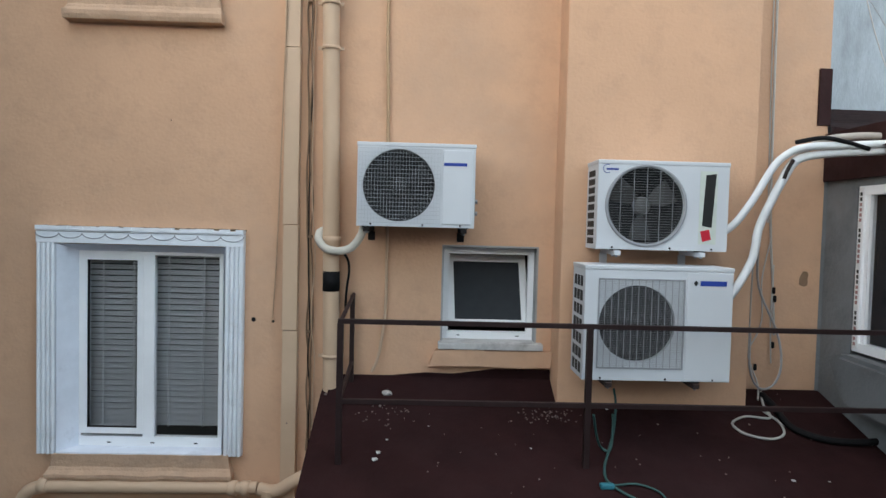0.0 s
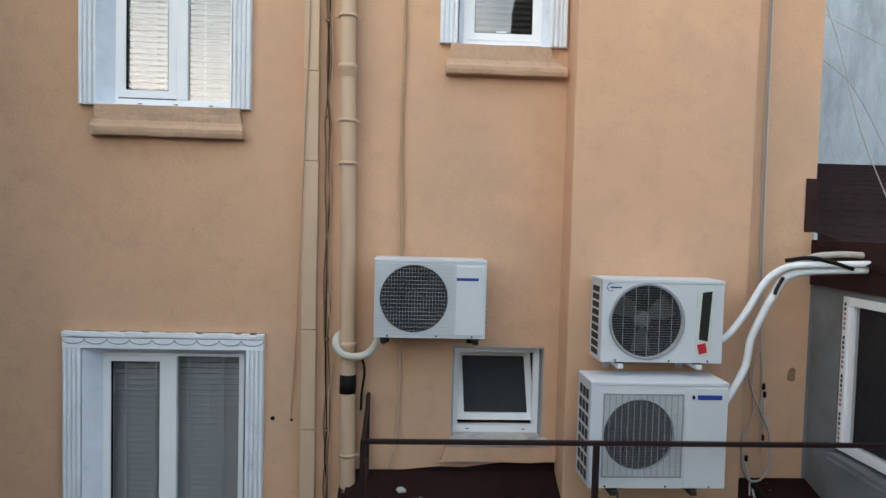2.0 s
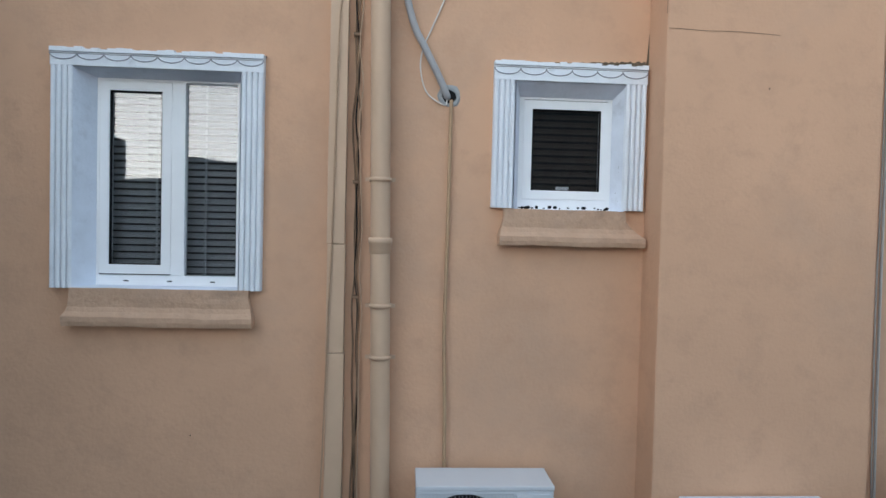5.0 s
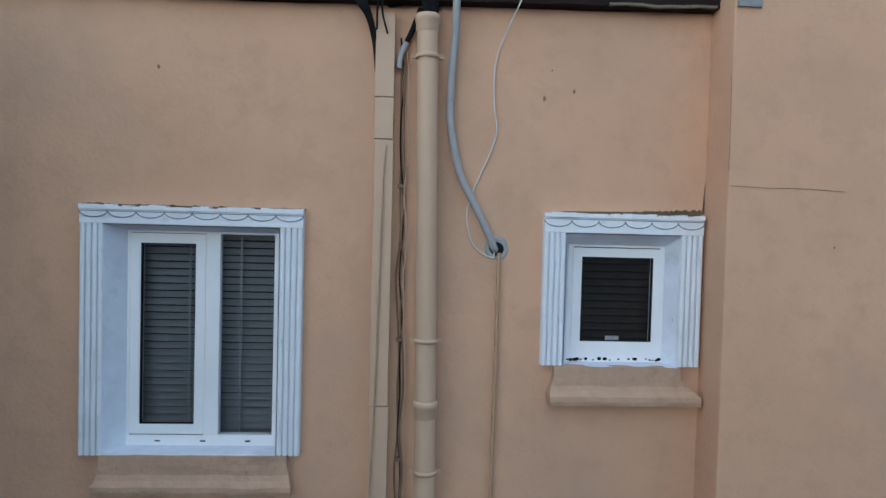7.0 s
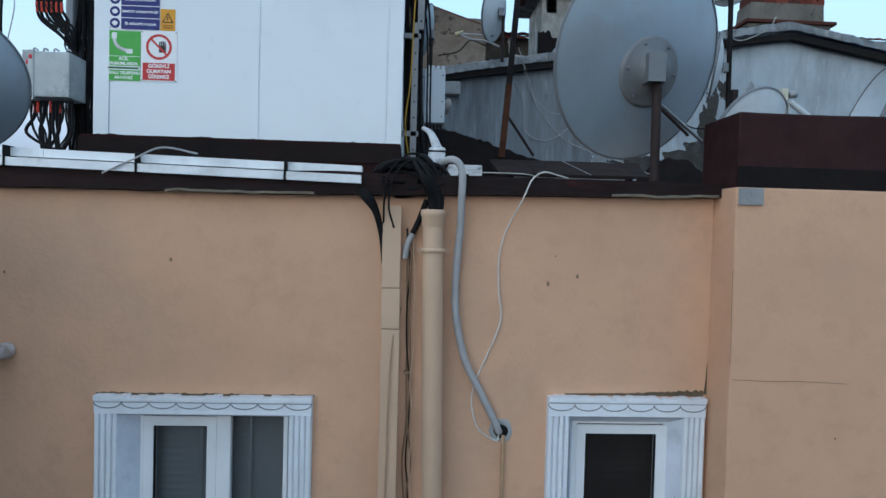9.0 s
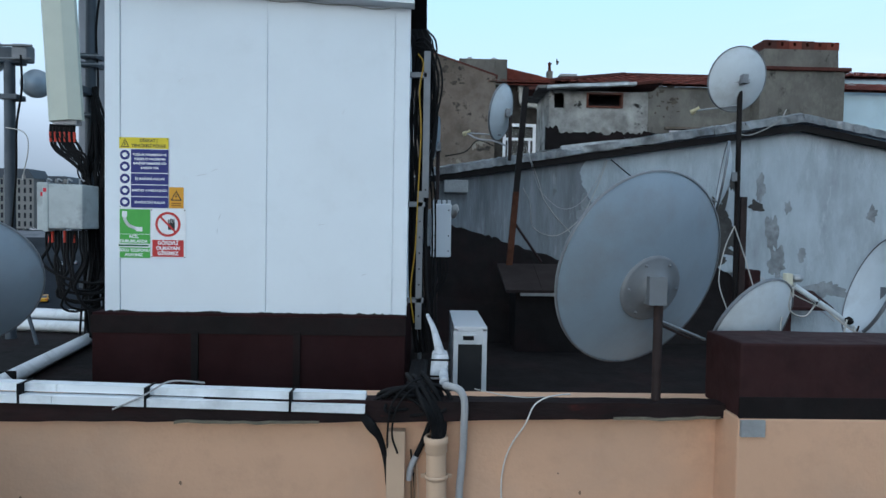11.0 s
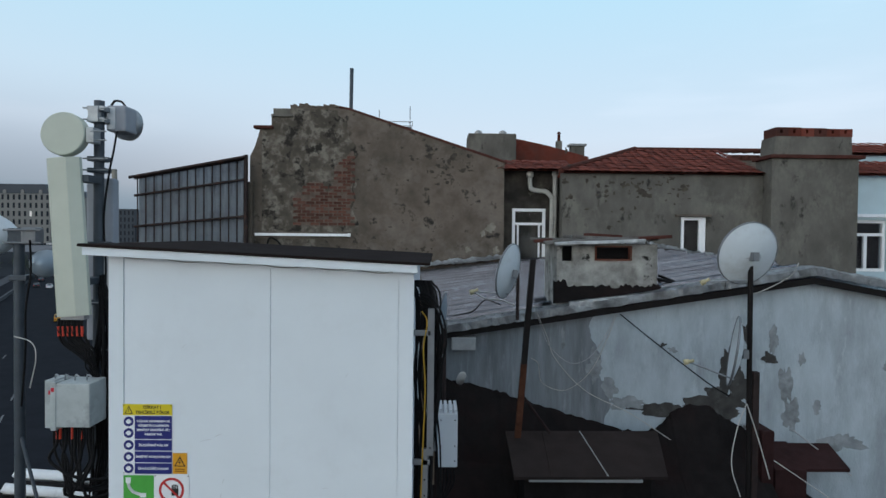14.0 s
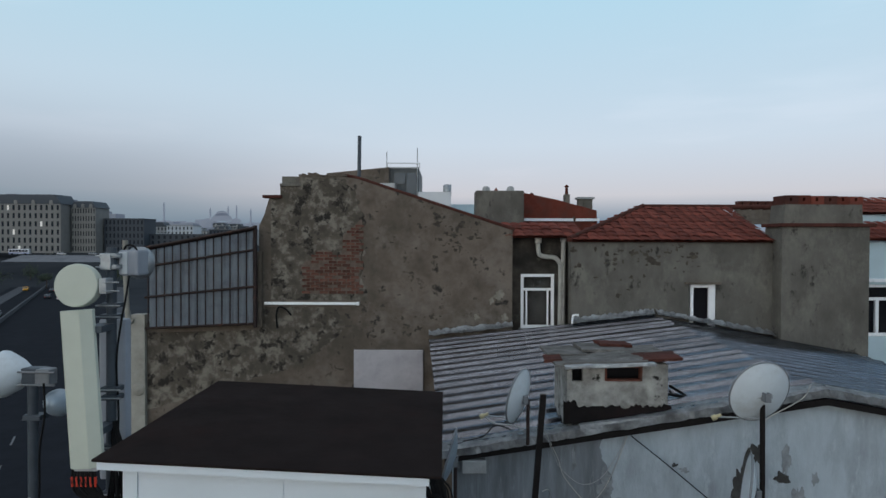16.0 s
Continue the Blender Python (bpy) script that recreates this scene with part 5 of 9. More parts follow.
# ---- roof: ducts, cables and equipment near the edge ----
DUCT = mat("white_cable_duct", (0.72, 0.75, 0.78), 0.45, var=0.05, scale=5, stain=(0.5, 0.52, 0.54), stain_scale=4, bump=0.05)
du = thing("cable_duct", (-2.4, 4.40, 5.3), "white cable duct strapped along the roof edge", "duct")
for k, (dz, y) in enumerate(((0.0, 4.315), (0.055, 4.36))):
    xs = (-6.0, -2.95, -2.44, -1.66, -1.24)
    for a, b in zip(xs, xs[1:]):
        za, zb = 5.325 - 0.022 * (a + 3.2) + dz, 5.325 - 0.022 * (b + 3.2) + dz
        m = prism(B(), [(a, za - 0.045), (b - 0.004, zb - 0.045), (b - 0.004, zb), (a, za)], y, y + 0.07)
        part("duct_length", m, DUCT, du)
for x in (-3.13, -2.445, -1.655):
    z = 5.325 - 0.022 * (x + 3.2)
    part("strap", box(B(), x - 0.006, 4.31, z - 0.05, x + 0.006, 4.44, z + 0.062, 0.002), BLACK, du, "black strap")
cable("grey_cable", [(-2.62, 4.31, 5.25), (-2.45, 4.30, 5.33), (-2.32, 4.34, 5.40), (-2.15, 4.40, 5.38)], 0.005, GREY_CABLE, "grey cable over the white duct")

# bundle of black cables going down at the pipe's head
rnd = random.Random(31)
for k in range(9):
    o = rnd.uniform(-0.02, 0.02)
    cable("black_cable", [(-1.26 + o, 4.37, 5.22 + 0.03 * rnd.random()), (-1.20 + o, 4.33, 5.17 + o), (-1.155 + o * 0.6, 4.36, 5.08), (-1.125 + o * 0.3, 4.39, 4.95), (-1.115, 4.41, 4.80)], 0.012, BLACK, "black cable bending into the trunking", group="black cables at the roof edge", seg=6)
for k in range(12):
    a, h = rnd.uniform(-0.05, 0.05), rnd.uniform(0.0, 0.10)
    cable("black_cable", [(-0.84 + a * 0.4, 4.345 + a * 0.3, 4.98), (-0.83 + a * 0.7, 4.34 + a * 0.3, 5.15), (-0.86 + a, 4.33 + a, 5.24 + h * 0.4), (-0.92 + a, 4.38, 5.30 + h), (-0.97 + a, 4.55, 5.33 + h), (-0.96 + a, 4.9, 5.30), (-0.95 + a, 5.5, 5.28)], rnd.choice((0.010, 0.014, 0.018)), BLACK, "black cable coming over the roof edge into the pipe", group="black cables at the roof edge", seg=7)
for k in range(7):
    r = rnd.uniform(0.07, 0.15)
    cx, cz, cy = -1.0 + rnd.uniform(-0.05, 0.05), 5.27 + rnd.uniform(-0.02, 0.03), 4.36 + rnd.uniform(-0.03, 0.06)
    pts = [(cx + r * 1.3 * math.cos(a), cy + 0.05 * math.sin(a * 2 + k), cz + r * 0.55 * math.sin(a)) for a in [2 * math.pi * q / 10 + k for q in range(11)]]
    cable("cable_coil", pts, rnd.choice((0.009, 0.014)), BLACK, "loose coil of black cable at the roof edge", "cable", group="cable coils at the roof edge", n=4, seg=6)
for pts in ([(-1.12, 4.40, 4.98), (-1.115, 4.33, 5.15), (-1.09, 4.31, 5.30), (-1.0, 4.34, 5.40), (-0.93, 4.4, 5.42)], [(-1.06, 4.36, 5.0), (-1.09, 4.32, 5.12), (-1.07, 4.30, 5.26), (-1.0, 4.33, 5.36), (-0.9, 4.42, 5.38)]):
    cable("black_cable", pts, 0.006, BLACK, "black cable looping over the roof edge", seg=6)
cable("black_cable", [(-0.88, 4.40, 5.16), (-0.92, 4.40, 5.05), (-0.955, 4.405, 4.97)], 0.016, BLACK, "black cable behind the pipe")
cable("grey_cable", [(-0.955, 4.405, 4.97), (-0.985, 4.405, 4.90), (-0.995, 4.41, 4.83)], 0.018, GREY_CABLE, "grey cable end behind the pipe")
wb = thing("wrapped_bundle", (-0.88, 5.1, 5.24), "white wrapped cable bundle lying on the roof", "cable bundle")
FOIL = mat("crumpled_white_foil", (0.50, 0.52, 0.55), 0.5, var=0.2, scale=18, stain=(0.25, 0.26, 0.28), stain_scale=12, bump=0.6, bump_scale=30)
wr = box(B(), -0.872, 4.60, 5.36, -0.770, 4.76, 5.50, 0.018)
for v in wr.verts:
    v.co.x += 0.10 * (v.co.z - 5.36) - 0.01 + 0.012 * noise.noise(v.co * 14)
    v.co.y += 0.5 * (v.co.z - 5.36)
part("wrap", wr, FOIL, wb, "crumpled white foil box round the cables")
part("wrap", tube(B(), curve([(-0.815, 4.70, 5.48), (-0.835, 4.78, 5.55), (-0.86, 4.90, 5.62), (-0.90, 5.1, 5.68)]), [0.034 - 0.0012 * k for k in range(19)], 8), FOIL, wb, "white wrapped cable")
part("pipe_foil", tube(B(), [(-0.80, 4.62, 5.40), (-0.80, 4.45, 5.38)], 0.028, 10), FOIL, wb, "white foil sleeve")
for z in (5.38, 5.47):
    part("strap", box(B(), -0.885, 4.595 + 0.5 * (z - 5.36), z - 0.005, -0.760, 4.605 + 0.5 * (z - 5.36), z + 0.005), BLACK, wb, "black strap")
cable("thin_cable", [(-0.62, 4.50, 5.335), (-0.45, 4.40, 5.325), (-0.32, 4.38, 5.32), (-0.22, 4.45, 5.305)], 0.003, THIN_WHITE, "thin white cable lying on the roof edge")

# unit lying end-on on the roof
a4 = thing("roof_condenser", (-0.55, 5.9, DECK), "white condenser unit with an open dark side on the roof", "air conditioner")
ca = B()
box(ca, -0.69, 5.70, DECK, -0.655, 6.65, 5.49)
box(ca, -0.465, 5.70, DECK, -0.43, 6.65, 5.49)
box(ca, -0.69, 5.70, 5.47, -0.43, 6.65, 5.51, 0.006)
box(ca, -0.655, 5.703, 5.37, -0.465, 5.73, 5.47)
part("casing", ca, AC_WHITE, a4)
part("coil", box(B(), -0.655, 5.73, DECK, -0.465, 6.6, 5.37), AC_SHADE, a4, "dark coil face")
part("handle", ring(B(), -0.63, 5.39, -0.52, 5.45, 0.012, 5.692, 5.705), AC_WHITE, a4, "white handle recess")
part("handle_slot", box(B(), -0.618, 5.698, 5.402, -0.532, 5.7035, 5.438), BLACK, a4)

# cable ladder and boxes beside the shelter
la = thing("cable_riser", (-0.95, 5.62, 5.3), "galvanised cable riser beside the shelter with black cables", "cable tray")
part("upright", box(B(), -0.992, 5.60, 5.50, -0.945, 5.64, 6.55, 0.003), HUB, la)
part("upright", box(B(), -0.955, 5.60, 6.50, -0.905, 5.64, 7.60, 0.003), HUB, la)
for z in (5.72, 6.45, 7.42):
    part("bracket", box(B(), -1.07, 5.60, z - 0.02, -0.93, 5.63, z + 0.02, 0.003), HUB, la)
for z in [5.6 + 0.12 * i for i in range(9)]:
    part("bolt", lathe(B(), [(0, 0.006), (0.006, 0.005), (0.007, 0)], pose(-0.968 if z < 6.5 else -0.93, 5.60, z, 90, 0, 0), 6), BLACK, la)
for k in range(17):
    x, o = -1.045 + 0.0105 * k, rnd.uniform(-0.032, 0.032)
    cable("black_cable", [(x + 0.06, 5.72 + o, 5.30), (x + 0.01 + o, 5.68 + o, 5.8), (x + o, 5.72 + 2 * o, 6.5), (x - 1.3 * o, 5.68 - o, 7.1), (x + 0.7 * o, 5.72, 7.65), (x - 0.06, 5.75, 7.80)], rnd.choice((0.008, 0.011, 0.014)), BLACK, "black cable running down beside the shelter", group="cables beside the shelter", n=4, seg=6)
for k in range(6):
    q = 0.022 * k
    cable("black_cable", [(-1.02, 5.68, 7.70 - q), (-0.95, 5.64 + q, 7.70 - 1.5 * q), (-0.86 - q, 5.64 + q, 7.58 - q), (-0.815 - 1.3 * q, 5.65 + q, 7.38), (-0.85 - q, 5.68 + q, 7.15 - 2 * q), (-0.92, 5.70, 6.9 - 3 * q)], 0.008 + 0.002 * (k % 3), BLACK, "thick black cable arching beside the shelter", group="cables beside the shelter", n=5, seg=7)
YEL = plain("yellow_cable", (0.34, 0.21, 0.02), 0.5)
cable("yellow_cable", [(-1.0, 5.62, 7.58), (-0.96, 5.60, 7.5), (-0.985, 5.60, 7.3), (-0.97, 5.60, 7.0), (-0.985, 5.595, 6.5), (-1.0, 5.595, 6.1), (-1.03, 5.6, 5.8), (-1.0, 5.6, 5.55)], 0.0055, YEL, "yellow cable beside the shelter")
rr = thing("radio_unit", (-0.78, 6.7, 5.99), "pale grey radio unit with cooling fins beside the shelter", "radio unit")
part("case", box(B(), -0.872, 6.70, 6.0, -0.685, 7.05, 6.50, 0.012), AC_WHITE, rr)
for i in range(4):
    part("fin", box(B(), -0.86 + 0.046 * i, 6.72, 6.50, -0.83 + 0.046 * i, 7.04, 6.535, 0.003), AC_WHITE, rr)
for x in (-0.84, -0.71):
    for z in (6.06, 6.44, 6.2):
        part("bolt", lathe(B(), [(0, 0.006), (0.006, 0.005), (0.007, 0)], pose(x, 6.70, z, 90, 0, 0), 6), BLACK, rr)
part("bracket", box(B(), -0.96, 6.85, 6.1, -0.872, 6.9, 6.45), GALV, rr)
for k in range(5):
    cable("black_cable", [(-0.84 + 0.03 * k, 6.8, 6.0), (-0.84 + 0.03 * k, 6.8, 5.8), (-0.88, 6.75, 5.55), (-0.93, 6.6, 5.3)], 0.008, BLACK, "black cable under the radio unit", group="cables beside the shelter", seg=6)
solo("radio_stand", box(B(), -0.985, 6.8, DECK, -0.945, 6.95, 6.6), GALV, "galvanised post carrying the radio unit", "post")

# signs on the shelter
SY = 5.5155


def sheet(sign, name, x0, z0, x1, z1, color, y=SY, d=0.002, label="", rough=0.4):
    return part(name, box(B(), x0, y - d, z0, x1, y, z1), plain(name + "_paint", color, rough), sign, label)


def words(sign, text, x, z, h, color, y, align="CENTER"):
    cu = bpy.data.curves.new("lettering", "FONT")
    cu.body, cu.size, cu.align_x, cu.extrude, cu.offset = text, h, align, 0.0004, h * 0.035
    tmp = bpy.data.objects.new("lettering", cu)
    scene.collection.objects.link(tmp)
    bpy.context.view_layer.update()
    me = bpy.data.meshes.new_from_object(tmp.evaluated_get(bpy.context.evaluated_depsgraph_get()))
    bpy.data.objects.remove(tmp)
    me.transform(pose(x, y, z, 90, 0, 0))
    me.transform(Matrix.Translation(-origin(sign)))
    me.materials.clear()
    me.materials.append(color)
    ob = new("lettering", me)
    ob.parent = sign
    return ob


INK_W, INK_N, INK_R, INK_G, INK_Y, INK_O = [plain(n, c, 0.45) for n, c in (("white_print", (0.75, 0.77, 0.8)), ("navy_print", (0.02, 0.025, 0.16)), ("red_print", (0.45, 0.03, 0.03)), ("green_print", (0.08, 0.36, 0.06)), ("yellow_print", (0.65, 0.52, 0.02)), ("orange_print", (0.62, 0.30, 0.02)))]


def disc(sign, name, x, z, r, material, y, d=0.0015, r0=0.0):
    prof = [(r0, d), (r, d), (r, 0), (r0, 0)] if r0 else [(0, d), (r, d), (r, 0)]
    return part(name, lathe(B(), prof, pose(x, y, z, 90, 0, 0), 28, False), material, sign)


sg = thing("safety_sign", (-2.99, SY, 6.38), "white safety sign with yellow header and navy rows", "sign", "signs on the shelter")
part("board", box(B(), -3.169, SY - 0.003, 6.381, -2.81, SY, 6.897), INK_W, sg, "white sign board")
part("header", box(B(), -3.168, SY - 0.0045, 6.815, -2.811, SY - 0.003, 6.896), INK_Y, sg, "yellow header")
words(sg, "DİKKAT !", -2.955, 6.864, 0.030, BLACK_INK, SY - 0.0047)
words(sg, "TEHLİKELİ BÖLGE", -2.955, 6.826, 0.030, BLACK_INK, SY - 0.0047)
part("warning_triangle", prism(B(), [(-3.155, 6.825), (-3.095, 6.825), (-3.125, 6.885)], SY - 0.006, SY - 0.0045), BLACK_INK, sg, "black warning triangle")
part("warning_field", prism(B(), [(-3.146, 6.831), (-3.104, 6.831), (-3.125, 6.873)], SY - 0.007, SY - 0.006), INK_Y, sg, "yellow field")
part("warning_bar", box(B(), -3.128, SY - 0.008, 6.836, -3.122, SY - 0.007, 6.862), BLACK_INK, sg)
rows = ((6.640, 6.810, ["BOŞLUK KENARINDA VE", "YÜKSEKTE ÇALIŞIRKEN", "EMNİYET KEMERİNİ GİY", "KASKINI TAK"], (6.768, 6.683)), (6.555, 6.634, ["İŞ ELDİVENİ KULLAN"], (6.595,)), (6.468, 6.549, ["EMNİYET AYAKKABISI GİY"], (6.508,)), (6.384, 6.462, ["İŞ GÖZLÜĞÜ KULLAN"], (6.424,)))
for z0, z1, tx, pics in rows:
    part("row_field", box(B(), -3.083, SY - 0.0045, z0, -2.812, SY - 0.003, z1), INK_N, sg, "navy row")
    for i, t in enumerate(tx):
        words(sg, t, -2.947, z1 - (0.046 if len(tx) > 1 else 0.046) - 0.032 * i, 0.0215, INK_W, SY - 0.0047)
    for z in pics:
        disc(sg, "pictogram_disc", -3.127, z, 0.036, INK_N, SY - 0.003)
        disc(sg, "pictogram", -3.127, z, 0.017, INK_W, SY - 0.0046)
        part("pictogram_bar", box(B(), -3.147, SY - 0.0062, z - 0.004, -3.107, SY - 0.0046, z + 0.005), INK_W, sg)
for x in (-3.16, -2.818):
    for z in (6.39, 6.888):
        disc(sg, "screw", x, z, 0.004, BLACK, SY - 0.0046)
s2 = thing("hazard_sign", (-2.756, SY, 6.384), "small orange electrical hazard sign", "sign", "signs on the shelter")
part("board", box(B(), -2.807, SY - 0.003, 6.384, -2.703, SY, 6.538), INK_O, s2, "orange sign board")
part("warning_triangle", prism(B(), [(-2.796, 6.44), (-2.714, 6.44), (-2.755, 6.515)], SY - 0.0045, SY - 0.003), BLACK_INK, s2, "black warning triangle")
part("warning_field", prism(B(), [(-2.784, 6.447), (-2.726, 6.447), (-2.755, 6.501)], SY - 0.006, SY - 0.0045), INK_O, s2, "orange field")
part("lightning_bolt", prism(B(), [(-2.752, 6.49), (-2.764, 6.469), (-2.756, 6.470), (-2.760, 6.451), (-2.746, 6.474), (-2.754, 6.473)], SY - 0.0075, SY - 0.006), BLACK_INK, s2, "black lightning bolt")
for z in (6.415, 6.400):
    part("word_bar", box(B(), -2.79, SY - 0.0045, z, -2.72, SY - 0.003, z + 0.008), plain("brown_print", (0.25, 0.1, 0.01)), s2)
s3 = thing("telephone_sign", (-3.06, SY, 6.015), "green emergency telephone sign with a white handset", "sign", "signs on the shelter")
part("board", box(B(), -3.181, SY - 0.003, 6.015, -2.945, SY, 6.372), INK_G, s3, "green sign board")
hs = tube(B(), curve([(-3.125, SY - 0.004, 6.345), (-3.128, SY - 0.004, 6.30), (-3.10, SY - 0.004, 6.255), (-3.055, SY - 0.004, 6.235), (-3.02, SY - 0.004, 6.225)]), 0.012, 8)
for v in hs.verts:
    v.co.y = SY - 0.003 - abs(v.co.y - SY + 0.004) * 0.12
part("handset", hs, INK_W, s3, "white handset shape")
for a, b in (((-3.148, 6.315), (-3.112, 6.357)), ((-3.045, 6.21), (-3.0, 6.243))):
    part("handset_end", box(B(), a[0], SY - 0.0052, a[1], b[0], SY - 0.003, b[1], 0.0008), INK_W, s3)
part("divider", box(B(), -3.181, SY - 0.004, 6.188, -2.945, SY - 0.003, 6.191), INK_W, s3)
words(s3, "ACİL", -3.063, 6.162, 0.030, INK_W, SY - 0.0035)
words(s3, "DURUMLARDA", -3.063, 6.128, 0.030, INK_W, SY - 0.0035)
part("number_field", box(B(), -3.18, SY - 0.004, 6.092, -2.946, SY - 0.003, 6.120), INK_W, s3, "white field with a bar")
part("number_bar", box(B(), -3.172, SY - 0.005, 6.099, -2.955, SY - 0.004, 6.113), plain("dark_green_print", (0.03, 0.12, 0.05)), s3, "dark green bar")
words(s3, "NOLU TELEFONU", -3.063, 6.062, 0.029, INK_W, SY - 0.0035)
words(s3, "ARAYINIZ", -3.063, 6.028, 0.029, INK_W, SY - 0.0035)
s4 = thing("no_entry_sign", (-2.814, SY, 6.018), "white no entry sign with red ring and red panel", "sign", "signs on the shelter")
part("board", box(B(), -2.941, SY - 0.003, 6.018, -2.686, SY, 6.376), INK_W, s4, "white sign board")
disc(s4, "prohibition_ring", -2.815, 6.265, 0.092, INK_R, SY - 0.003, 0.0015, 0.074)
part("palm", box(B(), -2.815, SY - 0.0042, 6.225, -2.765, SY - 0.003, 6.275, 0.0005), BLACK_INK, s4, "black mitten shape")
for i in range(4):
    part("stroke", box(B(), -2.814 + 0.0125 * i, SY - 0.0042, 6.275, -2.805 + 0.0125 * i, SY - 0.003, 6.308 - 0.004 * abs(i - 1.5)), BLACK_INK, s4)
part("prohibition_bar", prism(B(), [(-2.878, 6.318), (-2.868, 6.328), (-2.752, 6.212), (-2.762, 6.202)], SY - 0.006, SY - 0.0046), INK_R, s4, "red diagonal bar")
part("text_panel", box(B(), -2.928, SY - 0.0045, 6.026, -2.700, SY - 0.003, 6.150, 0.0005), INK_R, s4, "red text panel")
for i, t in enumerate(("GÖREVLİ", "OLMAYAN", "GİREMEZ")):
    words(s4, t, -2.814, 6.116 - 0.038 * i, 0.036, INK_W, SY - 0.0048)
for x in (-2.934, -2.693):
    for z in (6.025, 6.369):
        disc(s4, "screw", x, z, 0.004, BLACK, SY - 0.003)


# ---- satellite dishes ----
def facing(at, axis):
    """A pose at a place whose local z axis looks along axis."""
    return Matrix.Translation(at) @ Vector(axis).to_track_quat("Z", "Y").to_matrix().to_4x4()


def dish(vertex, axis, d, depth, material, label, hub=True, foot=None, lnb=None, oval=1.0, lean=0.0, shift=(0, 0, 0)):
    """A dish whose back is at vertex; foot: the lower end of its pole; lnb: the place of the receiver."""
    r = d / 2
    at = Vector(vertex)
    ds = thing("satellite_dish", tuple(foot) if foot else tuple(at), label, "satellite dish", "satellite dishes on the roof")
    m = facing(at + Vector(shift), axis) @ pose(0, 0, 0, 0, 0, lean) @ Matrix.Diagonal((oval, 1, 1, 1))
    n = 12
    prof = [(r * i / n, depth * (i / n) ** 2) for i in range(n + 1)]
    prof += [(r + 0.012, depth + 0.004), (r + 0.012, depth + 0.012), (r - 0.002, depth + 0.012)] + [(r * i / n, depth * (i / n) ** 2 + 0.010) for i in range(n - 1, -1, -1)]
    part("reflector", lathe(B(), prof, m, 56), material, ds)
    part("rim", lathe(B(), [(r + 0.010, depth - 0.004), (r + 0.018, depth), (r + 0.018, depth + 0.018), (r + 0.004, depth + 0.020), (r + 0.010, depth - 0.004)], m, 56), HUB, ds, "rolled grey rim")
    if hub:
        k = part("hub", lathe(B(), [(0.205, 0.055), (0.20, 0.004), (0.185, -0.004), (0.14, -0.008), (0.12, -0.028), (0.095, -0.034), (0.09, -0.048), (0, -0.05)], facing(at - Vector(axis).normalized() * 0.022, axis), 40), HUB, ds, "grey round mounting plate")
        for q in range(6):
            a = q * math.pi / 3
            part("bolt", lathe(B(), [(0.008, 0.0), (0.008, -0.016), (0, -0.018)], facing(at - Vector(axis).normalized() * 0.022, axis) @ pose(0.168 * math.cos(a), 0.168 * math.sin(a), -0.002), 8), HUB, k)
    s = 1.0 if hub else 0.6
    br = B()
    for x in (-0.05, 0.035):
        box(br, at.x + x * s, at.y - 0.13 * s, at.z - 0.09 * s, at.x + (x + 0.015) * s, at.y + 0.01, at.z + 0.07 * s)
    box(br, at.x - 0.05 * s, at.y - 0.145 * s, at.z - 0.09 * s, at.x + 0.05 * s, at.y - 0.13 * s, at.z + 0.07 * s)
    part("bracket", br, HUB, ds, "galvanised clamp bracket")
    if foot:
        part("pole", tube(B(), [foot, (foot[0], foot[1], at.z - 0.02), ], 0.022 * (1.2 if hub else 1), 10), RUST, ds, "rusty steel pole")
    if lnb:
        l = Vector(lnb)
        low = at + (m.to_3x3() @ Vector((0, -1, 0))) * 0.0
        base = at + Vector((0, 0, -r * 0.85)) + Vector(axis).normalized() * depth
        part("arm", tube(B(), [base, l], 0.010, 6), GALV, ds, "grey feed arm")
        rc = lathe(B(), [(0, -0.05), (0.03, -0.045), (0.03, 0.0), (0.018, 0.01), (0.018, 0.06), (0, 0.06)], facing(l, at - l), 12)
        part("receiver", rc, mat("yellowed_plastic", (0.45, 0.40, 0.25), 0.6, bump=0.0), ds, "yellowed receiver head")
    return ds


dish((0.392, 4.485, 5.95), (-0.32, 0.90, 0.295), 1.18, 0.10, DISH, "large grey satellite dish seen from its back on a rusty pole", foot=(0.425, 4.42, 5.28), oval=0.94, lean=4, shift=(0.002, -0.035, 0.062))
for a, b in (((0.44, 4.43, 5.76), (0.85, 4.75, 5.60)), ((0.44, 4.43, 5.74), (0.72, 4.66, 5.62))):
    solo("dish_stay", tube(B(), [a, b], 0.010, 6), GALV if b[0] > 0.8 else RUST, "thin steel stay of the large dish", "stay", "dish stays")
dish((1.32, 4.92, 5.60), (-0.42, 0.80, 0.42), 0.72, 0.09, DISH_WHITE, "small pale satellite dish behind the parapet", hub=False, foot=(1.32, 4.86, DECK))
dish((2.42, 5.30, 5.86), (-0.92, 0.30, 0.34), 0.74, 0.09, DISH_WHITE, "pale satellite dish turned edge-on with a white feed arm", hub=False, foot=(2.5, 5.3, DECK))
dish((2.53, 7.70, 7.96), (-0.16, 0.94, 0.27), 0.68, 0.08, DISH_WHITE, "pale round satellite dish on a tall dark pole", hub=False, lnb=(2.12, 7.95, 7.66))
dish((2.46, 7.74, 6.90), (-0.90, 0.36, 0.14), 0.74, 0.08, DISH_WHITE, "pale satellite dish turned edge-on on the tall pole", hub=False, lnb=(1.86, 7.72, 6.80))
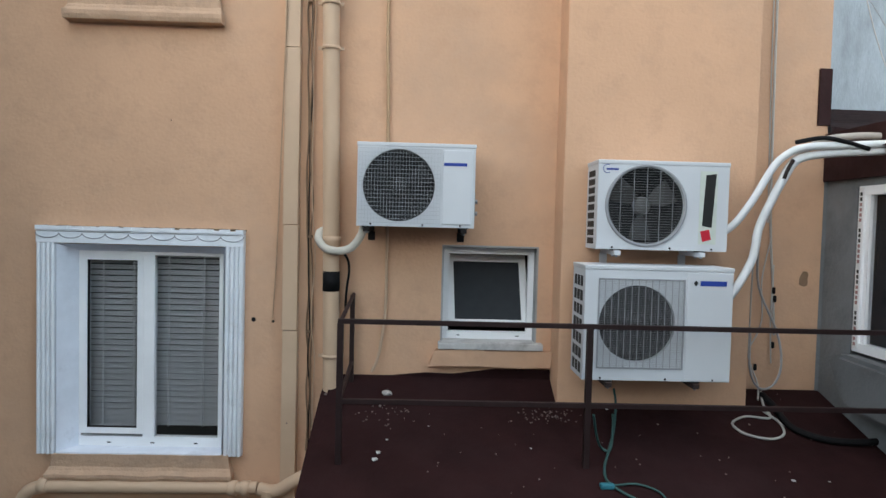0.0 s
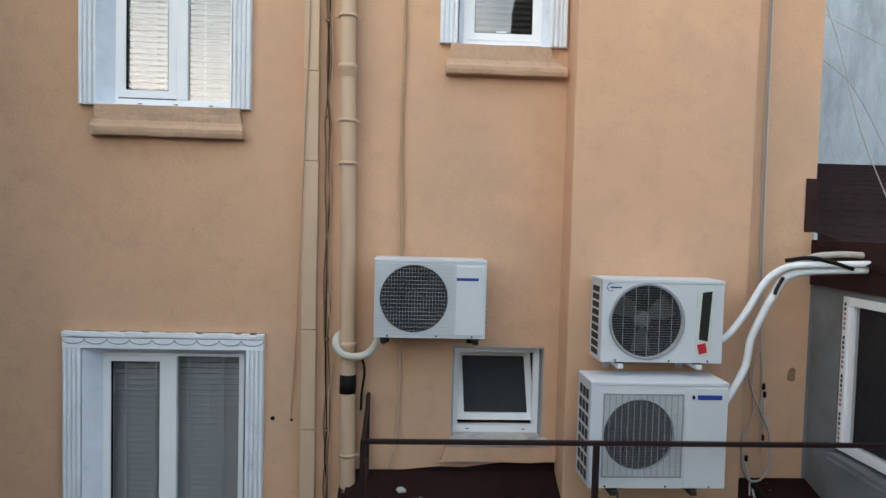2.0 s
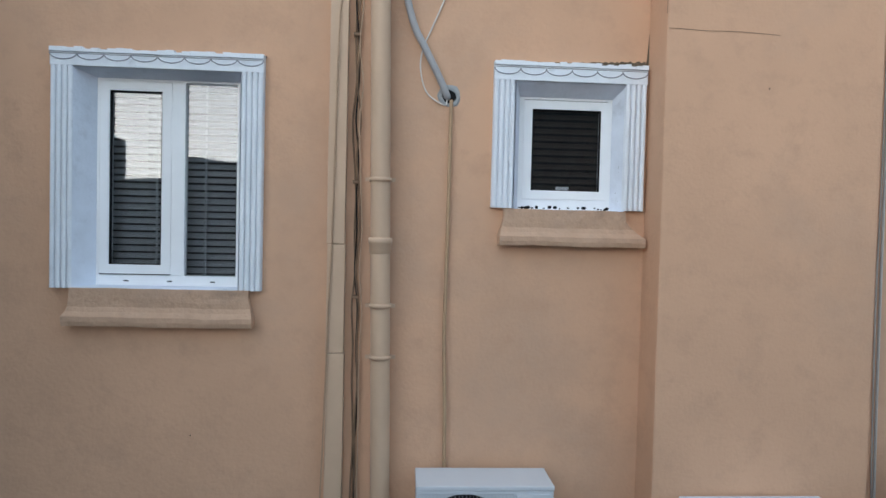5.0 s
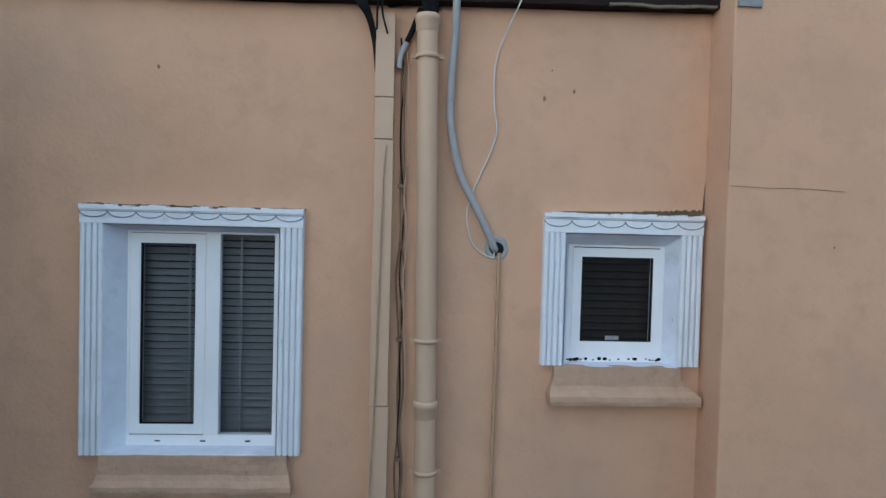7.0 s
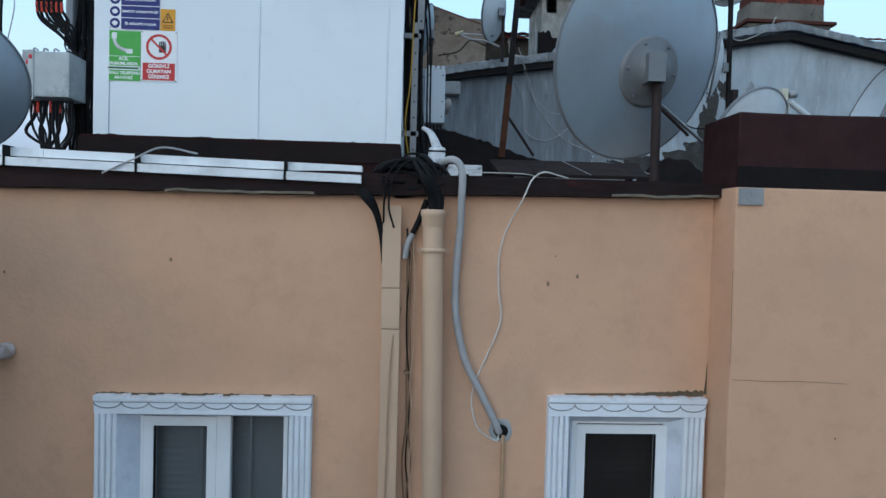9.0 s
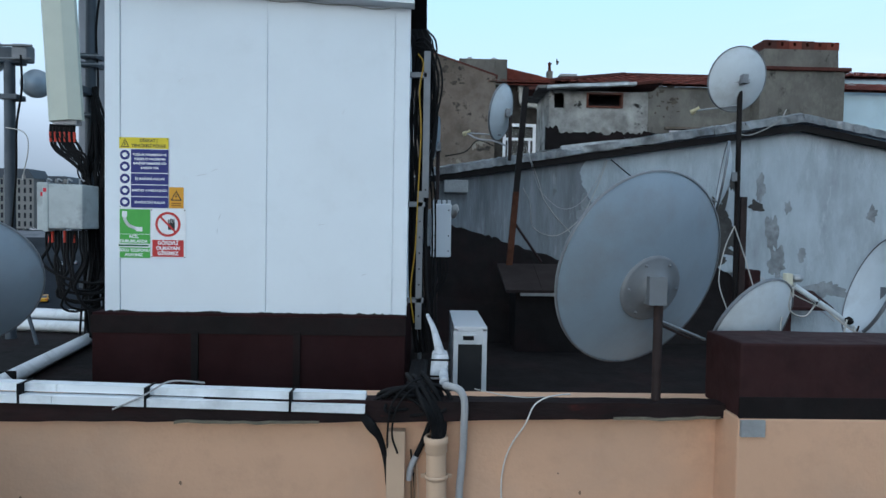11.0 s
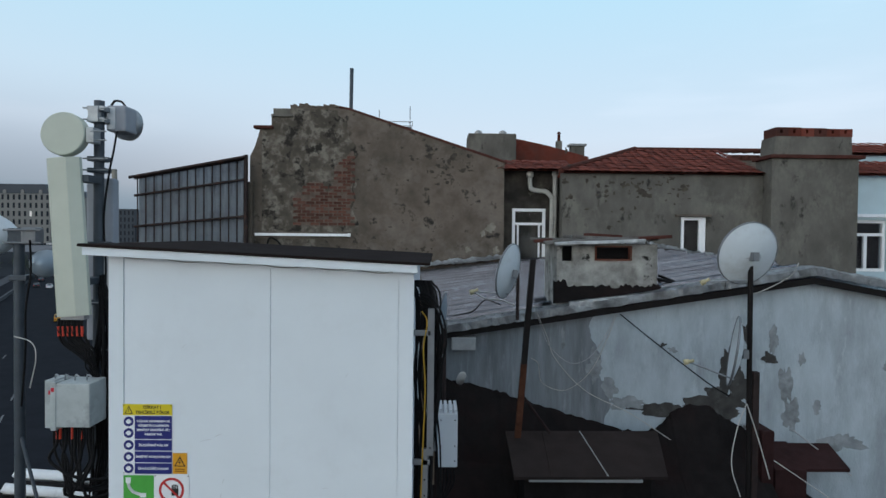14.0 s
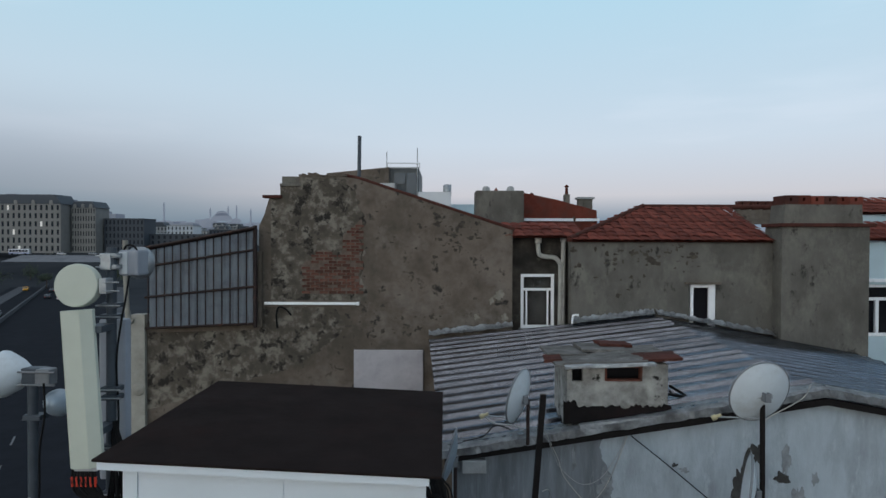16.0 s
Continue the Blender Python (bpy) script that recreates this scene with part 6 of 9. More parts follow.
dish((0.06, 8.58, 7.70), (-0.86, 0.48, 0.20), 0.66, 0.08, DISH_WHITE, "grey white satellite dish on the shed roof", hub=False, foot=(0.10, 8.60, 7.12), lnb=(-0.44, 8.66, 7.46))
dish((-3.92, 4.95, 5.80), (-0.55, 0.74, 0.38), 0.95, 0.14, DISH, "large grey satellite dish by the mast", foot=(-3.88, 4.9, DECK))
dish((-0.80, 7.9, 7.18), (-0.94, 0.12, 0.25), 0.62, 0.07, DISH, "small grey satellite dish behind the shelter", hub=False, foot=(-0.80, 7.86, DECK))
tp = thing("aerial_pole", (2.57, 7.77, DECK), "tall dark steel pole with two dishes on the roof", "pole")
part("pole", tube(B(), [(2.575, 7.78, DECK), (2.545, 7.77, 8.0)], 0.028, 10), POLE, tp)
part("post", box(B(), 2.60, 7.76, DECK, 2.67, 7.83, 6.68, 0.006), RUST, tp, "rusty lower post")
part("clamp", box(B(), 2.44, 7.70, 7.93, 2.62, 7.76, 7.97), GALV, tp)
solo("feed_arm", tube(B(), [(1.56, 5.0, 5.93), (1.85, 5.05, 5.76), (2.25, 5.2, 5.52)], 0.020, 8), DISH_WHITE, "white feed arm on the dish behind the parapet", "arm")
for x, z in ((1.74, 5.825), (1.98, 5.69)):
    solo("arm_clamp", lathe(B(), [(0.024, -0.015), (0.028, -0.012), (0.028, 0.012), (0.024, 0.015)], pose(x, 5.04, z, 0, 60, 0), 10), BLACK, "black clamp on a white feed arm", "clamp", "arm clamps")
rc = thing("receiver_head", (1.53, 5.0, 5.94), "cream receiver heads on a white arm", "receiver")
part("head", box(B(), 1.50, 4.98, 5.93, 1.545, 5.03, 6.01, 0.006), plain("cream_plastic", (0.55, 0.53, 0.42)), rc)
part("head", lathe(B(), [(0, -0.03), (0.025, -0.025), (0.025, 0.02), (0.018, 0.03), (0, 0.03)], pose(1.585, 5.0, 5.975, 0, 90, 0), 14), GALV, rc, "grey horn")
for z in (5.86, 5.88, 5.90):
    part("plug", tube(B(), [(1.52 + (z - 5.86), 5.0, z - 0.05), (1.52 + (z - 5.86), 5.0, 5.93)], 0.006, 6), THIN_WHITE, rc)
for pts in ([(1.53, 5.0, 5.85), (1.55, 5.0, 5.75), (1.66, 5.02, 5.72), (1.75, 5.05, 5.80)], [(1.85, 5.05, 5.74), (2.0, 5.0, 5.62), (2.2, 4.95, 5.60), (2.45, 4.95, 5.56)], [(1.46, 4.95, 5.72), (1.42, 4.92, 5.5), (1.35, 4.9, 5.35)], [(1.5, 5.0, 5.4), (1.7, 5.0, 5.42), (1.95, 5.0, 5.5), (2.02, 5.0, 5.66)], [(1.95, 5.02, 5.70), (1.92, 5.0, 5.58), (1.98, 5.0, 5.55), (2.0, 5.02, 5.66)]):
    cable("aerial_cable", pts, 0.006, THIN_WHITE if pts[0][0] != 1.5 else RUST, "thin cable round the small dishes", group="aerial cables", seg=6)

# ---- left mast ----
ANT = mat("grey_green_radome", (0.47, 0.50, 0.435), 0.5, var=0.05, scale=3, bump=0.0)
MAST = mat("grey_mast_paint", (0.06, 0.072, 0.088), 0.5, 0.2, var=0.15, scale=6, bump=0.1)
MX, MY = -4.50, 7.66
ms = thing("antenna_mast", (MX, MY, DECK), "grey steel antenna mast with clamps and cables", "mast")
part("pole", tube(B(), [(MX - 0.03, MY, DECK), (MX, MY, 9.54)], 0.052, 14), MAST, ms)
for z in (9.45, 9.33, 8.92, 8.80, 8.02, 7.93, 7.4, 6.9):
    part("clamp", box(B(), MX - 0.09, MY - 0.08, z - 0.025, MX + 0.09, MY + 0.08, z + 0.025, 0.006), GALV if z > 9.3 else MAST, ms)
    part("bolt", tube(B(), [(MX - 0.13, MY - 0.08, z), (MX + 0.13, MY - 0.08, z)], 0.009, 6), GALV, ms)
part("arm", box(B(), -4.70, 7.47, 9.08, -4.46, 7.55, 9.14), MAST, ms)
part("arm", box(B(), -4.62, 7.38, 8.66, -4.46, MY, 8.73), MAST, ms)
part("arm", box(B(), -4.58, 7.40, 7.60, -4.46, MY, 7.67), MAST, ms)
dr = thing("microwave_drum", (-4.725, 7.42, 8.92), "round grey green microwave drum antenna", "antenna", "drum antennas")
part("radome", lathe(B(), [(0, 0.026), (0.212, 0.022), (0.221, 0.016), (0.225, 0.0), (0.225, -0.08), (0.19, -0.13), (0.08, -0.16), (0, -0.16)], facing((-4.725, 7.40, 9.148), (0.03, -0.95, 0.08)), 48, False), ANT, dr)
part("mount", box(B(), -4.50, 7.40, 9.06, -4.42, 7.54, 9.22, 0.01), GALV, dr)
part("pivot", tube(B(), [(-4.62, 7.50, 9.14), (-4.44, 7.52, 9.14)], 0.03, 10), MAST, dr)
part("bolt", tube(B(), [(-4.46, 7.40, 9.18), (-4.30, 7.42, 9.18)], 0.008, 6), GALV, dr)
part("bolt", tube(B(), [(-4.46, 7.40, 9.09), (-4.30, 7.42, 9.09)], 0.008, 6), GALV, dr)
bx = thing("microwave_radio", (-4.38, 7.7, 9.25), "pale grey microwave radio box on the mast", "radio unit")
GREYBOX = mat("blue_grey_radio_paint", (0.27, 0.29, 0.33), 0.5, var=0.08, scale=4, bump=0.0)
part("case", box(B(), -4.46, 7.72, 9.23, -4.25, 7.98, 9.51, 0.025), GREYBOX, bx)
part("front_cover", box(B(), -4.45, 7.705, 9.25, -4.36, 7.722, 9.49, 0.006), AC_WHITE, bx, "white front cover")
part("handle", tube(B(), curve([(-4.42, 7.75, 9.51), (-4.38, 7.75, 9.56), (-4.31, 7.75, 9.55), (-4.27, 7.75, 9.50)], 4), 0.012, 7), BLACK, bx, "black cable loop")
part("drum", lathe(B(), [(0, 0.0), (0.18, 0.0), (0.18, 0.08), (0.1, 0.14), (0, 0.14)], facing((-4.40, 8.0, 9.36), (0.3, 0.95, 0)), 28), GALV, bx)
part("mount", box(B(), -4.57, 7.56, 9.30, -4.46, 7.74, 9.47, 0.008), GALV, bx)
cable("black_cable", [(-4.36, 7.75, 9.24), (-4.33, 7.62, 9.0), (-4.38, 7.62, 8.75), (-4.45, 7.65, 8.3), (-4.43, 7.65, 7.7), (-4.48, 7.65, 7.0)], 0.011, BLACK, "black cable down the mast", group="mast cables", seg=6)
pa = thing("panel_antenna", (-4.52, 7.16, 7.33), "long grey green panel antenna tilted on the mast", "antenna", "panel antennas")
m = B()
prism(m, [(-0.165, 0.0), (-0.165, -0.05), (-0.12, -0.09), (0.06, -0.105), (0.165, -0.05), (0.165, 0.0), (0.10, 0.03), (-0.10, 0.03)], 0, 1.61, "z")
bmesh.ops.transform(m, verts=m.verts, matrix=pose(-4.585, 7.37, 7.29, -1, -4.2, 0))
part("radome", m, ANT, pa)
part("end_cap", box(B(), -4.71, 7.31, 7.25, -4.47, 7.42, 7.30, 0.01), GREY_CABLE, pa, "dark lower end cap")
p2 = thing("panel_antenna", (-4.66, 8.0, 7.0), "long pale grey panel antenna behind the mast", "antenna", "panel antennas")
part("radome", box(B(), -4.76, 7.86, 6.95, -4.46, 8.0, 8.74, 0.03), GREYBOX, p2)
REDPLUG = plain("red_plug", (0.45, 0.04, 0.02), 0.5)
rnd = random.Random(41)
for k in range(16):
    x = -4.76 + 0.016 * k
    z1 = rnd.uniform(6.75, 6.95)
    cable("black_cable", [(x, 7.37, 7.26), (x + 0.01, 7.35, 7.12), (x + 0.06 + rnd.uniform(-0.03, 0.03), 7.37, 7.0), (-4.46 + rnd.uniform(-0.06, 0.06), 7.38, z1), (-4.42 + rnd.uniform(-0.05, 0.05), 7.45, 6.6), (-4.40 + rnd.uniform(-0.05, 0.05), 7.5, 6.1), (-4.40 + rnd.uniform(-0.08, 0.08), 7.5, 5.3)], rnd.choice((0.008, 0.010, 0.013)), BLACK, "black antenna feeder cable on the mast", group="mast cables", n=4, seg=6)
    if k % 3 == 0:
        solo("cable_plug", tube(B(), [(x + 0.005, 7.355, 7.18), (x + 0.012, 7.35, 7.08)], 0.014, 8), REDPLUG, "red plug on an antenna cable", "plug", "red cable plugs")
JBOX = mat("dirty_grey_cabinet_paint", (0.40, 0.44, 0.45), 0.5, var=0.12, scale=5, stain=(0.2, 0.21, 0.22), stain_scale=4, bump=0.05)
jb = thing("junction_box", (-4.555, 7.250, 6.17), "pale grey junction box with red marks on the mast", "junction box")
part("case", box(B(), -4.685, 7.150, 6.20, -4.325, 7.470, 6.64, 0.015), JBOX, jb)
part("side_door", box(B(), -4.795, 7.190, 6.18, -4.695, 7.450, 6.66, 0.01), JBOX, jb, "white side cover")
part("side_door", box(B(), -4.710, 7.140, 6.17, -4.655, 7.450, 6.65, 0.01), JBOX, jb, "white side cover")
part("red_mark", box(B(), -4.755, 7.186, 6.52, -4.720, 7.192, 6.56), RED_INK, jb)
part("red_mark", box(B(), -4.700, 7.136, 6.56, -4.670, 7.142, 6.60), RED_INK, jb)
for x in (-4.755, -4.655, -4.555, -4.435):
    part("lug", tube(B(), curve([(x, 7.300, 6.64), (x + 0.02, 7.280, 6.70), (x + 0.06, 7.280, 6.68)], 3), 0.008, 6), GALV, jb)
for k in range(14):
    x = -4.735 + 0.03 * k
    sag = rnd.uniform(5.42, 5.75)
    cable("black_cable", [(x, 7.250, 6.18), (x + 0.01, 7.230, 6.02), (x + rnd.uniform(-0.05, 0.12), 7.200, 5.85), (-4.475 + rnd.uniform(-0.16, 0.16), 7.170, sag), (-4.255 + rnd.uniform(-0.1, 0.1), 7.300, sag - 0.02), (-4.275 + rnd.uniform(-0.04, 0.04), 7.550, 5.9), (-4.305, 7.650, 6.4)], rnd.choice((0.009, 0.012, 0.016)), BLACK, "black cable sagging under the junction box", group="mast cables", n=5, seg=6)
    if k in (1, 2, 6, 9):
        solo("cable_plug", tube(B(), [(x, 7.250, 6.18), (x + 0.01, 7.235, 6.06)], 0.014, 8), REDPLUG, "red plug on an antenna cable", "plug", "red cable plugs")
for k in range(26):
    x, q = -4.52 + 0.016 * k, [rnd.uniform(-0.05, 0.05) for _ in range(6)]
    cable("black_cable", [(x + q[0], 7.55 + q[1], 5.0), (x + q[2], 7.52 + q[3], 5.5), (x * 0.6 - 1.75 + q[4], 7.50 + q[5], 6.1), (x * 0.7 - 1.33 + q[1], 7.52 + q[2], 6.6), (x * 0.5 - 2.2 + q[3], 7.54 + q[0], 7.1), (-4.44 + q[4] * 0.6, 7.58, 7.6 + 2 * q[5])], rnd.choice((0.008, 0.011, 0.015)), BLACK, "black feeder cable running up the mast", group="mast cables", n=4, seg=6)
for z in (5.6, 6.15, 6.85):
    solo("cable_bracket", box(B(), -4.60, 7.58, z - 0.03, -4.14, 7.64, z + 0.03, 0.006), MAST, "grey steel cable bracket on the mast", "bracket", "brackets on the mast")
cable("thin_cable", [(-4.75, 6.9, 6.66), (-4.66, 6.85, 6.95), (-4.7, 6.85, 7.1), (-4.9, 6.9, 7.15)], 0.005, THIN_WHITE, "thin pale cable above the junction box")

m2 = thing("antenna_mast", (-5.55, 7.95, DECK), "dark steel mast carrying white drum antennas", "mast")
part("pole", tube(B(), [(-5.55, 7.95, DECK), (-5.55, 7.95, 8.1)], 0.055, 12), MAST, m2)
part("clamp", box(B(), -5.62, 7.87, 7.6, -5.42, 8.03, 7.66, 0.01), MAST, m2)
part("stay", tube(B(), [(-5.55, 7.95, 5.9), (-5.05, 7.6, DECK)], 0.02, 8), MAST, m2)
d2 = thing("microwave_drum", (-5.67, 7.8, 7.9), "white conical drum antenna with a yellowed face", "antenna", "drum antennas")
f2 = facing((-5.86, 7.98, 8.10), (-0.97, -0.22, 0.02))
part("shell", lathe(B(), [(0.08, -0.24), (0.17, -0.15), (0.26, 0.0), (0.265, 0.05)], f2, 32), DISH_WHITE, d2)
part("radome", lathe(B(), [(0.265, 0.05), (0.22, 0.075), (0, 0.09)], f2, 32), plain("yellowed_radome", (0.62, 0.58, 0.32), 0.5), d2, "yellowed flat radome")
part("mount", box(B(), -5.66, 7.90, 8.0, -5.42, 8.06, 8.18, 0.02), MAST, d2)
part("mount", box(B(), -5.44, 7.80, 8.0, -5.27, 7.96, 8.19, 0.03), HUB, d2)
for z in (8.02, 8.16):
    part("bolt", tube(B(), [(-5.62, 7.80, z), (-5.20, 7.78, z)], 0.012, 6), HUB, d2)
d3 = thing("microwave_drum", (-5.3, 8.0, 7.6), "small white drum antenna on the mast", "antenna", "drum antennas")
part("shell", lathe(B(), [(0, 0.0), (0.14, 0.0), (0.15, 0.05), (0.15, 0.13), (0, 0.16)], facing((-5.32, 8.0, 7.78), (0.75, -0.55, 0.1)), 24), DISH, d3)
cable("black_cable", [(-5.3, 7.75, 8.05), (-5.31, 7.78, 7.7), (-5.38, 7.8, 7.3), (-5.42, 7.85, 6.8), (-5.5, 7.9, 6.2)], 0.011, BLACK, "black cable under the drum antennas", group="mast cables", seg=6)
for pts in ([(-4.02, 4.9, DECK + 0.07), (-4.52, 7.7, DECK + 0.07)], [(-6.1, 8.7, DECK + 0.18), (-5.0, 8.6, DECK + 0.16)], [(-6.1, 8.5, DECK + 0.07), (-4.9, 8.3, DECK + 0.07)]):
    a, b = Vector(pts[0]), Vector(pts[1])
    k = tube(B(), [a, b], 0.075, 4)
    solo("cable_duct", k, DUCT, "white cable duct lying on the roof", "duct", "ducts on the roof")
solo("duct_strap", box(B(), -4.26, 5.78, DECK, -4.10, 5.80, DECK + 0.15), BLACK, "black strap round a white duct", "strap")

# ---- roof between shelter and shed ----
BROWN = mat("brown_sheet_metal", (0.021, 0.0145, 0.0135), 0.9, 0.0, var=0.2, scale=2, stain=(0.03, 0.022, 0.02), stain_scale=1.4, bump=0.2, bump_scale=8)
hc = thing("roof_hatch", (0.8, 7.2, DECK), "brown sheet metal cover over a low roof box", "hatch")
hz = lambda y: 5.615 + (y - 7.43) * 0.299
cv = prism(B(), [(-0.07, 8.22), (1.72, 8.24), (1.56, 7.45), (-0.06, 7.43)], -0.015, 0.015, "z")
bd_ = prism(B(), [(0.08, 8.18), (1.50, 8.18), (1.42, 7.55), (0.06, 7.55)], DECK - 6.0, -0.016, "z")
for bm_ in (cv, bd_):
    for v in bm_.verts:
        v.co.z = v.co.z + hz(v.co.y) if v.co.z > -0.5 else DECK
part("cover", cv, BROWN, hc, "brown sheet metal cover")
part("side", bd_, BLACK_MEMB, hc, "black coated box side")
part("edge_strip", box(B(), 0.10, 7.46, 5.565, 1.30, 7.50, 5.60, 0.004), CONC, hc, "weathered grey edge strip")
for a, b in (((0.36, 8.22), (0.33, 7.44)), ((0.80, 8.22), (0.93, 7.45))):
    part("seam", tube(B(), [(*a, hz(a[1]) + 0.016), (*b, hz(b[1]) + 0.016)], 0.006, 5), CONC if a[0] > 0.5 else BROWN, hc, "worn sheet seam")
lp2 = thing("leaning_post", (0.05, 8.0, 5.86), "rusty steel angle post leaning on the roof", "post")
part("post", prism(B(), [(0.012, 5.86), (0.075, 5.86), (0.225, 7.89), (0.162, 7.89)], 7.98, 8.04), POLE, lp2)
part("rust_band", prism(B(), [(0.010, 5.86), (0.077, 5.86), (0.139, 6.70), (0.072, 6.70)], 7.978, 8.042), mat("bare_rusty_steel", (0.085, 0.036, 0.022), 0.9, var=0.4, scale=9, stain=(0.03, 0.018, 0.015), stain_scale=5, bump=0.4, spec=0.08), lp2, "rusted lower length")
part("brace", tube(B(), [(0.09, 8.0, 6.35), (0.42, 8.05, 5.9)], 0.016, 6), RAIL, lp2)
us = B()
edge = [(-0.9, 6.35), (-0.6, 6.30), (-0.2, 6.2), (0.05, 6.13), (0.5, 5.98), (0.9, 5.86), (1.3, 5.74), (1.7, 5.66), (1.95, 5.74), (2.1, 5.92), (2.35, 6.02), (2.6, 6.0), (2.9, 5.80), (3.25, 5.62)]
prev = None
rnd = random.Random(51)
fine = []
for (a, za), (b, zb) in zip(edge, edge[1:]):
    for q in range(6):
        fine.append((a + (b - a) * q / 6, za + (zb - za) * q / 6 + rnd.uniform(-0.02, 0.02)))
for x, z in fine:
    ring_ = [us.verts.new(p) for p in ((x, 8.842, z), (x, 8.80, z - 0.02), (x, 8.45, z * 0.35 + DECK * 0.65), (x, 8.05, DECK + 0.004))]
    if prev:
        for k in range(3):
            us.faces.new((prev[k], prev[k + 1], ring_[k + 1], ring_[k]))
    prev = ring_
solo("trim_membrane_upstand", us, BLACK_MEMB, "black bitumen membrane dressed up the shed wall", kind="structure")
pd = B()
prism(pd, [(8.40, DECK), (8.855, DECK), (8.855, 5.56), (8.40, 5.36)], 3.22, 3.60, "x")
prism(pd, [(8.42, 5.33), (8.855, 5.50), (8.855, 5.54), (8.42, 5.37)], 3.60, 4.14, "x")
solo("red_cover", pd, RED_FLASH, "dark red membrane ledge turned up the shed wall", "cover")
solo("red_block", box(B(), 3.06, 8.42, DECK, 3.215, 8.80, 5.82, 0.02), RED_FLASH, "dark red coated block at the foot of the shed wall", "block")

# shed: flashing, fascia, chimney
fs = B()
pts = []
for i in range(61):
    x = -0.92 + (8.3 + 0.92) * i / 60
    z = 7.62 - (SX - x) * 0.157 if x < SX else 7.62 - (x - SX) * 0.178
    pts.append((x, z))
prism(fs, [(x, z + 0.05) for x, z in pts] + [(x, z - 0.03) for x, z in pts[::-1]], 8.72, 8.80)
solo("trim_shed_fascia", fs, POLE, "dark fascia board under the shed roof", kind="structure")
rnd = random.Random(61)
xs = [-0.95, -0.2, 0.35, 0.75, 2.0, 2.7, 3.1, SX, 4.5, 5.4, 6.5, 8.3]
for i, (a, b) in enumerate(zip(xs, xs[1:])):
    m, prev = B(), None
    for k in range(13):
        x = a + (b - a) * k / 12
        z = 7.76 - (SX - x) * 0.166 if x < SX else 7.76 - (x - SX) * 0.178
        dz = rnd.uniform(-0.008, 0.008)
        ring_ = [m.verts.new(p) for p in ((x, 9.02 + rnd.uniform(-0.03, 0.03), z + 0.045), (x, 8.75, z + 0.055 + dz), (x, 8.695 + rnd.uniform(-0.012, 0.012), z + 0.035 + dz), (x, 8.69 + rnd.uniform(-0.012, 0.012), z - 0.055 + rnd.uniform(-0.010, 0.006)))]
        if prev:
            for q in range(3):
                m.faces.new((prev[q], prev[q + 1], ring_[q + 1], ring_[q]))
        prev = ring_
    bmesh.ops.solidify(m, geom=list(m.faces), thickness=0.006)
    solo("trim_shed_flashing", m, ALU, "crumpled pale aluminium flashing on the shed's verge", kind="structure")
ch = thing("shed_chimney", (1.17, 9.1, 7.3), "whitewashed chimney with a broken slab cap on the shed roof", "chimney")
cb = holed(B(), 0.56, 7.2, 1.84, 8.06, 8.875, 8.94, [(0.62, 7.84, 0.76, 8.03), (1.05, 7.86, 1.50, 8.03)])
part("front", cb, CHIM, ch)
sd = B()
box(sd, 0.56, 8.94, 7.2, 0.64, 9.75, 8.06)
box(sd, 1.76, 8.94, 7.2, 1.84, 9.75, 8.06)
box(sd, 0.64, 9.67, 7.2, 1.76, 9.75, 8.06)
part("sides", sd, CHIM, ch)
# board in the unlit-room colour, for the gloom inside the flue
part("inside", box(B(), 0.64, 9.3, 7.2, 1.76, 9.36, 8.05), UNLIT_INSIDE, ch, "near-black board standing in for the unlit flue")
part("opening_lining", ring(B(), 1.04, 7.85, 1.51, 8.04, 0.02, 8.85, 8.95), BRICK, ch, "red brick lining")
sk, rnd = B(), random.Random(64)
ragged = [(1.88 - 1.36 * q / 46, 7.53 + 0.045 * noise.noise(Vector((q * 0.23, 0, 0))) + rnd.uniform(-0.022, 0.022) + 0.06 * (q > 40)) for q in range(47)]
prism(sk, [(0.52, 7.30), (1.88, 7.38)] + ragged, 8.845, 8.90)
part("foot_flashing", prism(B(), [(0.68, 7.255), (1.72, 7.375), (1.74, 7.455), (1.2, 7.40), (0.70, 7.335)], 8.70, 8.78), ALU, ch, "crumpled silvery flashing at the chimney's foot")
part("tar_skirt", sk, BLACK_MEMB, ch, "black tar round the chimney's foot")
CAP = mat("weathered_cap_slab", (0.13, 0.125, 0.12), 0.95, var=0.3, scale=5, stain=(0.06, 0.055, 0.05), stain_scale=3, third=(0.24, 0.235, 0.225), third_at=(0.56, 0.7), third_scale=4, bump=0.6, bump_scale=20, spec=0.08)
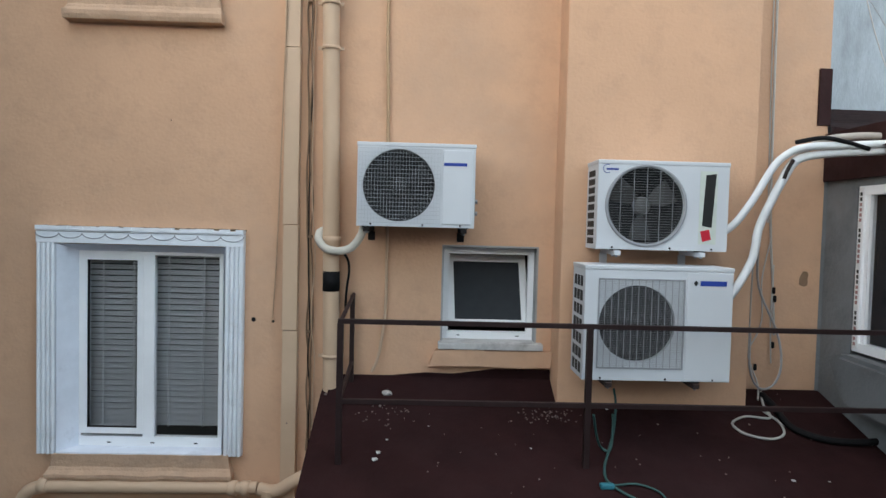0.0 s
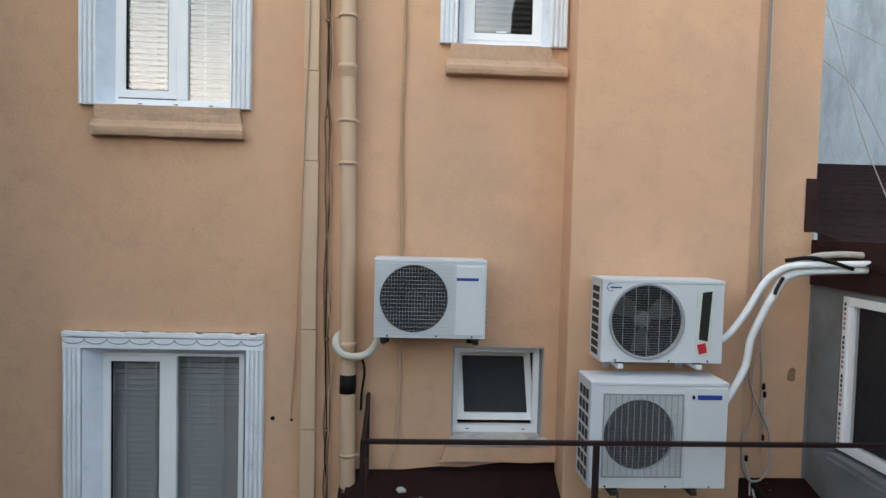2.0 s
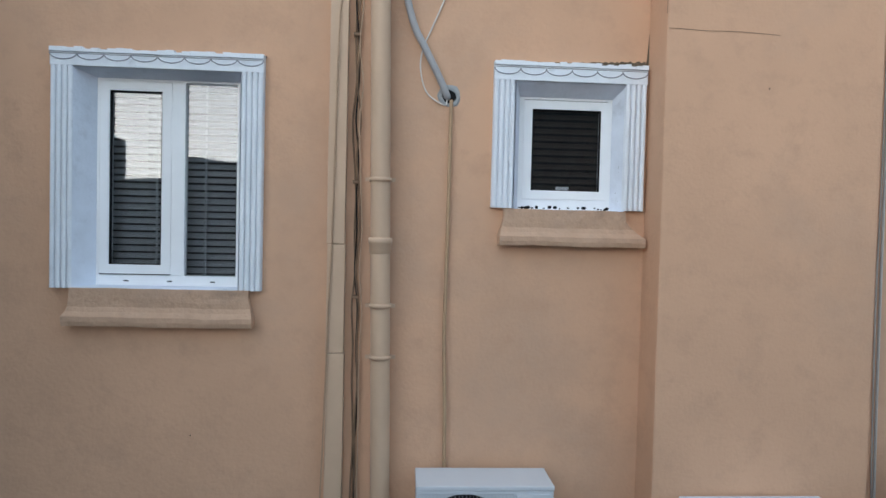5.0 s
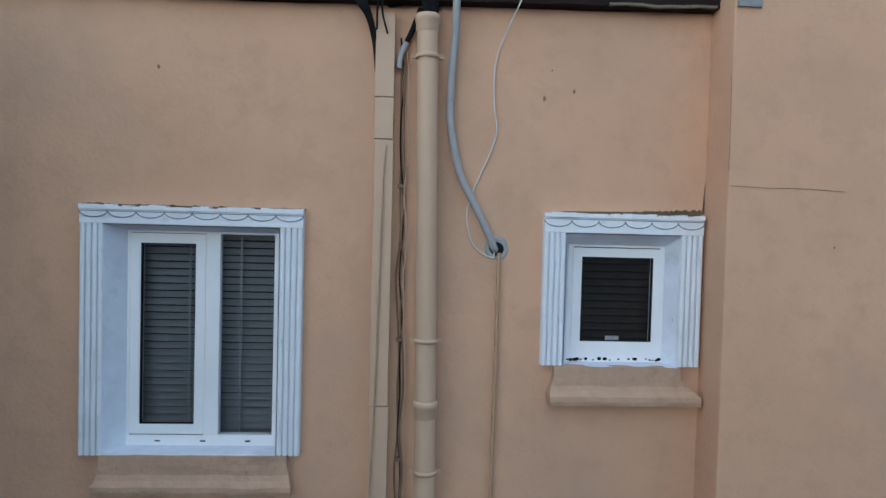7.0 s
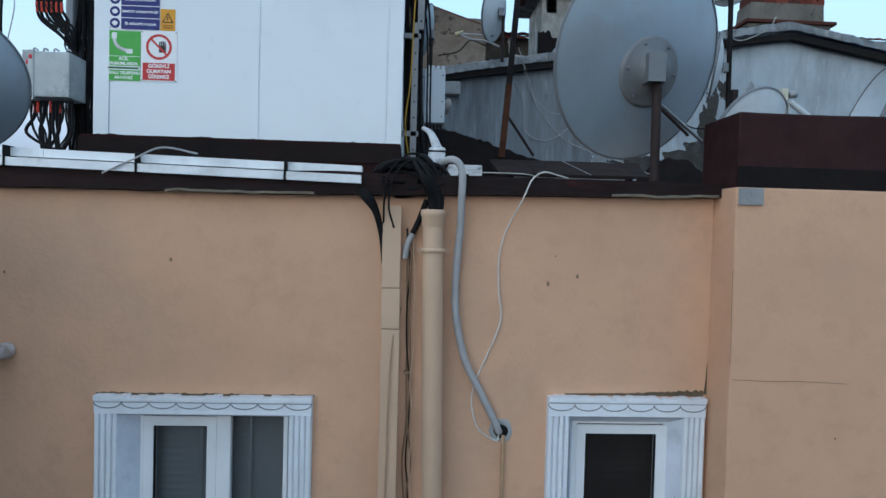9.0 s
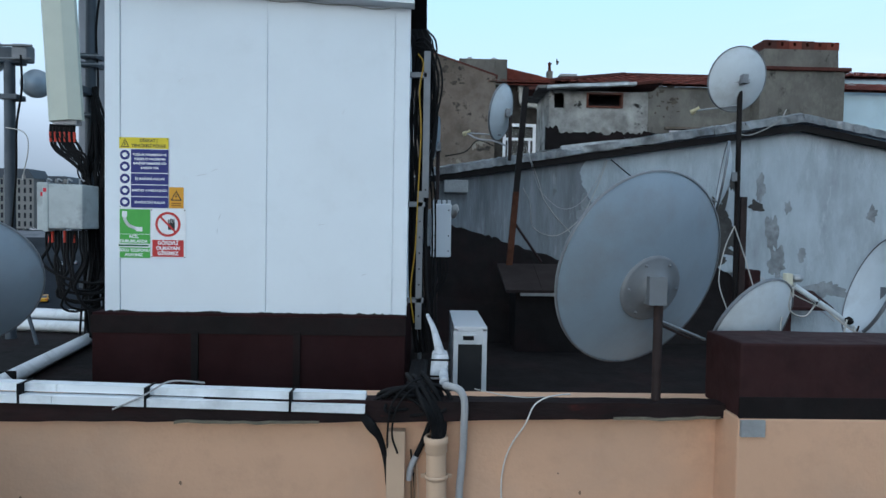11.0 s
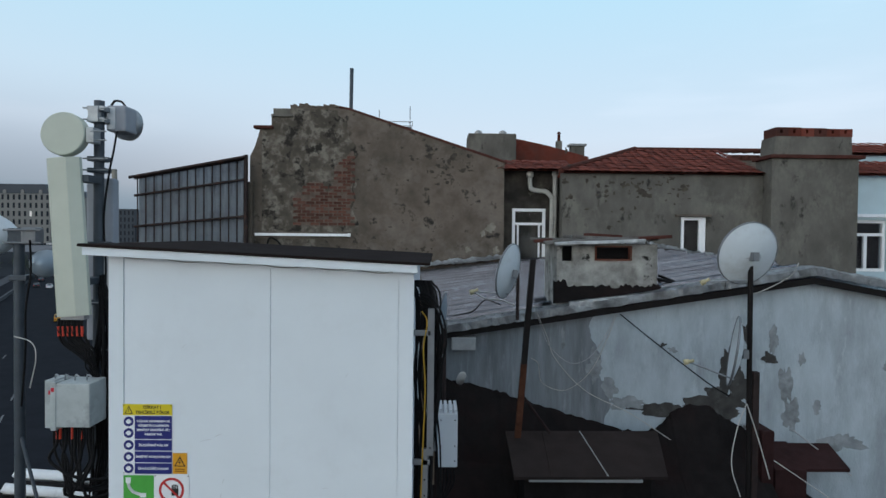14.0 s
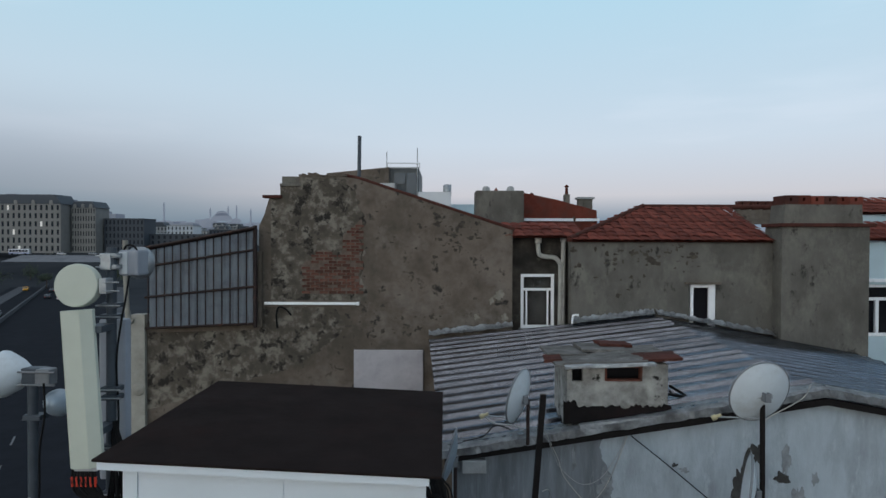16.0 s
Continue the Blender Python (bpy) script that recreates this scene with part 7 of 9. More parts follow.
for x0, x1, y0, y1, z, m, rx in ((0.40, 1.05, 8.72, 9.3, 8.07, CAP, -2.5), (0.95, 1.55, 8.68, 9.45, 8.095, CAP, -3), (1.35, 1.98, 8.72, 9.2, 8.12, TILE_DARK, -4), (0.36, 0.9, 9.2, 9.85, 8.09, CAP, 1), (0.30, 0.52, 8.9, 9.3, 8.075, TILE_DARK, -5), (0.85, 1.5, 9.35, 9.9, 8.12, CAP, 2), (1.4, 1.95, 9.15, 9.85, 8.10, CAP, -2), (1.15, 1.62, 9.62, 9.95, 8.15, TILE_DARK, 3), (0.50, 1.60, 8.63, 8.72, 8.065, ALU, -2.5)):
    k = box(B(), x0, y0, z, x1, y1, z + 0.04, 0.006)
    bmesh.ops.subdivide_edges(k, edges=[e for e in k.edges if e.calc_length() > 0.3], cuts=7)
    for v in k.verts:
        v.co += Vector((noise.noise(v.co * 8), noise.noise(v.co * 9 + Vector((4, 0, 0))), 0.35 * noise.noise(v.co * 7))) * 0.022
    bmesh.ops.rotate(k, verts=k.verts, cent=((x0 + x1) / 2, (y0 + y1) / 2, z), matrix=Euler((0, radians(rx), radians(rx))).to_matrix())
    part("cap_slab", k, m, ch, "broken cap slab")
ch.location.x += 0.07
cable("black_cable", [(1.9, 8.95, 7.55), (2.0, 9.2, 7.6), (2.3, 9.3, 7.55), (2.2, 9.6, 7.62)], 0.02, BLACK, "black cable lying on the shed roof")
for pts, r, m in (
    ([(0.32, 8.6, 7.25), (0.45, 8.78, 6.95), (0.55, 8.82, 6.75), (0.8, 8.83, 6.55), (1.05, 8.83, 6.62), (1.28, 8.83, 6.95), (1.36, 8.80, 7.2)], 0.004, GREY_CABLE),
    ([(0.30, 8.6, 7.3), (0.5, 8.8, 6.9), (0.62, 8.83, 6.6), (1.0, 8.83, 6.2), (1.5, 8.6, 5.98), (1.9, 8.3, 5.75)], 0.005, THIN_WHITE),
    ([(0.2, 8.1, 6.75), (0.35, 8.5, 6.6), (0.45, 8.8, 6.3), (0.75, 8.83, 6.2), (1.05, 8.83, 6.42), (1.25, 8.83, 6.8), (1.38, 8.80, 7.18)], 0.005, THIN_WHITE),
    ([(1.42, 8.78, 7.18), (1.9, 8.75, 6.8), (2.4, 8.5, 6.4), (2.55, 8.2, 6.3)], 0.008, BLACK),
    ([(2.50, 7.7, 6.35), (2.35, 7.6, 6.1), (2.25, 7.5, 5.75), (2.3, 7.4, 5.45)], 0.006, THIN_WHITE),
    ([(2.50, 7.7, 6.35), (2.58, 7.6, 6.0), (2.66, 7.5, 5.6)], 0.006, THIN_WHITE),
    ([(2.7, 7.5, 5.8), (3.0, 7.2, 5.6), (3.3, 6.8, 5.4)], 0.005, THIN_WHITE),
    ([(3.6, 8.7, 5.75), (4.0, 8.75, 5.45), (4.4, 8.78, 5.15)], 0.008, GREY_CABLE),
    ([(2.57, 7.75, 7.75), (2.75, 8.2, 7.52), (3.1, 8.6, 7.50), (3.5, 8.68, 7.68), (3.62, 8.7, 7.85)], 0.006, THIN_WHITE),
    ([(-0.44, 8.66, 7.46), (-0.3, 8.6, 7.38), (-0.1, 8.6, 7.36), (0.06, 8.6, 7.30)], 0.012, GREY_CABLE),
    ([(-0.7, 8.6, 7.16), (-0.45, 8.6, 7.22), (-0.3, 8.6, 7.36), (-0.1, 8.6, 7.3)], 0.008, BLACK),
):
    cable("aerial_cable", pts, r, m, "thin aerial cable slung across the shed", group="aerial cables", seg=6)
solo("wall_lamp", box(B(), -0.70, 8.7, 6.72, -0.40, 8.86, 6.88, 0.01), CONC, "pale box at the shed wall's corner", "box")
solo("white_bottle", lathe(B(), [(0, -0.05), (0.05, -0.04), (0.05, 0.08), (0.02, 0.13), (0, 0.13)], pose(-0.60, 8.3, 6.45, 40, 20, 0), 14), PLASTER, "white plastic bottle caught by the shed wall", "bottle")


# ---- old house behind ----
house = thing("old_house", (1.0, 16, -10), "old rendered house with stained walls and red tiled roofs", "house")
cg = B()
for a, b in (((0.72, 9.86), (-3.0, 11.07)), ((-3.0, 11.07), (-3.42, 11.15))):
    tube(cg, [(a[0], 15.75, a[1] + 0.02), (b[0], 15.75, b[1] + 0.02)], 0.05, 6)
part("coping", cg, TILE_DARK, house, "dark red tile coping along the gable")
for x0, x1, z0, z1, y in ((-4.84, -4.30, 10.5, 11.14, 15.9), (-4.80, -4.3, 10.88, 10.94, 15.55)):
    part("chimney_shoulder", box(B(), x0, y, z0, x1, 16.6, z1, 0.01), OLD_RENDER_PALE, house, "grey rendered shoulder")
part("ledge", box(B(), -5.2, 15.52, 10.60, -4.75, 15.75, 10.67, 0.01), TILE_DARK, house, "dark red ledge")
lt = B()
rnd = random.Random(71)
for i in range(16):
    x = -4.36 + 0.07 * i
    box(lt, x, 15.58, 11.12, x + 0.06, 15.9, 11.14 + rnd.uniform(0.0, 0.06))
part("parapet_stones", lt, OLD_RENDER, house, "uneven mortar top")
part("roof", prism(B(), [(0.66, 9.84), (-3.0, 11.04), (-4.3, 10.6), (-4.3, 10.4), (0.66, 9.6)], 15.95, 24.0), TILE, house, "red tiled roof behind the gable")
solo("iron_pole", tube(B(), [(-3.0, 15.95, 10.9), (-2.985, 15.95, 12.12)], 0.045, 8), MAST, "grey iron pole behind the gable", "pole")

# bare brick where the render has fallen
BX = [bpy.data.meshes.new("brick") for _ in range(3)]
for k, me in enumerate(BX):
    m = B()
    rr = random.Random(k)
    box(m, -0.098 + rr.uniform(0, 0.012), -0.012 - 0.006 * k, -0.029, 0.098 - rr.uniform(0, 0.012), 0.03, 0.029, 0.006)
    m.to_mesh(me)
    m.free()
    me.materials.append(BRICK)
MORTAR = mat("old_mortar", (0.135, 0.105, 0.085), 0.95, var=0.25, scale=10, bump=0.5, bump_scale=40)
def bare(x, z):
    """Where the brick shows."""
    n = 0.12 * noise.noise(Vector((x * 2.2, 0, z * 2.2))) + 0.05 * noise.noise(Vector((x * 7, 3, z * 7)))
    low = -4.25 + n < x < -2.95 + n and 8.36 < z < 9.20 + 1.5 * n - 0.12 * max(0, -3.6 - x)
    mid = -3.95 + n < x < -3.62 + n and 9.0 < z < 9.38
    up = -3.36 + n < x < -2.88 + n and 9.0 < z < 9.74 + 0.9 * (x + 3.3)
    return low or mid or up
mo = B()
for i in range(60):
    for j in range(70):
        x, z = -4.45 + 0.03 * i, 8.25 + 0.03 * j
        if bare(x, z):
            box(mo, x - 0.016, 15.592, z - 0.016, x + 0.016, 15.605, z + 0.016)
mob = solo("brick_backing", mo, MORTAR, "rough mortar between exposed bricks", "mortar", kind="structure")
row = 0
z = 8.39
while z < 10.0:
    x = -4.4 + (0.105 if row % 2 else 0)
    while x < -2.7:
        if bare(x, z) and rnd.random() < 0.84:
            b = new("brick", BX[rnd.randrange(3)])
            b.parent, b.location, b.rotation_euler = mob, (x, 15.593 + rnd.uniform(-0.004, 0.006), z + rnd.uniform(-0.003, 0.003)), (0, rnd.uniform(-0.02, 0.02), 0)
        x += 0.21
    z += 0.071
    row += 1

wp = thing("wall_pipe", (-4.0, 15.5, 8.1), "white plastic pipe fixed along the old house wall", "pipe")
part("pipe_length", box(B(), -5.16, 15.50, 8.10, -2.94, 15.56, 8.165, 0.012), PVC, wp)
part("end_cap", box(B(), -2.99, 15.495, 8.09, -2.93, 15.565, 8.175, 0.01), PVC, wp)
cable("black_cable", [(-4.86, 15.55, 7.55), (-4.87, 15.52, 7.85), (-4.80, 15.48, 8.05), (-4.65, 15.5, 8.0), (-4.52, 15.52, 7.85)], 0.022, BLACK, "black cable looped under the white pipe")
solo("wall_patch_panel", box(B(), -3.06, 15.54, 6.0, -1.43, 15.61, 7.04, 0.01), mat("pale_grey_board", (0.42, 0.40, 0.42), 0.9, var=0.1, stain=(0.28, 0.27, 0.29), stain_scale=3, bump=0.2), "pale grey board fixed to the old house wall", "panel")
solo("trim_house_corner", box(B(), -8.28, 15.5, -10, -7.95, 15.75, 7.86, 0.02), mat("dull_cream_stone", (0.30, 0.29, 0.26), 0.9, stain=(0.18, 0.17, 0.15)), "dull cream moulded corner strip of the old house", kind="structure")
CREAM = mat("dull_cream_moulding", (0.27, 0.26, 0.23), 0.9, stain=(0.16, 0.15, 0.13), bump=0.2)
solo("house_medallion", lathe(B(), [(0, 0.05), (0.06, 0.05), (0.08, 0.03), (0.12, 0.04), (0.15, 0.0)], pose(-8.1, 15.5, 6.1, 90, 0, 0), 20), CREAM, "dull cream plaster rosette on the corner strip", "ornament")
solo("corner_downpipe", tube(B(), curve([(-8.38, 15.45, 9.6), (-8.36, 15.45, 8.6), (-8.32, 15.45, 7.8), (-8.2, 15.45, 7.7)]), 0.06, 8), CREAM, "dull cream downpipe at the old house corner", "pipe")

# corrugated screen with rusty frame
cs = thing("balcony_screen", (-6.5, 15.3, 7.6), "grey corrugated plastic balcony screen in a rusty frame", "screen")
SHEET = mat("grey_translucent_sheet", (0.30, 0.34, 0.39), 0.45, var=0.12, scale=2, stain=(0.16, 0.17, 0.19), stain_scale=1.3, bump=0.0)
tz, bz = (lambda x: 9.41 + (x + 7.79) * 0.19), (lambda x: 7.54 + (x + 7.79) * 0.045)
for i in range(13):
    a, b = -7.78 + 0.1895 * i, -7.78 + 0.1895 * (i + 1)
    k, n = B(), 8
    vs = [[k.verts.new((a + (b - a) * q / n, 15.36 + 0.018 * math.cos(math.pi * 2 * q / n), f(a + (b - a) * q / n))) for q in range(n + 1)] for f in (bz, tz)]
    for q in range(n):
        k.faces.new((vs[0][q], vs[0][q + 1], vs[1][q + 1], vs[1][q]))
    bmesh.ops.solidify(k, geom=list(k.faces), thickness=0.006)
    part("sheet", k, SHEET, cs, "grey corrugated sheet")
    part("upright", tube(B(), [(a, 15.31, bz(a)), (a, 15.31, tz(a))], 0.016, 4), RUST, cs)
for f in (0.0, 0.22, 0.60, 0.985):
    part("rail", tube(B(), [(x, 15.30, tz(x) + (bz(x) - tz(x)) * f) for x in (-7.85, -5.28)], 0.028 if f else 0.045, 4), RUST, cs, "rusty frame rail")
part("rail", tube(B(), [(-5.30, 15.30, 7.6), (-5.30, 15.30, 9.95)], 0.05, 4), RUST, cs, "rusty end post")
part("roof_edge", tube(B(), [(-7.95, 15.25, 9.40), (-5.3, 15.25, 9.90)], 0.035, 4), RUST, cs, "rusty roof edge")
solo("wall_balcony", box(B(), -7.78, 15.45, 7.6, -5.2, 15.62, 9.35), OLD_RENDER, "dark wall behind the balcony screen", kind="structure")

# windows of the old house
def house_window(x0, z0, x1, z1, y, bars, label, lights=()):
    w = thing("house_window", ((x0 + x1) / 2, y, z0), label, "window", "windows of the old houses")
    part("window_frame", ring(B(), x0, z0, x1, z1, 0.07, y, y + 0.08), PVC, w)
    for b in bars:
        part("glazing_bar", box(B(), b[0], y + 0.005, b[1], b[2], y + 0.07, b[3]), PVC, w)
    part("window_sill", box(B(), x0 - 0.04, y - 0.06, z0 - 0.06, x1 + 0.04, y + 0.05, z0), CONC, w)
    g = part("pane", box(B(), x0 + 0.06, y + 0.05, z0 + 0.06, x1 - 0.06, y + 0.06, z1 - 0.06), GLASS_PLAIN, w)
    g.visible_shadow = False
    # near-black board in place of an unlit room
    solo("wall_house_room", box(B(), x0 - 0.1, y + 0.35, z0 - 0.1, x1 + 0.1, y + 0.4, z1 + 0.1), UNLIT_INSIDE, "near-black board standing in for an unlit house room", kind="structure")
    return w


house_window(0.90, 7.52, 1.70, 8.82, 15.95, [(0.97, 8.42, 1.63, 8.48), (1.02, 7.59, 1.06, 8.42), (1.53, 7.59, 1.57, 8.42)], "white window with a top light in the stained recess")
house_window(4.70, 7.5, 5.27, 8.63, 15.24, [(5.12, 7.57, 5.20, 8.56)], "narrow white window in the grey house wall")
solo("trim_window_head", box(B(), 4.55, 15.12, 8.64, 5.35, 15.22, 8.69), OLD_RENDER, "thin stone head over a narrow window", kind="structure")

DRAIN = mat("dirty_white_drain_plastic", (0.40, 0.39, 0.36), 0.6, var=0.12, scale=4, stain=(0.2, 0.19, 0.17), stain_scale=3, bump=0.05)
dp = thing("drain_pipe", (1.6, 15.6, 7.4), "dirty white plastic drain pipes on the old house", "pipe")
part("pipe_length", tube(B(), curve([(1.30, 15.85, 9.60), (1.30, 15.85, 9.42), (1.34, 15.84, 9.28), (1.5, 15.83, 9.24), (1.68, 15.82, 9.22), (1.80, 15.82, 9.1), (1.83, 15.82, 8.9), (1.82, 15.82, 7.5)], 5), 0.055, 10), DRAIN, dp, "")
part("pipe_length", tube(B(), [(1.90, 15.84, 9.62), (1.89, 15.84, 7.45)], 0.055, 10), DRAIN, dp)
part("hopper", lathe(B(), [(0.06, 0.0), (0.085, 0.02), (0.085, 0.12), (0.04, 0.14)], pose(1.30, 15.85, 9.56), 14), DRAIN, dp)
part("hopper", lathe(B(), [(0.06, 0.0), (0.08, 0.02), (0.08, 0.1), (0.04, 0.12)], pose(1.90, 15.84, 9.6), 14), DRAIN, dp)
solo("bent_conduit", tube(B(), curve([(1.98, 15.15, 7.45), (1.98, 15.12, 7.85), (2.02, 15.12, 7.93), (2.12, 15.12, 7.93)], 4), 0.025, 8), PVC, "white bent conduit on the grey wall", "conduit")

# roofs with single tiles
TM = bpy.data.meshes.new("roof_tile")
k = B()
pr = [(-0.115, 0.0), (-0.07, 0.014), (0.0, 0.020), (0.05, 0.012), (0.085, 0.004), (0.115, 0.0)]
v0 = [k.verts.new((x, 0, z + 0.018)) for x, z in pr]
v1 = [k.verts.new((x * 0.96, 0.36, z)) for x, z in pr]
w0 = [k.verts.new((x, 0, z + 0.012)) for x, z in pr]
for q in range(5):
    k.faces.new((v0[q], v0[q + 1], v1[q + 1], v1[q]))
    k.faces.new((w0[q], w0[q + 1], v0[q + 1], v0[q]))
k.to_mesh(TM)
k.free()
TM.materials.append(TILE)


def tiled(name, x0, x1, y0, z0, y1, z1, label, step=0.235, hip=0.0):
    """A roof slope from its eaves (y0, z0) to its ridge (y1, z1) with tiles laid on it; hip: how far the left end leans in."""
    bs = B()
    vs = [bs.verts.new(p) for p in ((x0, y0, z0 - 0.03), (x1, y0, z0 - 0.03), (x1, y1, z1 - 0.03), (x0 + hip, y1, z1 - 0.03))]
    bs.faces.new(vs)
    bmesh.ops.solidify(bs, geom=list(bs.faces), thickness=0.05)
    roof = solo(name, bs, TILE, label, kind="structure")
    ln = math.hypot(y1 - y0, z1 - z0)
    rows, ang = int(ln / 0.31), math.atan2(z1 - z0, y1 - y0)
    for r in range(rows + 1):
        f = r * 0.31 / ln
        xa = x0 + hip * f
        for c in range(int((x1 - xa) / step) + 1):
            t = new("roof_tile", TM)
            t.parent = roof
            t.location = (xa + c * step + 0.1, y0 - 0.04 + f * (y1 - y0), z0 + f * (z1 - z0) + rnd.uniform(-0.006, 0.01))
            t.rotation_euler = (ang, 0, rnd.uniform(-0.03, 0.03))
    return roof


rnd = random.Random(81)
tiled("roof_house_south", 1.9, 6.62, 15.1, 9.63, 18.0, 10.54, "red clay tiled roof of the old house", hip=2.55)
ri = B()
for i in range(12):
    tube(ri, [(4.45 + 0.30 * i, 18.0, 10.55), (4.76 + 0.30 * i, 18.0, 10.565)], [0.075, 0.06], 8)
for i in range(11):
    a = i / 11
    tube(ri, [(1.9 + 2.55 * a, 15.12 + 2.88 * a, 9.66 + 0.90 * a), (1.9 + 2.55 * (a + 0.11), 15.12 + 2.88 * (a + 0.11), 9.675 + 0.90 * (a + 0.11))], [0.075, 0.06], 8)
solo("trim_ridge_tiles", ri, TILE_DARK, "weathered red ridge and hip tiles", kind="structure")
tiled("roof_house_recess", 0.5, 2.2, 15.6, 9.72, 16.6, 10.0, "narrow red tiled roof over the recess")
solo("wall_house_back", box(B(), 0.5, 16.2, 7, 8.6, 24, 9.6), OLD_RENDER_PALE, "body of the old house behind", kind="structure")
cc = thing("house_chimney", (7.6, 15.0, 7.0), "broad grey rendered chimney with clay vents along its top", "chimney")
part("chimney_body", box(B(), 6.55, 14.82, 5.0, 8.50, 15.55, 9.98, 0.015), OLD_RENDER_PALE, cc)
part("band", box(B(), 6.48, 14.74, 9.95, 8.60, 15.6, 10.03, 0.012), TILE_DARK, cc, "dark red band")
part("shoulder", prism(B(), [(6.62, 10.03), (8.38, 10.03), (8.36, 10.45), (6.66, 10.45)], 14.88, 15.5), OLD_RENDER_PALE, cc)
for i in range(6):
    x, top = 6.66 + 0.289 * i, 10.655 - 0.012 * (i // 2)
    vt = holed(B(), x, 10.45, x + 0.286, top, 14.90, 15.42, [(x + 0.10, 10.525, x + 0.155, 10.605)])
    part("clay_vent", vt, TILE if i % 3 else TILE_DARK, cc, "red clay vent block with a round mouth")
part("back_vents", box(B(), 8.95, 22.0, 10.2, 10.55, 22.3, 10.80, 0.02), OLD_RENDER, cc, "far row of vents")
for i in range(6):
    part("clay_vent", holed(B(), 8.97 + 0.26 * i, 10.80, 9.22 + 0.26 * i, 10.98, 21.97, 22.27, [(9.05 + 0.26 * i, 10.85, 9.11 + 0.26 * i, 10.93)]), TILE_DARK, cc, "red clay vent")
eh = thing("white_house", (10.5, 15.6, -10), "white rendered neighbouring house with white windows", "house")
part("wall", holed(B(), 8.55, -10, 14.0, 9.62, 15.6, 15.9, [(8.78, 7.40, 9.75, 8.62)]), BLUE_WALL, eh)
part("band", box(B(), 8.5, 15.55, 8.68, 14.0, 15.62, 8.76), TRIM_WHITE, eh, "white string course")
house_window(8.78, 7.40, 9.75, 8.62, 15.68, [(8.85, 8.24, 9.68, 8.31), (9.24, 7.47, 9.32, 8.24)], "white window with top lights in the white house")
tiled("roof_white_house", 8.62, 12.0, 15.45, 9.68, 16.6, 10.1, "red tiled roof of the white house")
part("upper_wall", box(B(), 8.75, 16.9, 9.6, 14.0, 17.2, 10.35), BLUE_WALL, eh)
part("gutter", box(B(), 8.62, 16.7, 10.15, 9.2, 16.9, 10.25), PVC, eh, "white gutter end")
tiled("roof_white_house_upper", 8.7, 12.5, 16.8, 10.35, 18.2, 10.8, "upper red tiled roof of the white house")

# houses further back
cb = thing("far_chimney", (0.6, 18.6, 9.5), "grey rendered chimney block behind the old house", "chimney")
part("chimney_body", box(B(), -0.07, 18.4, 9.0, 1.28, 19.4, 11.02, 0.03), OLD_RENDER_PALE, cb)
for x in (0.25, 0.95):
    part("clay_vent", lathe(B(), [(0.12, 0), (0.10, 0.12), (0.05, 0.16), (0, 0.16)], pose(x, 18.9, 11.02), 10), CONC, cb, "grey cap")
rb = thing("red_roof_house", (2.5, 20, 8), "red tiled house behind with small chimneys", "house")
part("roof", prism(B(), [(1.30, 9.6), (3.6, 9.6), (3.55, 10.52), (2.3, 10.85), (1.32, 11.05)], 19.4, 22.0), TILE, rb)
part("eaves_band", box(B(), 1.32, 19.34, 10.20, 3.62, 19.42, 10.28), TRIM_WHITE, rb, "white eaves line")
part("chimney", box(B(), 2.62, 19.5, 10.5, 2.78, 19.7, 11.0), OLD_RENDER_PALE, rb, "slim chimney")
part("chimney_pot", lathe(B(), [(0.05, 0), (0.04, 0.22), (0.07, 0.24), (0, 0.3)], pose(2.7, 19.6, 11.0), 8), TILE, rb)
part("chimney", box(B(), 3.05, 19.5, 10.4, 3.45, 19.8, 10.86), OLD_RENDER_PALE, rb, "grey chimney")
part("chimney_cap", box(B(), 3.0, 19.45, 10.86, 3.5, 19.85, 10.92), CONC, rb)
rt = thing("ridge_ornaments", (0.9, 20.0, 10.9), "small clay ornaments on a far roof", "ornament")
for x, h in ((0.62, 0.25), (0.85, 0.12), (1.7, 0.1)):
    part("clay_cone", lathe(B(), [(0.1, 0), (0.06, h * 0.5), (0.07, h * 0.6), (0, h)], pose(x, 19.9, 10.98), 8), TILE, rt)
solo("wall_far_ridge", box(B(), 0.3, 19.6, 9.5, 1.35, 20.2, 11.0), TILE, "red roof edge behind the chimney block", kind="structure")

GLAZE = plain("dark_glazing", (0.06, 0.08, 0.10), 0.15)
FAR_PANE = mat("dull_far_window", (0.022, 0.026, 0.034), 0.8, var=0.3, scale=0.4, bump=0.0, spec=0.05)
mb = thing("modern_building", (-3.8, 27, -10), "dark modern building with a glazed top storey", "building")
part("wall", prism(B(), [(-5.7, 11.0), (-3.2, 11.0), (-3.2, 12.55), (-5.7, 12.30)], 26, 34), OLD_RENDER, mb)
part("top_storey", box(B(), -3.2, 26.3, 11.0, -2.0, 30, 12.55), mat("dark_cladding", (0.07, 0.08, 0.085), 0.5), mb)
part("window", box(B(), -3.0, 26.25, 11.9, -2.55, 26.32, 12.35), GLAZE, mb)
part("window", box(B(), -2.5, 26.25, 11.5, -2.1, 26.32, 12.35), GLAZE, mb)
part("railing", ring(B(), -3.3, 12.55, -1.95, 12.75, 0.03, 26.2, 26.24), GALV, mb)
for x, z in ((-3.3, 13.2), (-2.06, 13.35), (-0.7, 11.9), (3.0, 11.4)):
    part("aerial", tube(B(), [(x, 26.2, 11.4), (x, 26.2, z)], 0.02, 5), GALV, mb, "thin aerial")
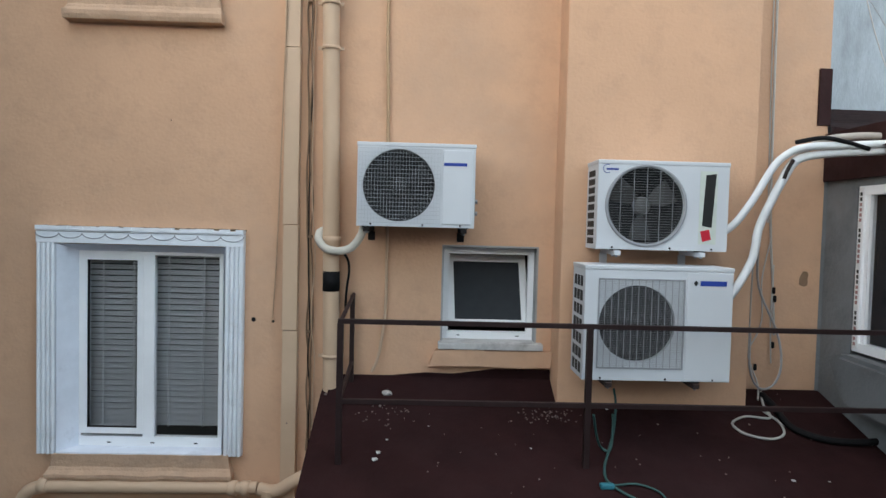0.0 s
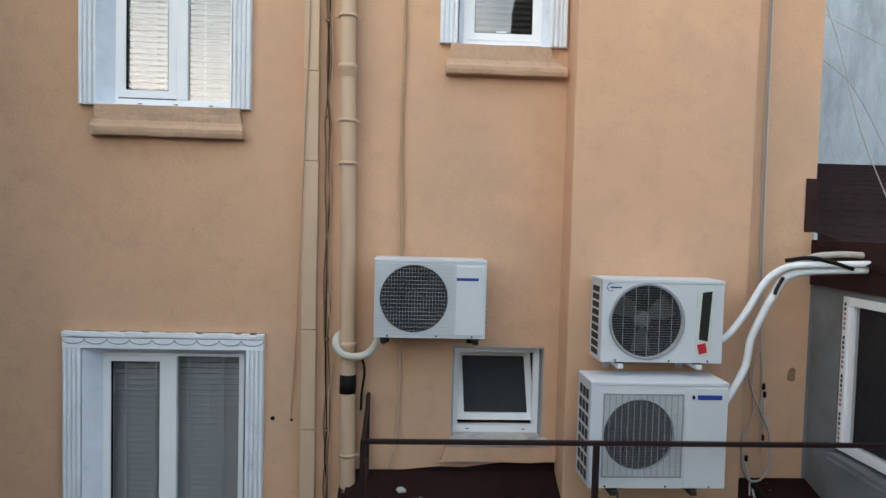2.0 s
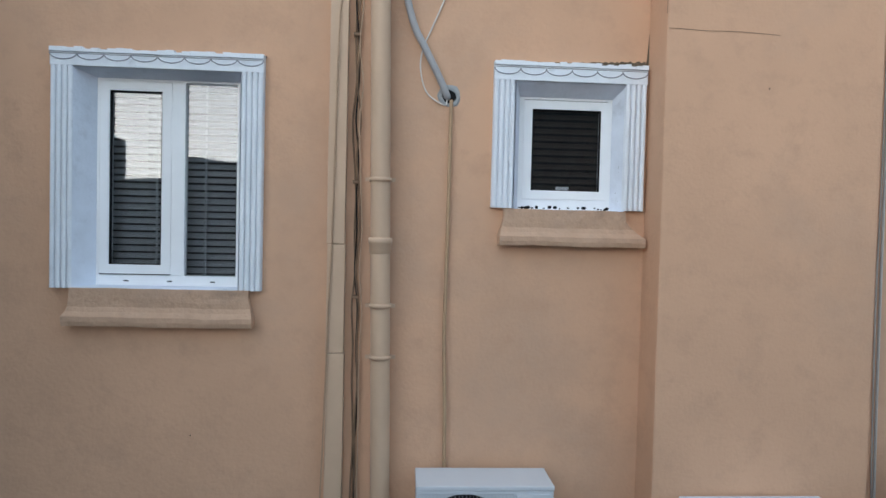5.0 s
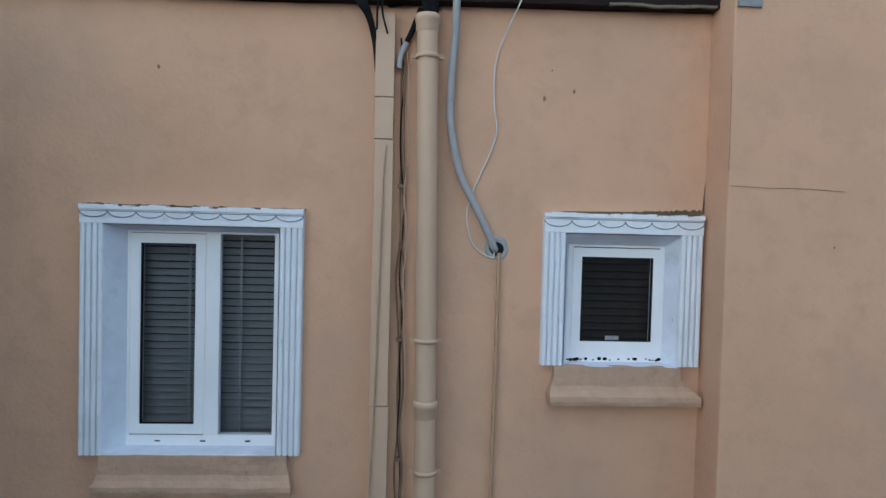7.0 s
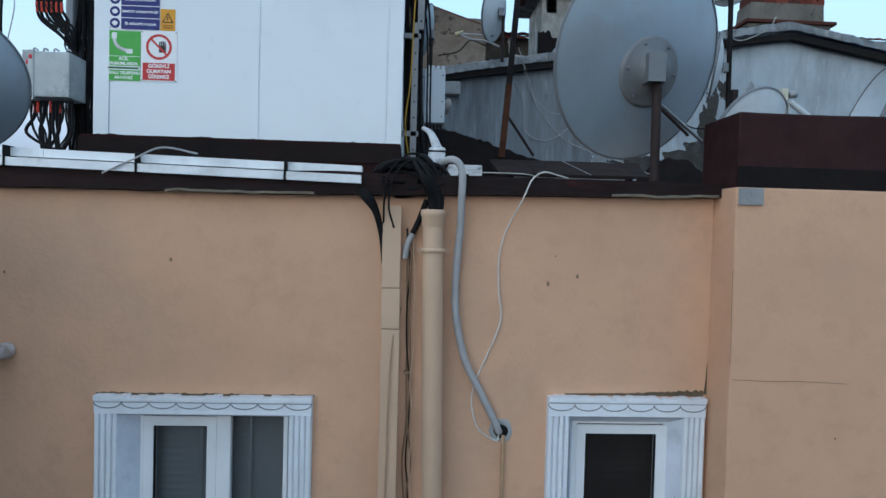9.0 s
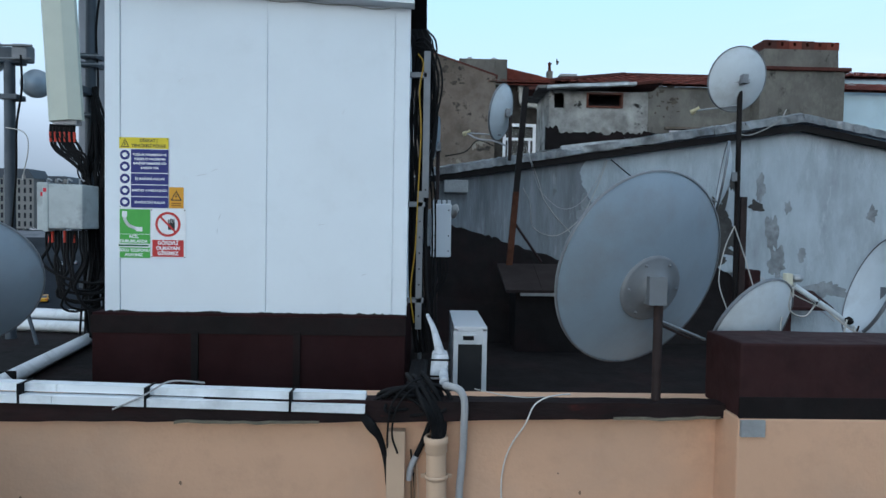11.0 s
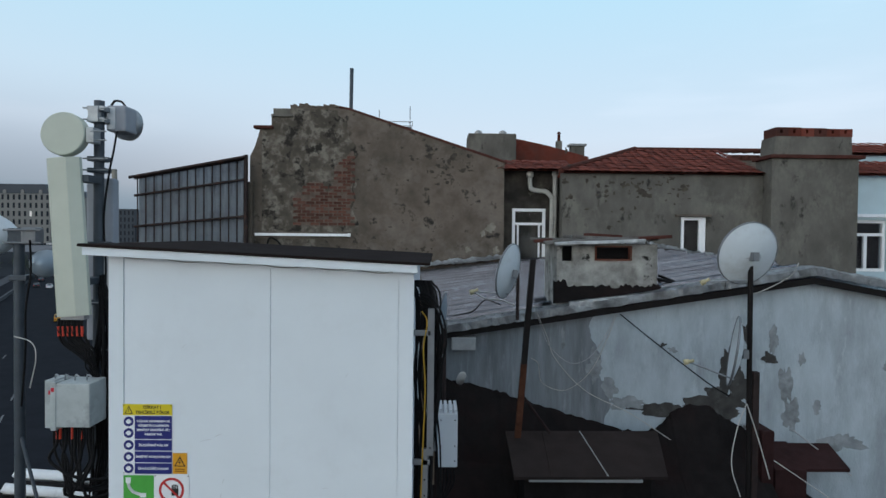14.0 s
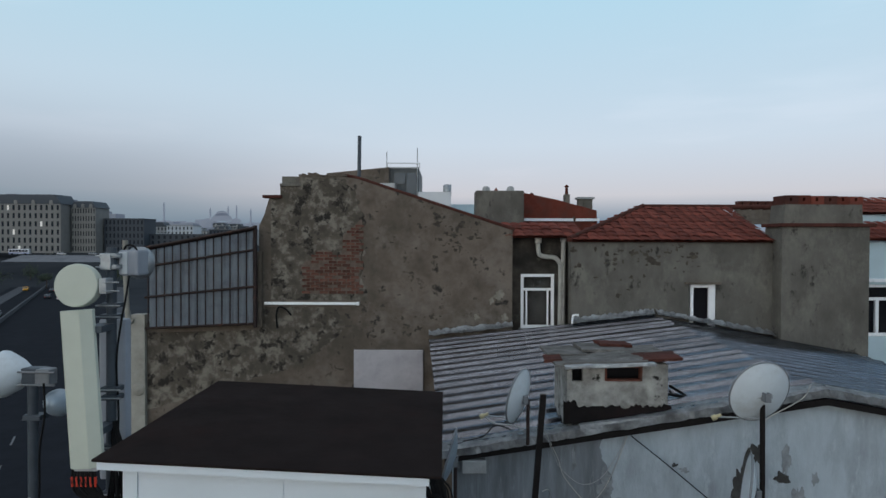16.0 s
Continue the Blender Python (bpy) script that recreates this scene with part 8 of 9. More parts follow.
part("aerial_ball", lathe(B(), [(0, -0.08), (0.07, 0), (0, 0.08)], pose(-2.06, 26.1, 12.7), 10), AC_WHITE, mb)
lb = thing("white_roof_building", (-1.4, 26, -10), "white rooftop building behind the gable", "building")
part("wall", box(B(), -2.0, 25.8, 8, -0.7, 28, 11.55), AC_WHITE, lb)
part("tank", lathe(B(), [(0.16, 0), (0.16, 0.25), (0.1, 0.3), (0, 0.3)], pose(-0.85, 25.9, 11.55), 14), GALV, lb)
part("wall", box(B(), -3.9, 25.4, 8, -3.0, 27, 11.62), AC_WHITE, lb)
part("plant_box", box(B(), -3.5, 25.3, 11.6, -2.9, 26, 11.85), GALV, lb)
part("wall", box(B(), -0.7, 27.5, 8, 0.6, 29, 11.15), BLUE_WALL, lb)

# ---- street and distance to the north-west ----
ASPH = mat("dark_asphalt", (0.015, 0.017, 0.022), 0.95, var=0.15, scale=0.5, stain=(0.020, 0.022, 0.028), stain_scale=0.1, bump=0.0, spec=0.03)
PAVE = mat("worn_grey_paving", (0.075, 0.08, 0.09), 0.95, var=0.2, scale=1, stain=(0.05, 0.052, 0.06), stain_scale=0.3, bump=0.0, spec=0.05)
PAINT = plain("white_road_paint", (0.13, 0.135, 0.145), 0.7)
d0, d1 = Vector((-22, 18, 0)), Vector((-190, 330, 0))
ax = (d1 - d0).normalized()
side = Vector((ax.y, -ax.x, 0))
rd = B()
q = [d0 - side * 22, d0 + side * 12, d1 + side * 10, d1 - side * 26]
rd.faces.new([rd.verts.new((p.x, p.y, -9.97)) for p in q])
solo("road", rd, ASPH, "dark asphalt street far below", kind="structure")
for o, far in ((-5.4, 70), (-1.8, 90), (2.0, 60)):
    s = 10.0
    while s < far:
        a = d0 + ax * s + side * o
        k = B()
        k.faces.new([k.verts.new((p.x, p.y, -9.955)) for p in (a - side * 0.09, a + side * 0.09, a + ax * 3 + side * 0.09, a + ax * 3 - side * 0.09)])
        solo("lane_mark", k, PAINT, "white dashed lane mark on the street", kind="structure")
        s += 9.0
for o, w, h in ((11.0, 4.0, 0.14), (-22.5, 4.0, 0.14)):
    k = B()
    a, b = d0 + side * o, d1 + side * o
    prism(k, [(p.x, p.y) for p in (a, a + side * w, b + side * w, b)], -10, -10 + h, "z")
    solo("pavement", k, PAVE, "grey pavement beside the street", kind="structure")
k = B()
a, b = d0 - side * 12.4 + ax * 20, d1 - side * 13
prism(k, [(p.x, p.y) for p in (a, a + side * 0.5, b + side * 0.5, b)], -10, -9.0, "z")
solo("wall_street_divider", k, PAVE, "low concrete divider in the street", kind="structure")


def car(x, y, turn, paint, label):
    """A small saloon car."""
    c = thing("parked_car", (0, 0, 0), label, "car", "cars in the street")
    pr = [(-2.1, 0.3), (2.1, 0.3), (2.1, 0.75), (1.3, 0.85), (0.7, 1.40), (-0.9, 1.42), (-1.6, 0.95), (-2.1, 0.85)]
    b = prism(B(), [(a, z) for a, z in pr], -0.82, 0.82)
    bmesh.ops.bevel(b, geom=b.edges[:], offset=0.06, segments=2, affect="EDGES")
    part("body", b, paint, c)
    for s in (-0.83, 0.83):
        part("side_window", prism(B(), [(1.1, 0.9), (0.65, 1.33), (-0.85, 1.35), (-1.35, 0.95)], s - 0.006, s + 0.006), GLAZE, c)
    part("windscreen", prism(B(), [(1.27, 0.88), (0.74, 1.36), (0.77, 1.37), (1.30, 0.89)], -0.7, 0.7), GLAZE, c)
    part("rear_window", prism(B(), [(-1.57, 0.98), (-0.95, 1.38), (-0.98, 1.40), (-1.60, 1.0)], -0.7, 0.7), GLAZE, c)
    for wx in (-1.35, 1.35):
        for wy in (-0.80, 0.80):
            w = part("wheel", lathe(B(), [(0, -0.1), (0.3, -0.1), (0.32, 0), (0.3, 0.1), (0, 0.1)], pose(wx, wy, 0.32, 90, 0, 0), 16), BLACK, c)
            part("rim", lathe(B(), [(0, 0.11), (0.18, 0.11), (0.2, 0.1)], pose(wx, wy, 0.32, 90 if wy < 0 else -90, 0, 0), 12), GALV, w)
    for wy in (-0.6, 0.6):
        part("headlight", box(B(), 2.06, wy - 0.16, 0.6, 2.12, wy + 0.16, 0.74), PVC, c)
        part("tail_light", box(B(), -2.12, wy - 0.16, 0.65, -2.06, wy + 0.16, 0.78), RED_INK, c)
    c.matrix_basis = pose(x, y, -9.97, 0, 0, turn)
    return c


cols = {"white": plain("white_car_paint", (0.6, 0.6, 0.62), 0.3), "dark": plain("dark_car_paint", (0.03, 0.035, 0.04), 0.3), "yellow": plain("yellow_taxi_paint", (0.55, 0.28, 0.02), 0.3), "grey": plain("grey_car_paint", (0.25, 0.27, 0.3), 0.3)}
hd = math.degrees(math.atan2(ax.y, ax.x))
for s, o, c in ((150, -18, "white"), (136, -18.5, "dark"), (165, -15, "grey"), (122, 3, "yellow"), (205, 3, "white"), (215, -8, "dark"), (180, -19, "white"), (240, 3, "grey"), (255, -18, "yellow"), (270, -6, "white"), (290, 4, "dark"), (300, -17, "grey")):
    p = d0 + ax * s + side * o
    car(p.x, p.y, hd + (180 if o < -12 else 0), cols[c], c + " saloon car standing in the street")

# far hotel and city blocks
STONE = mat("pale_hotel_stone", (0.19, 0.19, 0.185), 0.8, var=0.1, scale=0.3, bump=0.0)
SLATE = plain("dark_mansard_slate", (0.05, 0.06, 0.075), 0.6)
LIT = bpy.data.materials.new("lit_window")
LIT.use_nodes = True
LIT.node_tree.nodes["Principled BSDF"].inputs["Emission Color"].default_value = (1.0, 0.78, 0.42, 1)
LIT.node_tree.nodes["Principled BSDF"].inputs["Emission Strength"].default_value = 0.10
def far_point(x, y, d):
    """A place d metres ahead whose direction is given by its offsets from straight ahead."""
    return (-0.9 + d * x, 1.0 + d)


def block(name, x0, x1, d, z0, z1, floors, cols_, wall, roof, label, lit=0.0, mansard=0.0, depth=14):
    """A far block with rows of real window recesses."""
    ob = thing(name, ((x0 + x1) / 2, d, z0), label, "building", "far buildings")
    part("wall", box(B(), x0, d, z0, x1, d + depth, z1), wall, ob)
    if mansard:
        part("roof", prism(B(), [(x0 - 0.5, z1), (x1 + 0.5, z1), (x1 - mansard * 0.5, z1 + mansard), (x0 + mansard * 0.5, z1 + mansard)], d - 0.4, d + depth), roof, ob)
        for i in range(max(2, cols_ // 3)):
            cx = x0 + (x1 - x0) * (i + 0.5) / max(2, cols_ // 3)
            part("dormer", prism(B(), [(cx - 0.9, z1)] + [(cx + 0.9 * math.cos(a), z1 + 1.2 + 0.9 * math.sin(a)) for a in [math.pi * (1 - q / 6) for q in range(7)]] + [(cx + 0.9, z1)], d - 0.7, d + 2), wall, ob)
    else:
        part("roof", box(B(), x0 - 0.3, d - 0.3, z1, x1 + 0.3, d + depth, z1 + 0.5), roof, ob)
    w, h = (x1 - x0) / cols_, (z1 - z0) / floors
    rr = random.Random(int(x0 * 7 + d))
    for j in range(floors):
        part("string_course", box(B(), x0, d - 0.25, z0 + h * j, x1, d + 0.1, z0 + h * j + 0.25), wall, ob)
        for i in range(cols_):
            a, z = x0 + w * (i + 0.25), z0 + h * (j + 0.25)
            part("window", box(B(), a + w * 0.05, d - 0.06, z, a + w * 0.43, d + 0.2, z + h * 0.62), LIT if rr.random() < lit else FAR_PANE, ob)
            part("window_head", box(B(), a, d - 0.35, z + h * 0.63, a + w * 0.48, d + 0.1, z + h * 0.68), wall, ob)
    return ob


block("hotel", -252, -205, 330, 2, 28, 6, 16, STONE, SLATE, "pale stone hotel with a mansard roof and a few lit windows", 0.04, 5.0)
block("hotel_wing", -204, -191, 338, 2, 26.5, 6, 9, STONE, SLATE, "pale stone hotel wing with dark windows", 0.0, 3.5)
block("office_block", -300, -256, 350, 2, 34, 6, 10, CONC, SLATE, "dark office block on the hillside", 0.0)
block("terrace_houses", -190, -168, 345, 2, 20.5, 5, 10, SLATE, SLATE, "dark row of houses in the distance")
block("terrace_houses", -168, -128, 352, 0, 12, 4, 12, SLATE, SLATE, "low dark row of houses in the distance")
block("apartment_block", -189, -171, 420, 2, 18.4, 5, 7, AC_WHITE, CONC, "white apartment block in the distance", 0.0)
block("apartment_block", -204, -190, 428, 2, 18.0, 5, 6, CONC, SLATE, "grey apartment block in the distance", 0.0)
block("apartment_block", -168, -150, 440, 2, 16, 4, 7, SLATE, SLATE, "dark apartment block in the distance")
block("warehouse", -189, -176, 380, 0, 13.0, 2, 5, AC_WHITE, CONC, "low white hall in the distance")
rr_ = random.Random(97)
for i in range(26):
    x = -0.9 - rr_.uniform(0.40, 0.66) * 560 + rr_.uniform(-6, 6)
    d = 520 + 12 * i
    w = rr_.uniform(9, 22)
    block("town_house", x, x + w, d, 2, 14 + rr_.uniform(0, 8) + 0.02 * (d - 520), rr_.choice((3, 4)), rr_.choice((3, 4, 5)), rr_.choice((SLATE, CONC, STONE, CONC)), SLATE, "hazy town house in the distance", 0.0, rr_.choice((0.0, 0.0, 3.0)), 10)
# pale open square before the hotel, following the rise
sq = B()
sq.faces.new([sq.verts.new((x, y, -10 + 11.0 * (y - 265) / 60 + 0.06)) for x, y in ((-222, 298), (-150, 298), (-150, 324.8), (-222, 324.8))])
solo("pavement_square", sq, mat("pale_square_paving", (0.16, 0.17, 0.19), 0.9, var=0.15, scale=0.3, stain=(0.10, 0.11, 0.125), stain_scale=0.12, bump=0.0), "pale paved square in front of the hotel", kind="structure")
bs = thing("parked_bus", (0, 0, 0), "white city bus standing by the square", "bus")
part("body", box(B(), -5.2, -1.2, 0.4, 5.2, 1.2, 3.1, 0.15), AC_WHITE, bs)
for q in range(6):
    part("window", box(B(), -4.8 + 1.6 * q, -1.23, 1.5, -3.45 + 1.6 * q, -1.18, 2.6), FAR_PANE, bs)
part("stripe", box(B(), -5.1, -1.22, 0.7, 5.1, -1.19, 1.1), BLUE_INK, bs, "blue stripe")
for q in (-3.4, 3.4):
    part("wheel", lathe(B(), [(0, -0.15), (0.48, -0.15), (0.5, 0), (0.48, 0.15), (0, 0.15)], pose(q, -1.1, 0.5, 90, 0, 0), 14), BLACK, bs)
bs.matrix_basis = pose(-226, 329, 1.05, 0, 0, 4)
for x, y, z, c, tn in ((-204, 329, 1.03, "white", 5), (-212, 331, 1.03, "dark", 8), (-188, 330, 1.03, "grey", 0), (-124.7, 200, -9.97, "white", hd), (-145, 228, -9.97, "dark", hd), (-132, 236, -9.97, "grey", hd)):
    k = car(x, y, tn, cols[c], c + " saloon car standing in the distance")
    k.location.z = z

# ground that climbs a little towards the far town
FAR = mat("far_town_ground", (0.03, 0.034, 0.04), 0.95, var=0.3, scale=0.02, stain=(0.04, 0.045, 0.05), stain_scale=0.008, bump=0.0, spec=0.02)
gr, rows = B(), []
ys = [-400, -60, 0, 15, 60, 150, 250, 310, 360, 500, 800, 1400, 2600, 4600]
xg = [-4600, -2000, -900, -500, -350, -260, -180, -110, -60, -30, 0, 60, 200, 800, 4000]
for y in ys:
    rows.append([gr.verts.new((x, y, -10 + max(0.0, min(1.0, (y - 265) / 60)) * 11.0 + max(0, min(1, (y - 800) / 1800)) * 10)) for x in xg])
for a, b in zip(rows, rows[1:]):
    for i in range(len(xg) - 1):
        gr.faces.new((a[i], a[i + 1], b[i + 1], b[i]))
solo("ground", gr, FAR, "dark ground of the city reaching the horizon", kind="structure")

# skyline on the far shore, two kilometres off: haze painted in as colour and glow
HAZE = bpy.data.materials.new("painted_haze_glow")
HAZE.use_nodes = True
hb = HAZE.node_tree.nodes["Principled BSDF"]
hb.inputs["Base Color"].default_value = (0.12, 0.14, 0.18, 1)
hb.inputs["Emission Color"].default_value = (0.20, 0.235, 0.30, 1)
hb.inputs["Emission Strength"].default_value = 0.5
rnd = random.Random(91)
sk, x = [], -2300.0
while x < 300:
    w = rnd.uniform(12, 60)
    z = 54 + 26 * (0.5 + 0.5 * noise.noise(Vector((x * 0.004, 0, 0)))) + rnd.uniform(0, 9)
    sk += [(x, z), (x + w, z)]
    x += w
bd = prism(B(), [(-2300, -10)] + sk + [(300, -10)], 2200, 2210)
for x, h in ((-996, 140), (-769, 128), (-739, 130), (-689, 118), (-832, 122)):
    prism(bd, [(x - 2.5, 30), (x + 2.5, 30), (x + 2, h - 10), (x, h)][:4] + [(x - 2, h - 10)], 2194, 2199)
for x, r, z in ((-789, 38, 74), (-789, 24, 92), (-840, 18, 70), (-738, 18, 70)):
    prism(bd, [(x + r * math.cos(a), z + r * 0.75 * math.sin(a)) for a in [math.pi * q / 12 for q in range(13)]], 2190, 2193.0 + r * 0.01)
solo("backdrop", bd, HAZE, "far skyline with domes and slim towers, haze painted as a glow", kind="structure")
# the hillside takes the same haze glow at half strength
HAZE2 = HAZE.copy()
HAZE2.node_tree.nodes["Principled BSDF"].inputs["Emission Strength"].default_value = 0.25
bd2, x, sk = B(), -760.0, []
while x < -250:
    w = rnd.uniform(8, 22)
    z = (60 if x < -470 else 60 - (x + 470) * 0.29 if x < -366 else 29.8 - (x + 366) * 0.07) + rnd.uniform(-3, 3)
    sk += [(x, z), (x + w, z)]
    x += w
prism(bd2, [(-760, -10)] + sk + [(x, -10)], 700, 720)
solo("backdrop_hill", bd2, HAZE2, "built-up hillside in the distance, haze painted as a dim glow", kind="structure")


# ---- trees by the street ----
BARK, LEAF = mat("dark_bark", (0.05, 0.04, 0.035), 0.9), mat("dark_evening_foliage", (0.045, 0.06, 0.04), 0.8, var=0.4, scale=0.8, bump=0.0)


def tree(x, y, h, seed, label):
    rr = random.Random(seed)
    t = thing("tree", (x, y, -10), label, "tree", "trees by the street")
    part("trunk", tube(B(), [(x, y, -10), (x + 0.2, y, -10 + h * 0.3), (x + 0.1, y + 0.2, -10 + h * 0.6)], [0.28, 0.2, 0.1], 8), BARK, t)
    lm = B()
    tips = []
    for k in range(9):
        a, e = rr.uniform(0, 6.28), rr.uniform(0.25, 1.1)
        b = Vector((x + 0.15, y + 0.1, -10 + h * rr.uniform(0.3, 0.58)))
        tip = b + Vector((math.cos(a) * math.cos(e), math.sin(a) * math.cos(e), math.sin(e))) * h * rr.uniform(0.25, 0.42)
        tube(lm, [b, (b + tip) / 2 + Vector((0, 0, 0.2)), tip], [0.09, 0.06, 0.02], 5)
        tips.append(tip)
    part("limbs", lm, BARK, t)
    lv = B()
    for k in range(700):
        c = rr.choice(tips) + Vector((rr.gauss(0, 1), rr.gauss(0, 1), rr.gauss(0, 0.8))) * h * 0.11
        s = rr.uniform(0.12, 0.3)
        u = Vector((rr.gauss(0, 1), rr.gauss(0, 1), rr.gauss(0, 1))).normalized()
        v = u.orthogonal().normalized()
        lv.faces.new([lv.verts.new(c + u * s), lv.verts.new(c + v * s * 0.6), lv.verts.new(c - u * s), lv.verts.new(c - v * s * 0.6)])
    part("crown", lv, LEAF, t)


for i, (s, o, h) in enumerate(((60, -30, 9), (75, -33, 10), (88, -29, 9), (100, -34, 11), (112, -29, 9), (125, -32, 10), (140, -30, 9), (155, -33, 10), (118, -40, 11), (148, -42, 11), (170, -30, 9), (185, -29, 10), (200, -31, 9), (215, -28, 8), (230, -30, 10), (250, -27, 9), (262, -12, 7), (270, 12, 9), (240, 16, 10), (290, -20, 9), (235, -48, 11), (248, -55, 12), (222, -52, 10), (258, -46, 11), (240, -62, 12), (228, -66, 11), (252, -38, 10), (210, -58, 11), (198, -50, 10), (266, -54, 12), (186, -60, 11), (272, -40, 11))):
    p = d0 + ax * s + side * o
    tree(p.x, p.y, h, 100 + i, "dark leafy street tree in the evening")

# ---- unseen walls added round the camera ----
# blocks low sky from the lower facade, as does the south wall below
solo("wall_yard_west", box(B(), -6.4, -9, -10, -6.1, 4.4, 3.0), OLD_RENDER_PALE, "unseen plain wall added to block low light from the west", kind="structure")
# added out of view to darken the facade's left edge
solo("wall_wing_west", box(B(), -3.95, 2.6, -10, -3.6, 4.435, 5.15), OLD_RENDER_PALE, "unseen plain wing wall added to shade the facade's left edge", kind="structure")
# the two houses follow outlines mirrored in the window panes
solo("wall_yard_house", prism(B(), [(2.6, -10), (9, -10), (9, 9.6), (3.1, 9.6), (2.75, 9.2), (2.6, 8.4)], -10.2, -9.31), OLD_RENDER_PALE, "plain rendered neighbouring house behind the yard", kind="structure")
solo("wall_yard_house_low", prism(B(), [(-14, -10), (-3, -10), (-3, 4.85), (-5.8, 4.85), (-6.37, 4.94), (-6.7, 4.95), (-6.85, 4.78), (-6.85, 4.38), (-8.80, 4.27), (-8.80, 5.46), (-8.95, 5.46), (-8.95, 4.27), (-14, 4.25)], -10.2, -9.31), OLD_RENDER_PALE, "plain low house behind the yard", kind="structure")
solo("wall_yard_south", box(B(), -6.4, -9.3, -10, 9, -9, 3.6), OLD_RENDER_PALE, "unseen plain wall added behind the camera to block low light", kind="structure")


# ---- weathering with a shape of its own ----
def blot(y, cx, cz, rx, rz, seed, material, name, label, thick=0.003, n=40, rag=0.45, tilt=0.0):
    """A ragged patch of bare or stained surface on a wall that faces the yard."""
    pts = []
    for k in range(n):
        a = 2 * math.pi * k / n
        q = Vector((math.cos(a) * 1.3, math.sin(a) * 1.3, seed * 3.7))
        r = 1 + rag * noise.noise(q) + 0.5 * rag * noise.noise(q * 3.1)
        dx, dz = rx * r * math.cos(a), rz * r * math.sin(a)
        pts.append((cx + dx + tilt * dz, cz + dz))
    thick += 0.0035 * ((seed * 7.31 + cx * 3.7 + cz * 5.3) % 1.0)      # no two patches in one plane
    return solo(name, prism(B(), pts, y - thick, y + 0.004), material, label, kind="structure")


BARE = mat("bare_dark_cement", (0.060, 0.058, 0.056), 0.95, var=0.3, scale=6, stain=(0.12, 0.12, 0.12), stain_scale=5, stain_at=(0.55, 0.7), bump=0.7, bump_scale=25, spec=0.1)
BARE_PALE = mat("bare_grey_cement", (0.25, 0.27, 0.285), 0.95, var=0.25, scale=6, stain=(0.11, 0.11, 0.115), stain_scale=4, bump=0.6, bump_scale=25, spec=0.1)
DARK_MARK = mat("dark_brown_mark", (0.13, 0.10, 0.07), 0.95, var=0.3, scale=20, bump=0.5, bump_scale=80, spec=0.05)
for i, (cx, cz, rx, rz, m, tl) in enumerate((
        (2.86, 6.50, 0.12, 0.36, BARE, 0.25), (2.80, 6.10, 0.22, 0.17, BARE, 0.0), (3.05, 6.95, 0.07, 0.14, BARE, 0.3), (2.55, 5.95, 0.40, 0.13, BARE, 0.0), (2.98, 6.28, 0.13, 0.16, BARE, 0.0),
        (3.40, 6.86, 0.07, 0.15, BARE_PALE, -0.2), (3.36, 6.62, 0.08, 0.07, BARE, 0.0), (3.58, 6.30, 0.08, 0.28, BARE_PALE, -0.1), (3.66, 5.85, 0.10, 0.20, BARE_PALE, 0.0), (3.78, 6.62, 0.04, 0.08, BARE_PALE, 0.0), (3.98, 5.98, 0.05, 0.08, BARE_PALE, 0.1),
        (1.95, 5.97, 0.38, 0.09, BARE, 0.0), (1.55, 6.02, 0.22, 0.09, BARE_PALE, 0.0), (1.30, 6.20, 0.10, 0.14, BARE_PALE, 0.0), (2.00, 6.78, 0.035, 0.03, BARE, 0.0), (2.12, 6.72, 0.06, 0.035, BARE_PALE, -0.4),
        (0.72, 6.85, 0.025, 0.16, BARE_PALE, 0.0), (0.86, 7.05, 0.03, 0.03, BARE_PALE, 0.0), (1.12, 6.50, 0.09, 0.16, BARE_PALE, 0.0), (4.3, 5.55, 0.25, 0.12, BARE_PALE, 0.0), (4.9, 6.55, 0.06, 0.10, BARE_PALE, 0.0))):
    blot(8.86, cx, cz, rx, rz, i + 1, m, "trim_bare_patch", "bare dark cement where the limewash has fallen" if m is BARE else "grey cement patch showing through the limewash", n=48, rag=0.8)
# moss over the small window's cornice, and a dark streak in the pier's corner
mo = B()
rnd = random.Random(111)
top = [(-0.05 + 0.82 * k / 60, 4.066 + 0.012 * k / 60 + (0.002 + 0.022 * max(0, (k - 26) / 34)) * rnd.uniform(0.25, 1.0)) for k in range(61)]
prism(mo, [(-0.05, 4.058)] + top + [(0.77, 4.058)], WY - 0.002, WY + 0.004)
solo("trim_moss", mo, DARK_MARK, "dark moss line above the small window's cornice", kind="structure")
solo("trim_corner_stain", prism(B(), [(0.770, 4.07), (0.788, 4.07), (0.788, 4.26), (0.783, 4.20), (0.778, 4.12)], WY - 0.002, WY + 0.004), DARK_MARK, "dark streak in the pier's corner", kind="structure")
for a, b, y, z in ((-2.70, -1.49, WY, 4.036), (-2.80, -1.37, WY, 1.051)):
    k = [(a + (b - a) * q / 60, z + 0.001 + 0.007 * rnd.random() ** 3) for q in range(61)]
    solo("trim_moss", prism(B(), [(a, z - 0.01)] + k + [(b, z - 0.01)], WY - 0.002, WY + 0.004), DARK_MARK, "thin dark dirt line above a window's cornice", kind="structure")
# cracks and small holes in the render
for pts in ([(0.80, 4.183, 4.22), (0.90, 4.183, 4.217), (1.00, 4.183, 4.213), (1.2, 4.183, 4.215), (1.45, 4.183, 4.205)], [(0.788, 4.19, 4.82), (0.787, 4.185, 4.6), (0.789, 4.184, 4.45), (0.787, 4.184, 4.3)]):
    solo("trim_crack", tube(B(), curve(pts, 6), 0.0014, 4), DKTAN, "fine crack in the tan render", kind="structure")
